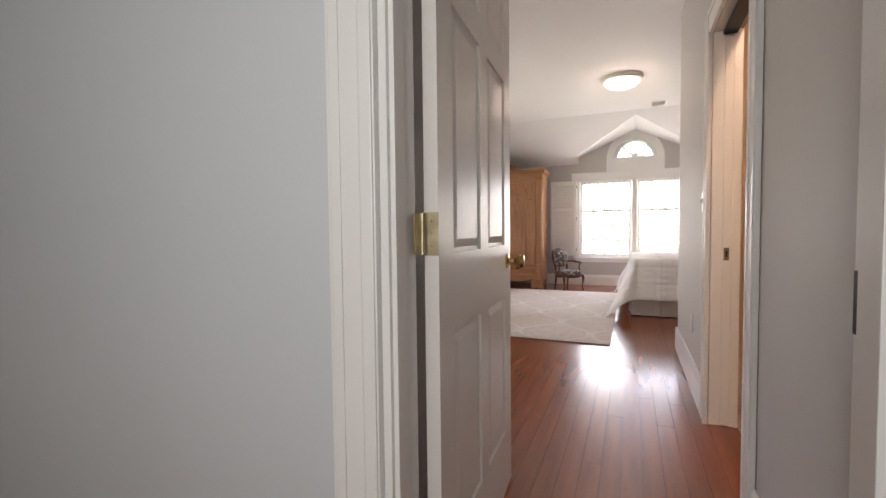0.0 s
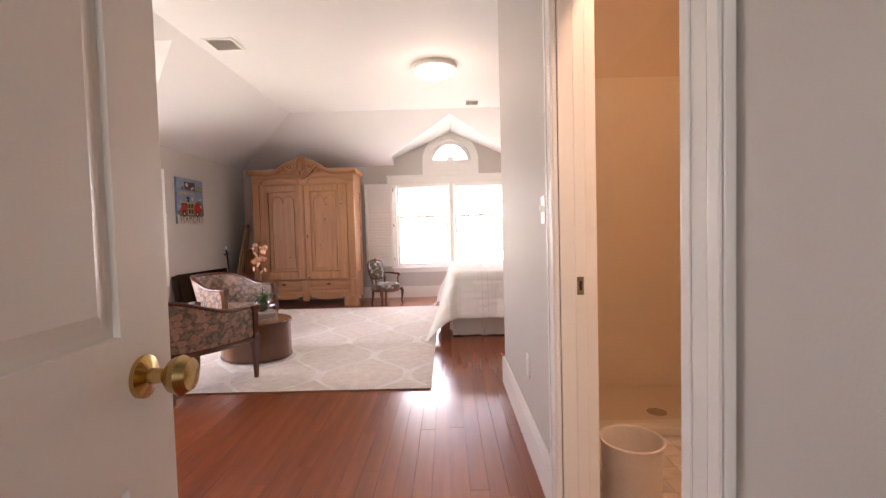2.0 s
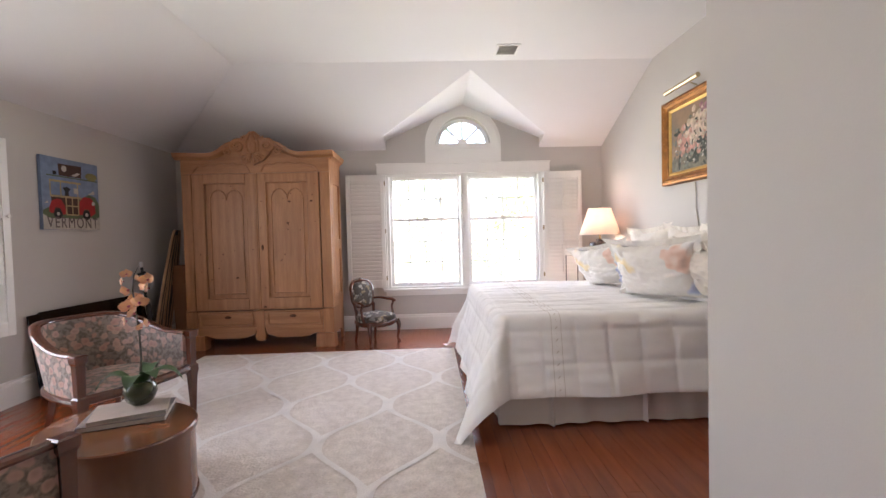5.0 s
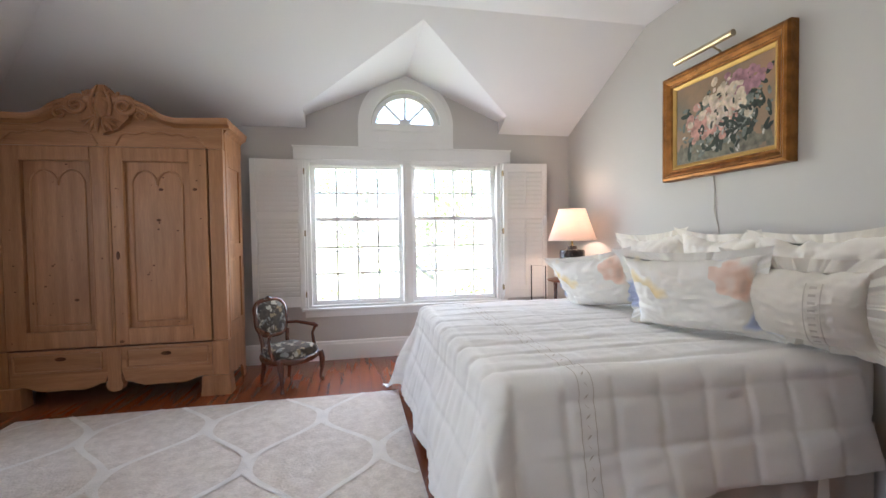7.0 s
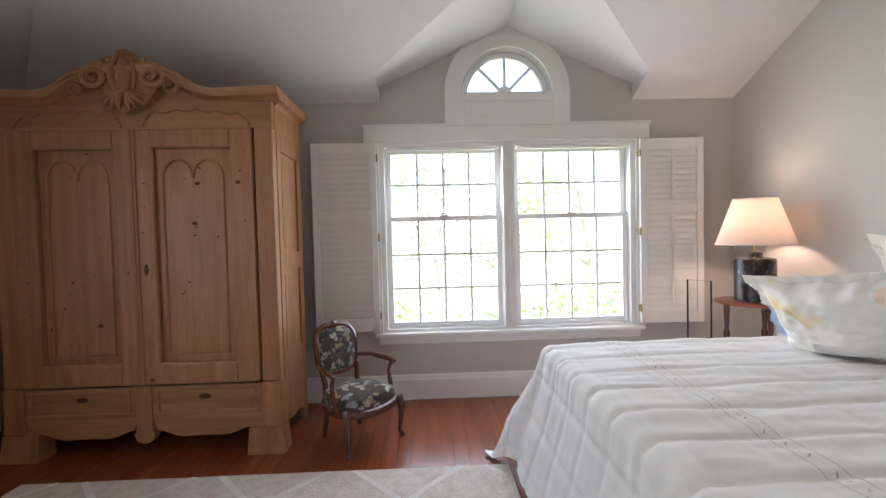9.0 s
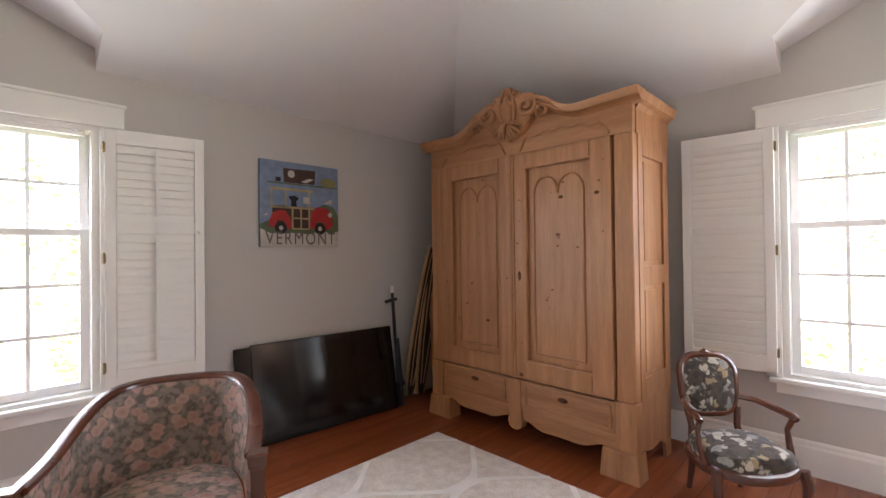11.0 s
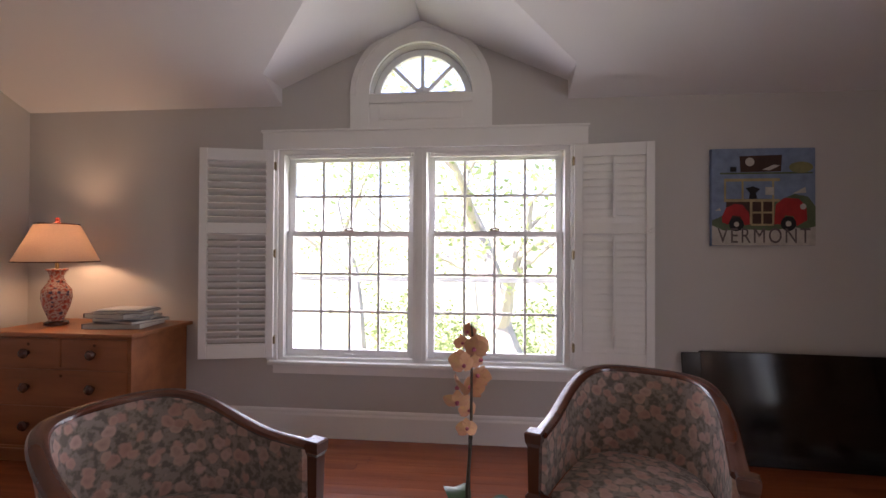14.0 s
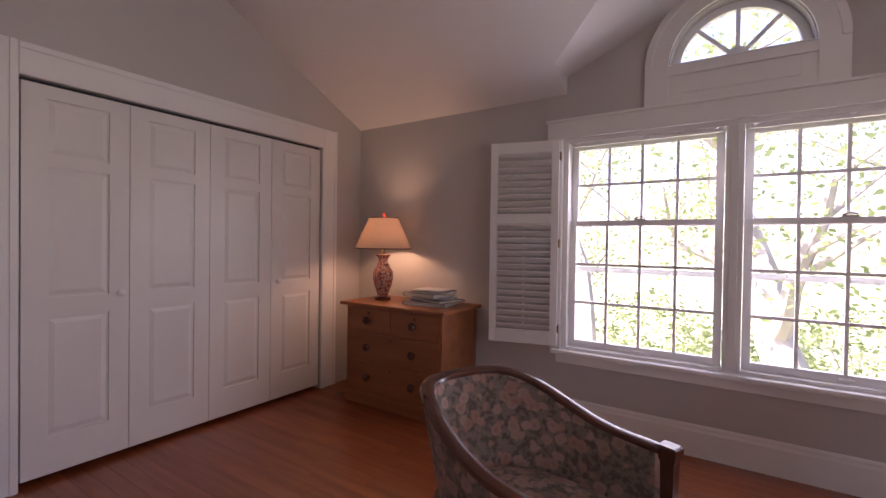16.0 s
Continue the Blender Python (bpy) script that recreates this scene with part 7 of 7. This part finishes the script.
LEAVES = [leafy("tree_leaves_%s" % n_, c_, 0.6, var=0.35, scale=1.5, fine=8, bump=0, color2=d_, fine_var=0.2) for n_, c_, d_ in
          (("light", (0.24, 0.32, 0.12), (0.30, 0.36, 0.17)), ("deep", (0.19, 0.26, 0.10), (0.25, 0.31, 0.14)))]


def tree(x, y, h, spread, seed, leaves, lean=0.0, low=0.35, thick=0.026):
    t = thing("tree", "leafy broad-leaved tree on the lawn", "tree", Matrix.Translation((x, y, GZ)), "trees round the house")
    r = random.Random(seed)
    bm = B()
    tips = []

    def limb(p, d, length, rad, depth):
        pts, rads = [p.copy()], [rad]
        for i in range(5):
            d = (d + Vector((r.uniform(-0.22, 0.22), r.uniform(-0.22, 0.22), r.uniform(-0.08, 0.16)))).normalized()
            p = p + d * length / 5
            pts.append(p.copy())
            rads.append(rad * (1 - 0.13 * (i + 1)))
            if depth and i >= 1:
                side = Vector((r.uniform(-1, 1), r.uniform(-1, 1), r.uniform(0.0, 0.7))).normalized()
                limb(p.copy(), (d * 0.5 + side).normalized(), length * r.uniform(0.45, 0.7), rads[-1] * 0.6, depth - 1)
            if depth <= 1:
                tips.append(p.copy())
        sweep(bm, pts, rads, 7)

    limb(Vector((0, 0, 0)), Vector((lean, 0, 1)).normalized(), h * 0.62, thick * h, 2)
    part("trunk", bm, BARK, t, smooth=True)
    bm = B()
    verts, faces = [], []
    for c in tips:
        if c.z < h * low * 0.6:
            continue
        for _ in range(34):
            o = Vector((r.gauss(0, 1), r.gauss(0, 1), r.gauss(0, 0.8))) * spread
            p = c + o
            u = Vector((r.uniform(-1, 1), r.uniform(-1, 1), r.uniform(-0.6, 0.6))).normalized()
            v = u.cross(Vector((r.uniform(-1, 1), r.uniform(-1, 1), r.uniform(-1, 1)))).normalized()
            s = r.uniform(0.05, 0.10)
            k = len(verts)
            verts += [p - u * s, p + v * s * 0.55, p + u * s * 1.1, p - v * s * 0.55]
            faces.append((k, k + 1, k + 2, k + 3))
    bm.free()
    me = bpy.data.meshes.new("crown")
    me.from_pydata([tuple(v) for v in verts], [], faces)
    me.materials.append(leaves)
    cr = new("crown", me)
    cr.parent = t
    return t


tree(-8.0, -2.3, 11, 0.8, 4, LEAVES[0], 0.10, 0.5, 0.045)
tree(-12, -7.5, 11, 0.7, 7, LEAVES[0])
tree(-17, 2.5, 12, 0.8, 12, LEAVES[1])
tree(-20, -4, 12, 0.8, 13, LEAVES[0])
tree(0.0, 12.5, 10, 0.8, 21, LEAVES[0])
tree(7.0, 14, 10, 0.8, 25, LEAVES[0])
tree(3.6, 16, 12, 0.8, 29, LEAVES[1])
tree(11, 17, 12, 0.8, 31, LEAVES[0])
tree(-5, 15, 12, 0.8, 37, LEAVES[0])


def shrub(x, y, h, seed):
    r = random.Random(seed)
    s = thing("shrub", "rounded leafy shrub on the lawn", "shrub", Matrix.Translation((x, y, GZ)), "shrubs on the lawn")
    verts, faces = [], []
    for _ in range(1600):
        d = Vector((r.gauss(0, 1), r.gauss(0, 1), r.gauss(0, 1))).normalized() * h * 0.6 * r.uniform(0.55, 1.05) * (1 + 0.25 * noise.noise((x, y, r.random())))
        p = Vector((d.x * 1.3, d.y * 1.3, max(0.02, d.z + h * 0.5)))
        u = Vector((r.uniform(-1, 1), r.uniform(-1, 1), r.uniform(-0.6, 0.6))).normalized()
        v = u.cross(Vector((r.uniform(-1, 1), r.uniform(-1, 1), r.uniform(-1, 1)))).normalized()
        q = r.uniform(0.06, 0.12)
        k = len(verts)
        verts += [p - u * q, p + v * q * 0.55, p + u * q * 1.1, p - v * q * 0.55]
        faces.append((k, k + 1, k + 2, k + 3))
    me = bpy.data.meshes.new("foliage")
    me.from_pydata([tuple(v) for v in verts], [], faces)
    me.materials.append(LEAVES[seed % 2])
    f = new("foliage", me)
    f.parent = s
    bm = B()
    for k in range(4):
        a = 1.6 * k
        sweep(bm, [(0, 0, 0), (0.25 * math.cos(a) * h, 0.25 * math.sin(a) * h, 0.6 * h)], [0.03, 0.012], 6)
    part("stems", bm, BARK, s)


for i, (x, y, h) in enumerate(((-8.5, 0.8, 2.6), (-11, -3.5, 2.2), (-14, -6, 2.8), (2.2, 8, 2.6), (4.8, 9, 2.4), (7.5, 10, 2.8), (-1.5, 11, 2.8), (-15, -0.5, 2.6))):
    shrub(x, y, h, 50 + i)

# ---- floor boards ----
rng = random.Random(5)
WB = 0.083
floor_ob = bpy.data.objects["floor"]
plank_mesh = {}
rest = B()
count = 0
x = 0.001
while x < XE - 0.01:
    w = min(WB, XE - x)
    y = -rng.uniform(0.0, 1.6)
    edges = [0.0, y]
    while y > -8.0:
        y -= rng.choice((1.2, 1.5, 1.8, 2.1))
        edges.append(y)
    for a, b in zip(edges, edges[1:]):
        b = max(b, -4.44 if x > XB - 0.02 else -8.0)
        n = round((a - b), 3)
        if n < 0.05:
            continue
        near = count < 290 and 0.25 < x < 4.0 and b > -7.9
        if near:
            if n not in plank_mesh:
                pm = B()
                box(pm, 0.0007, w - 0.0007, 0.0008 - n, -0.0008, -0.012, 0.0)
                plank_mesh[n] = mesh_of("plank", pm, FLOOR)
            ob = shared_part("plank", plank_mesh[n], floor_ob, Matrix.Translation((x, a, 0)))
            count += 1
        else:
            box(rest, x + 0.0007, x + w - 0.0007, b + 0.0008, a - 0.0008, -0.012, 0.0)
    x += WB
box(rest, FOY_W, XE, FOY_S, -8.0, -0.012, 0.0)
tagged(part("planks", rest, FLOOR, floor_ob), kind="stuff")
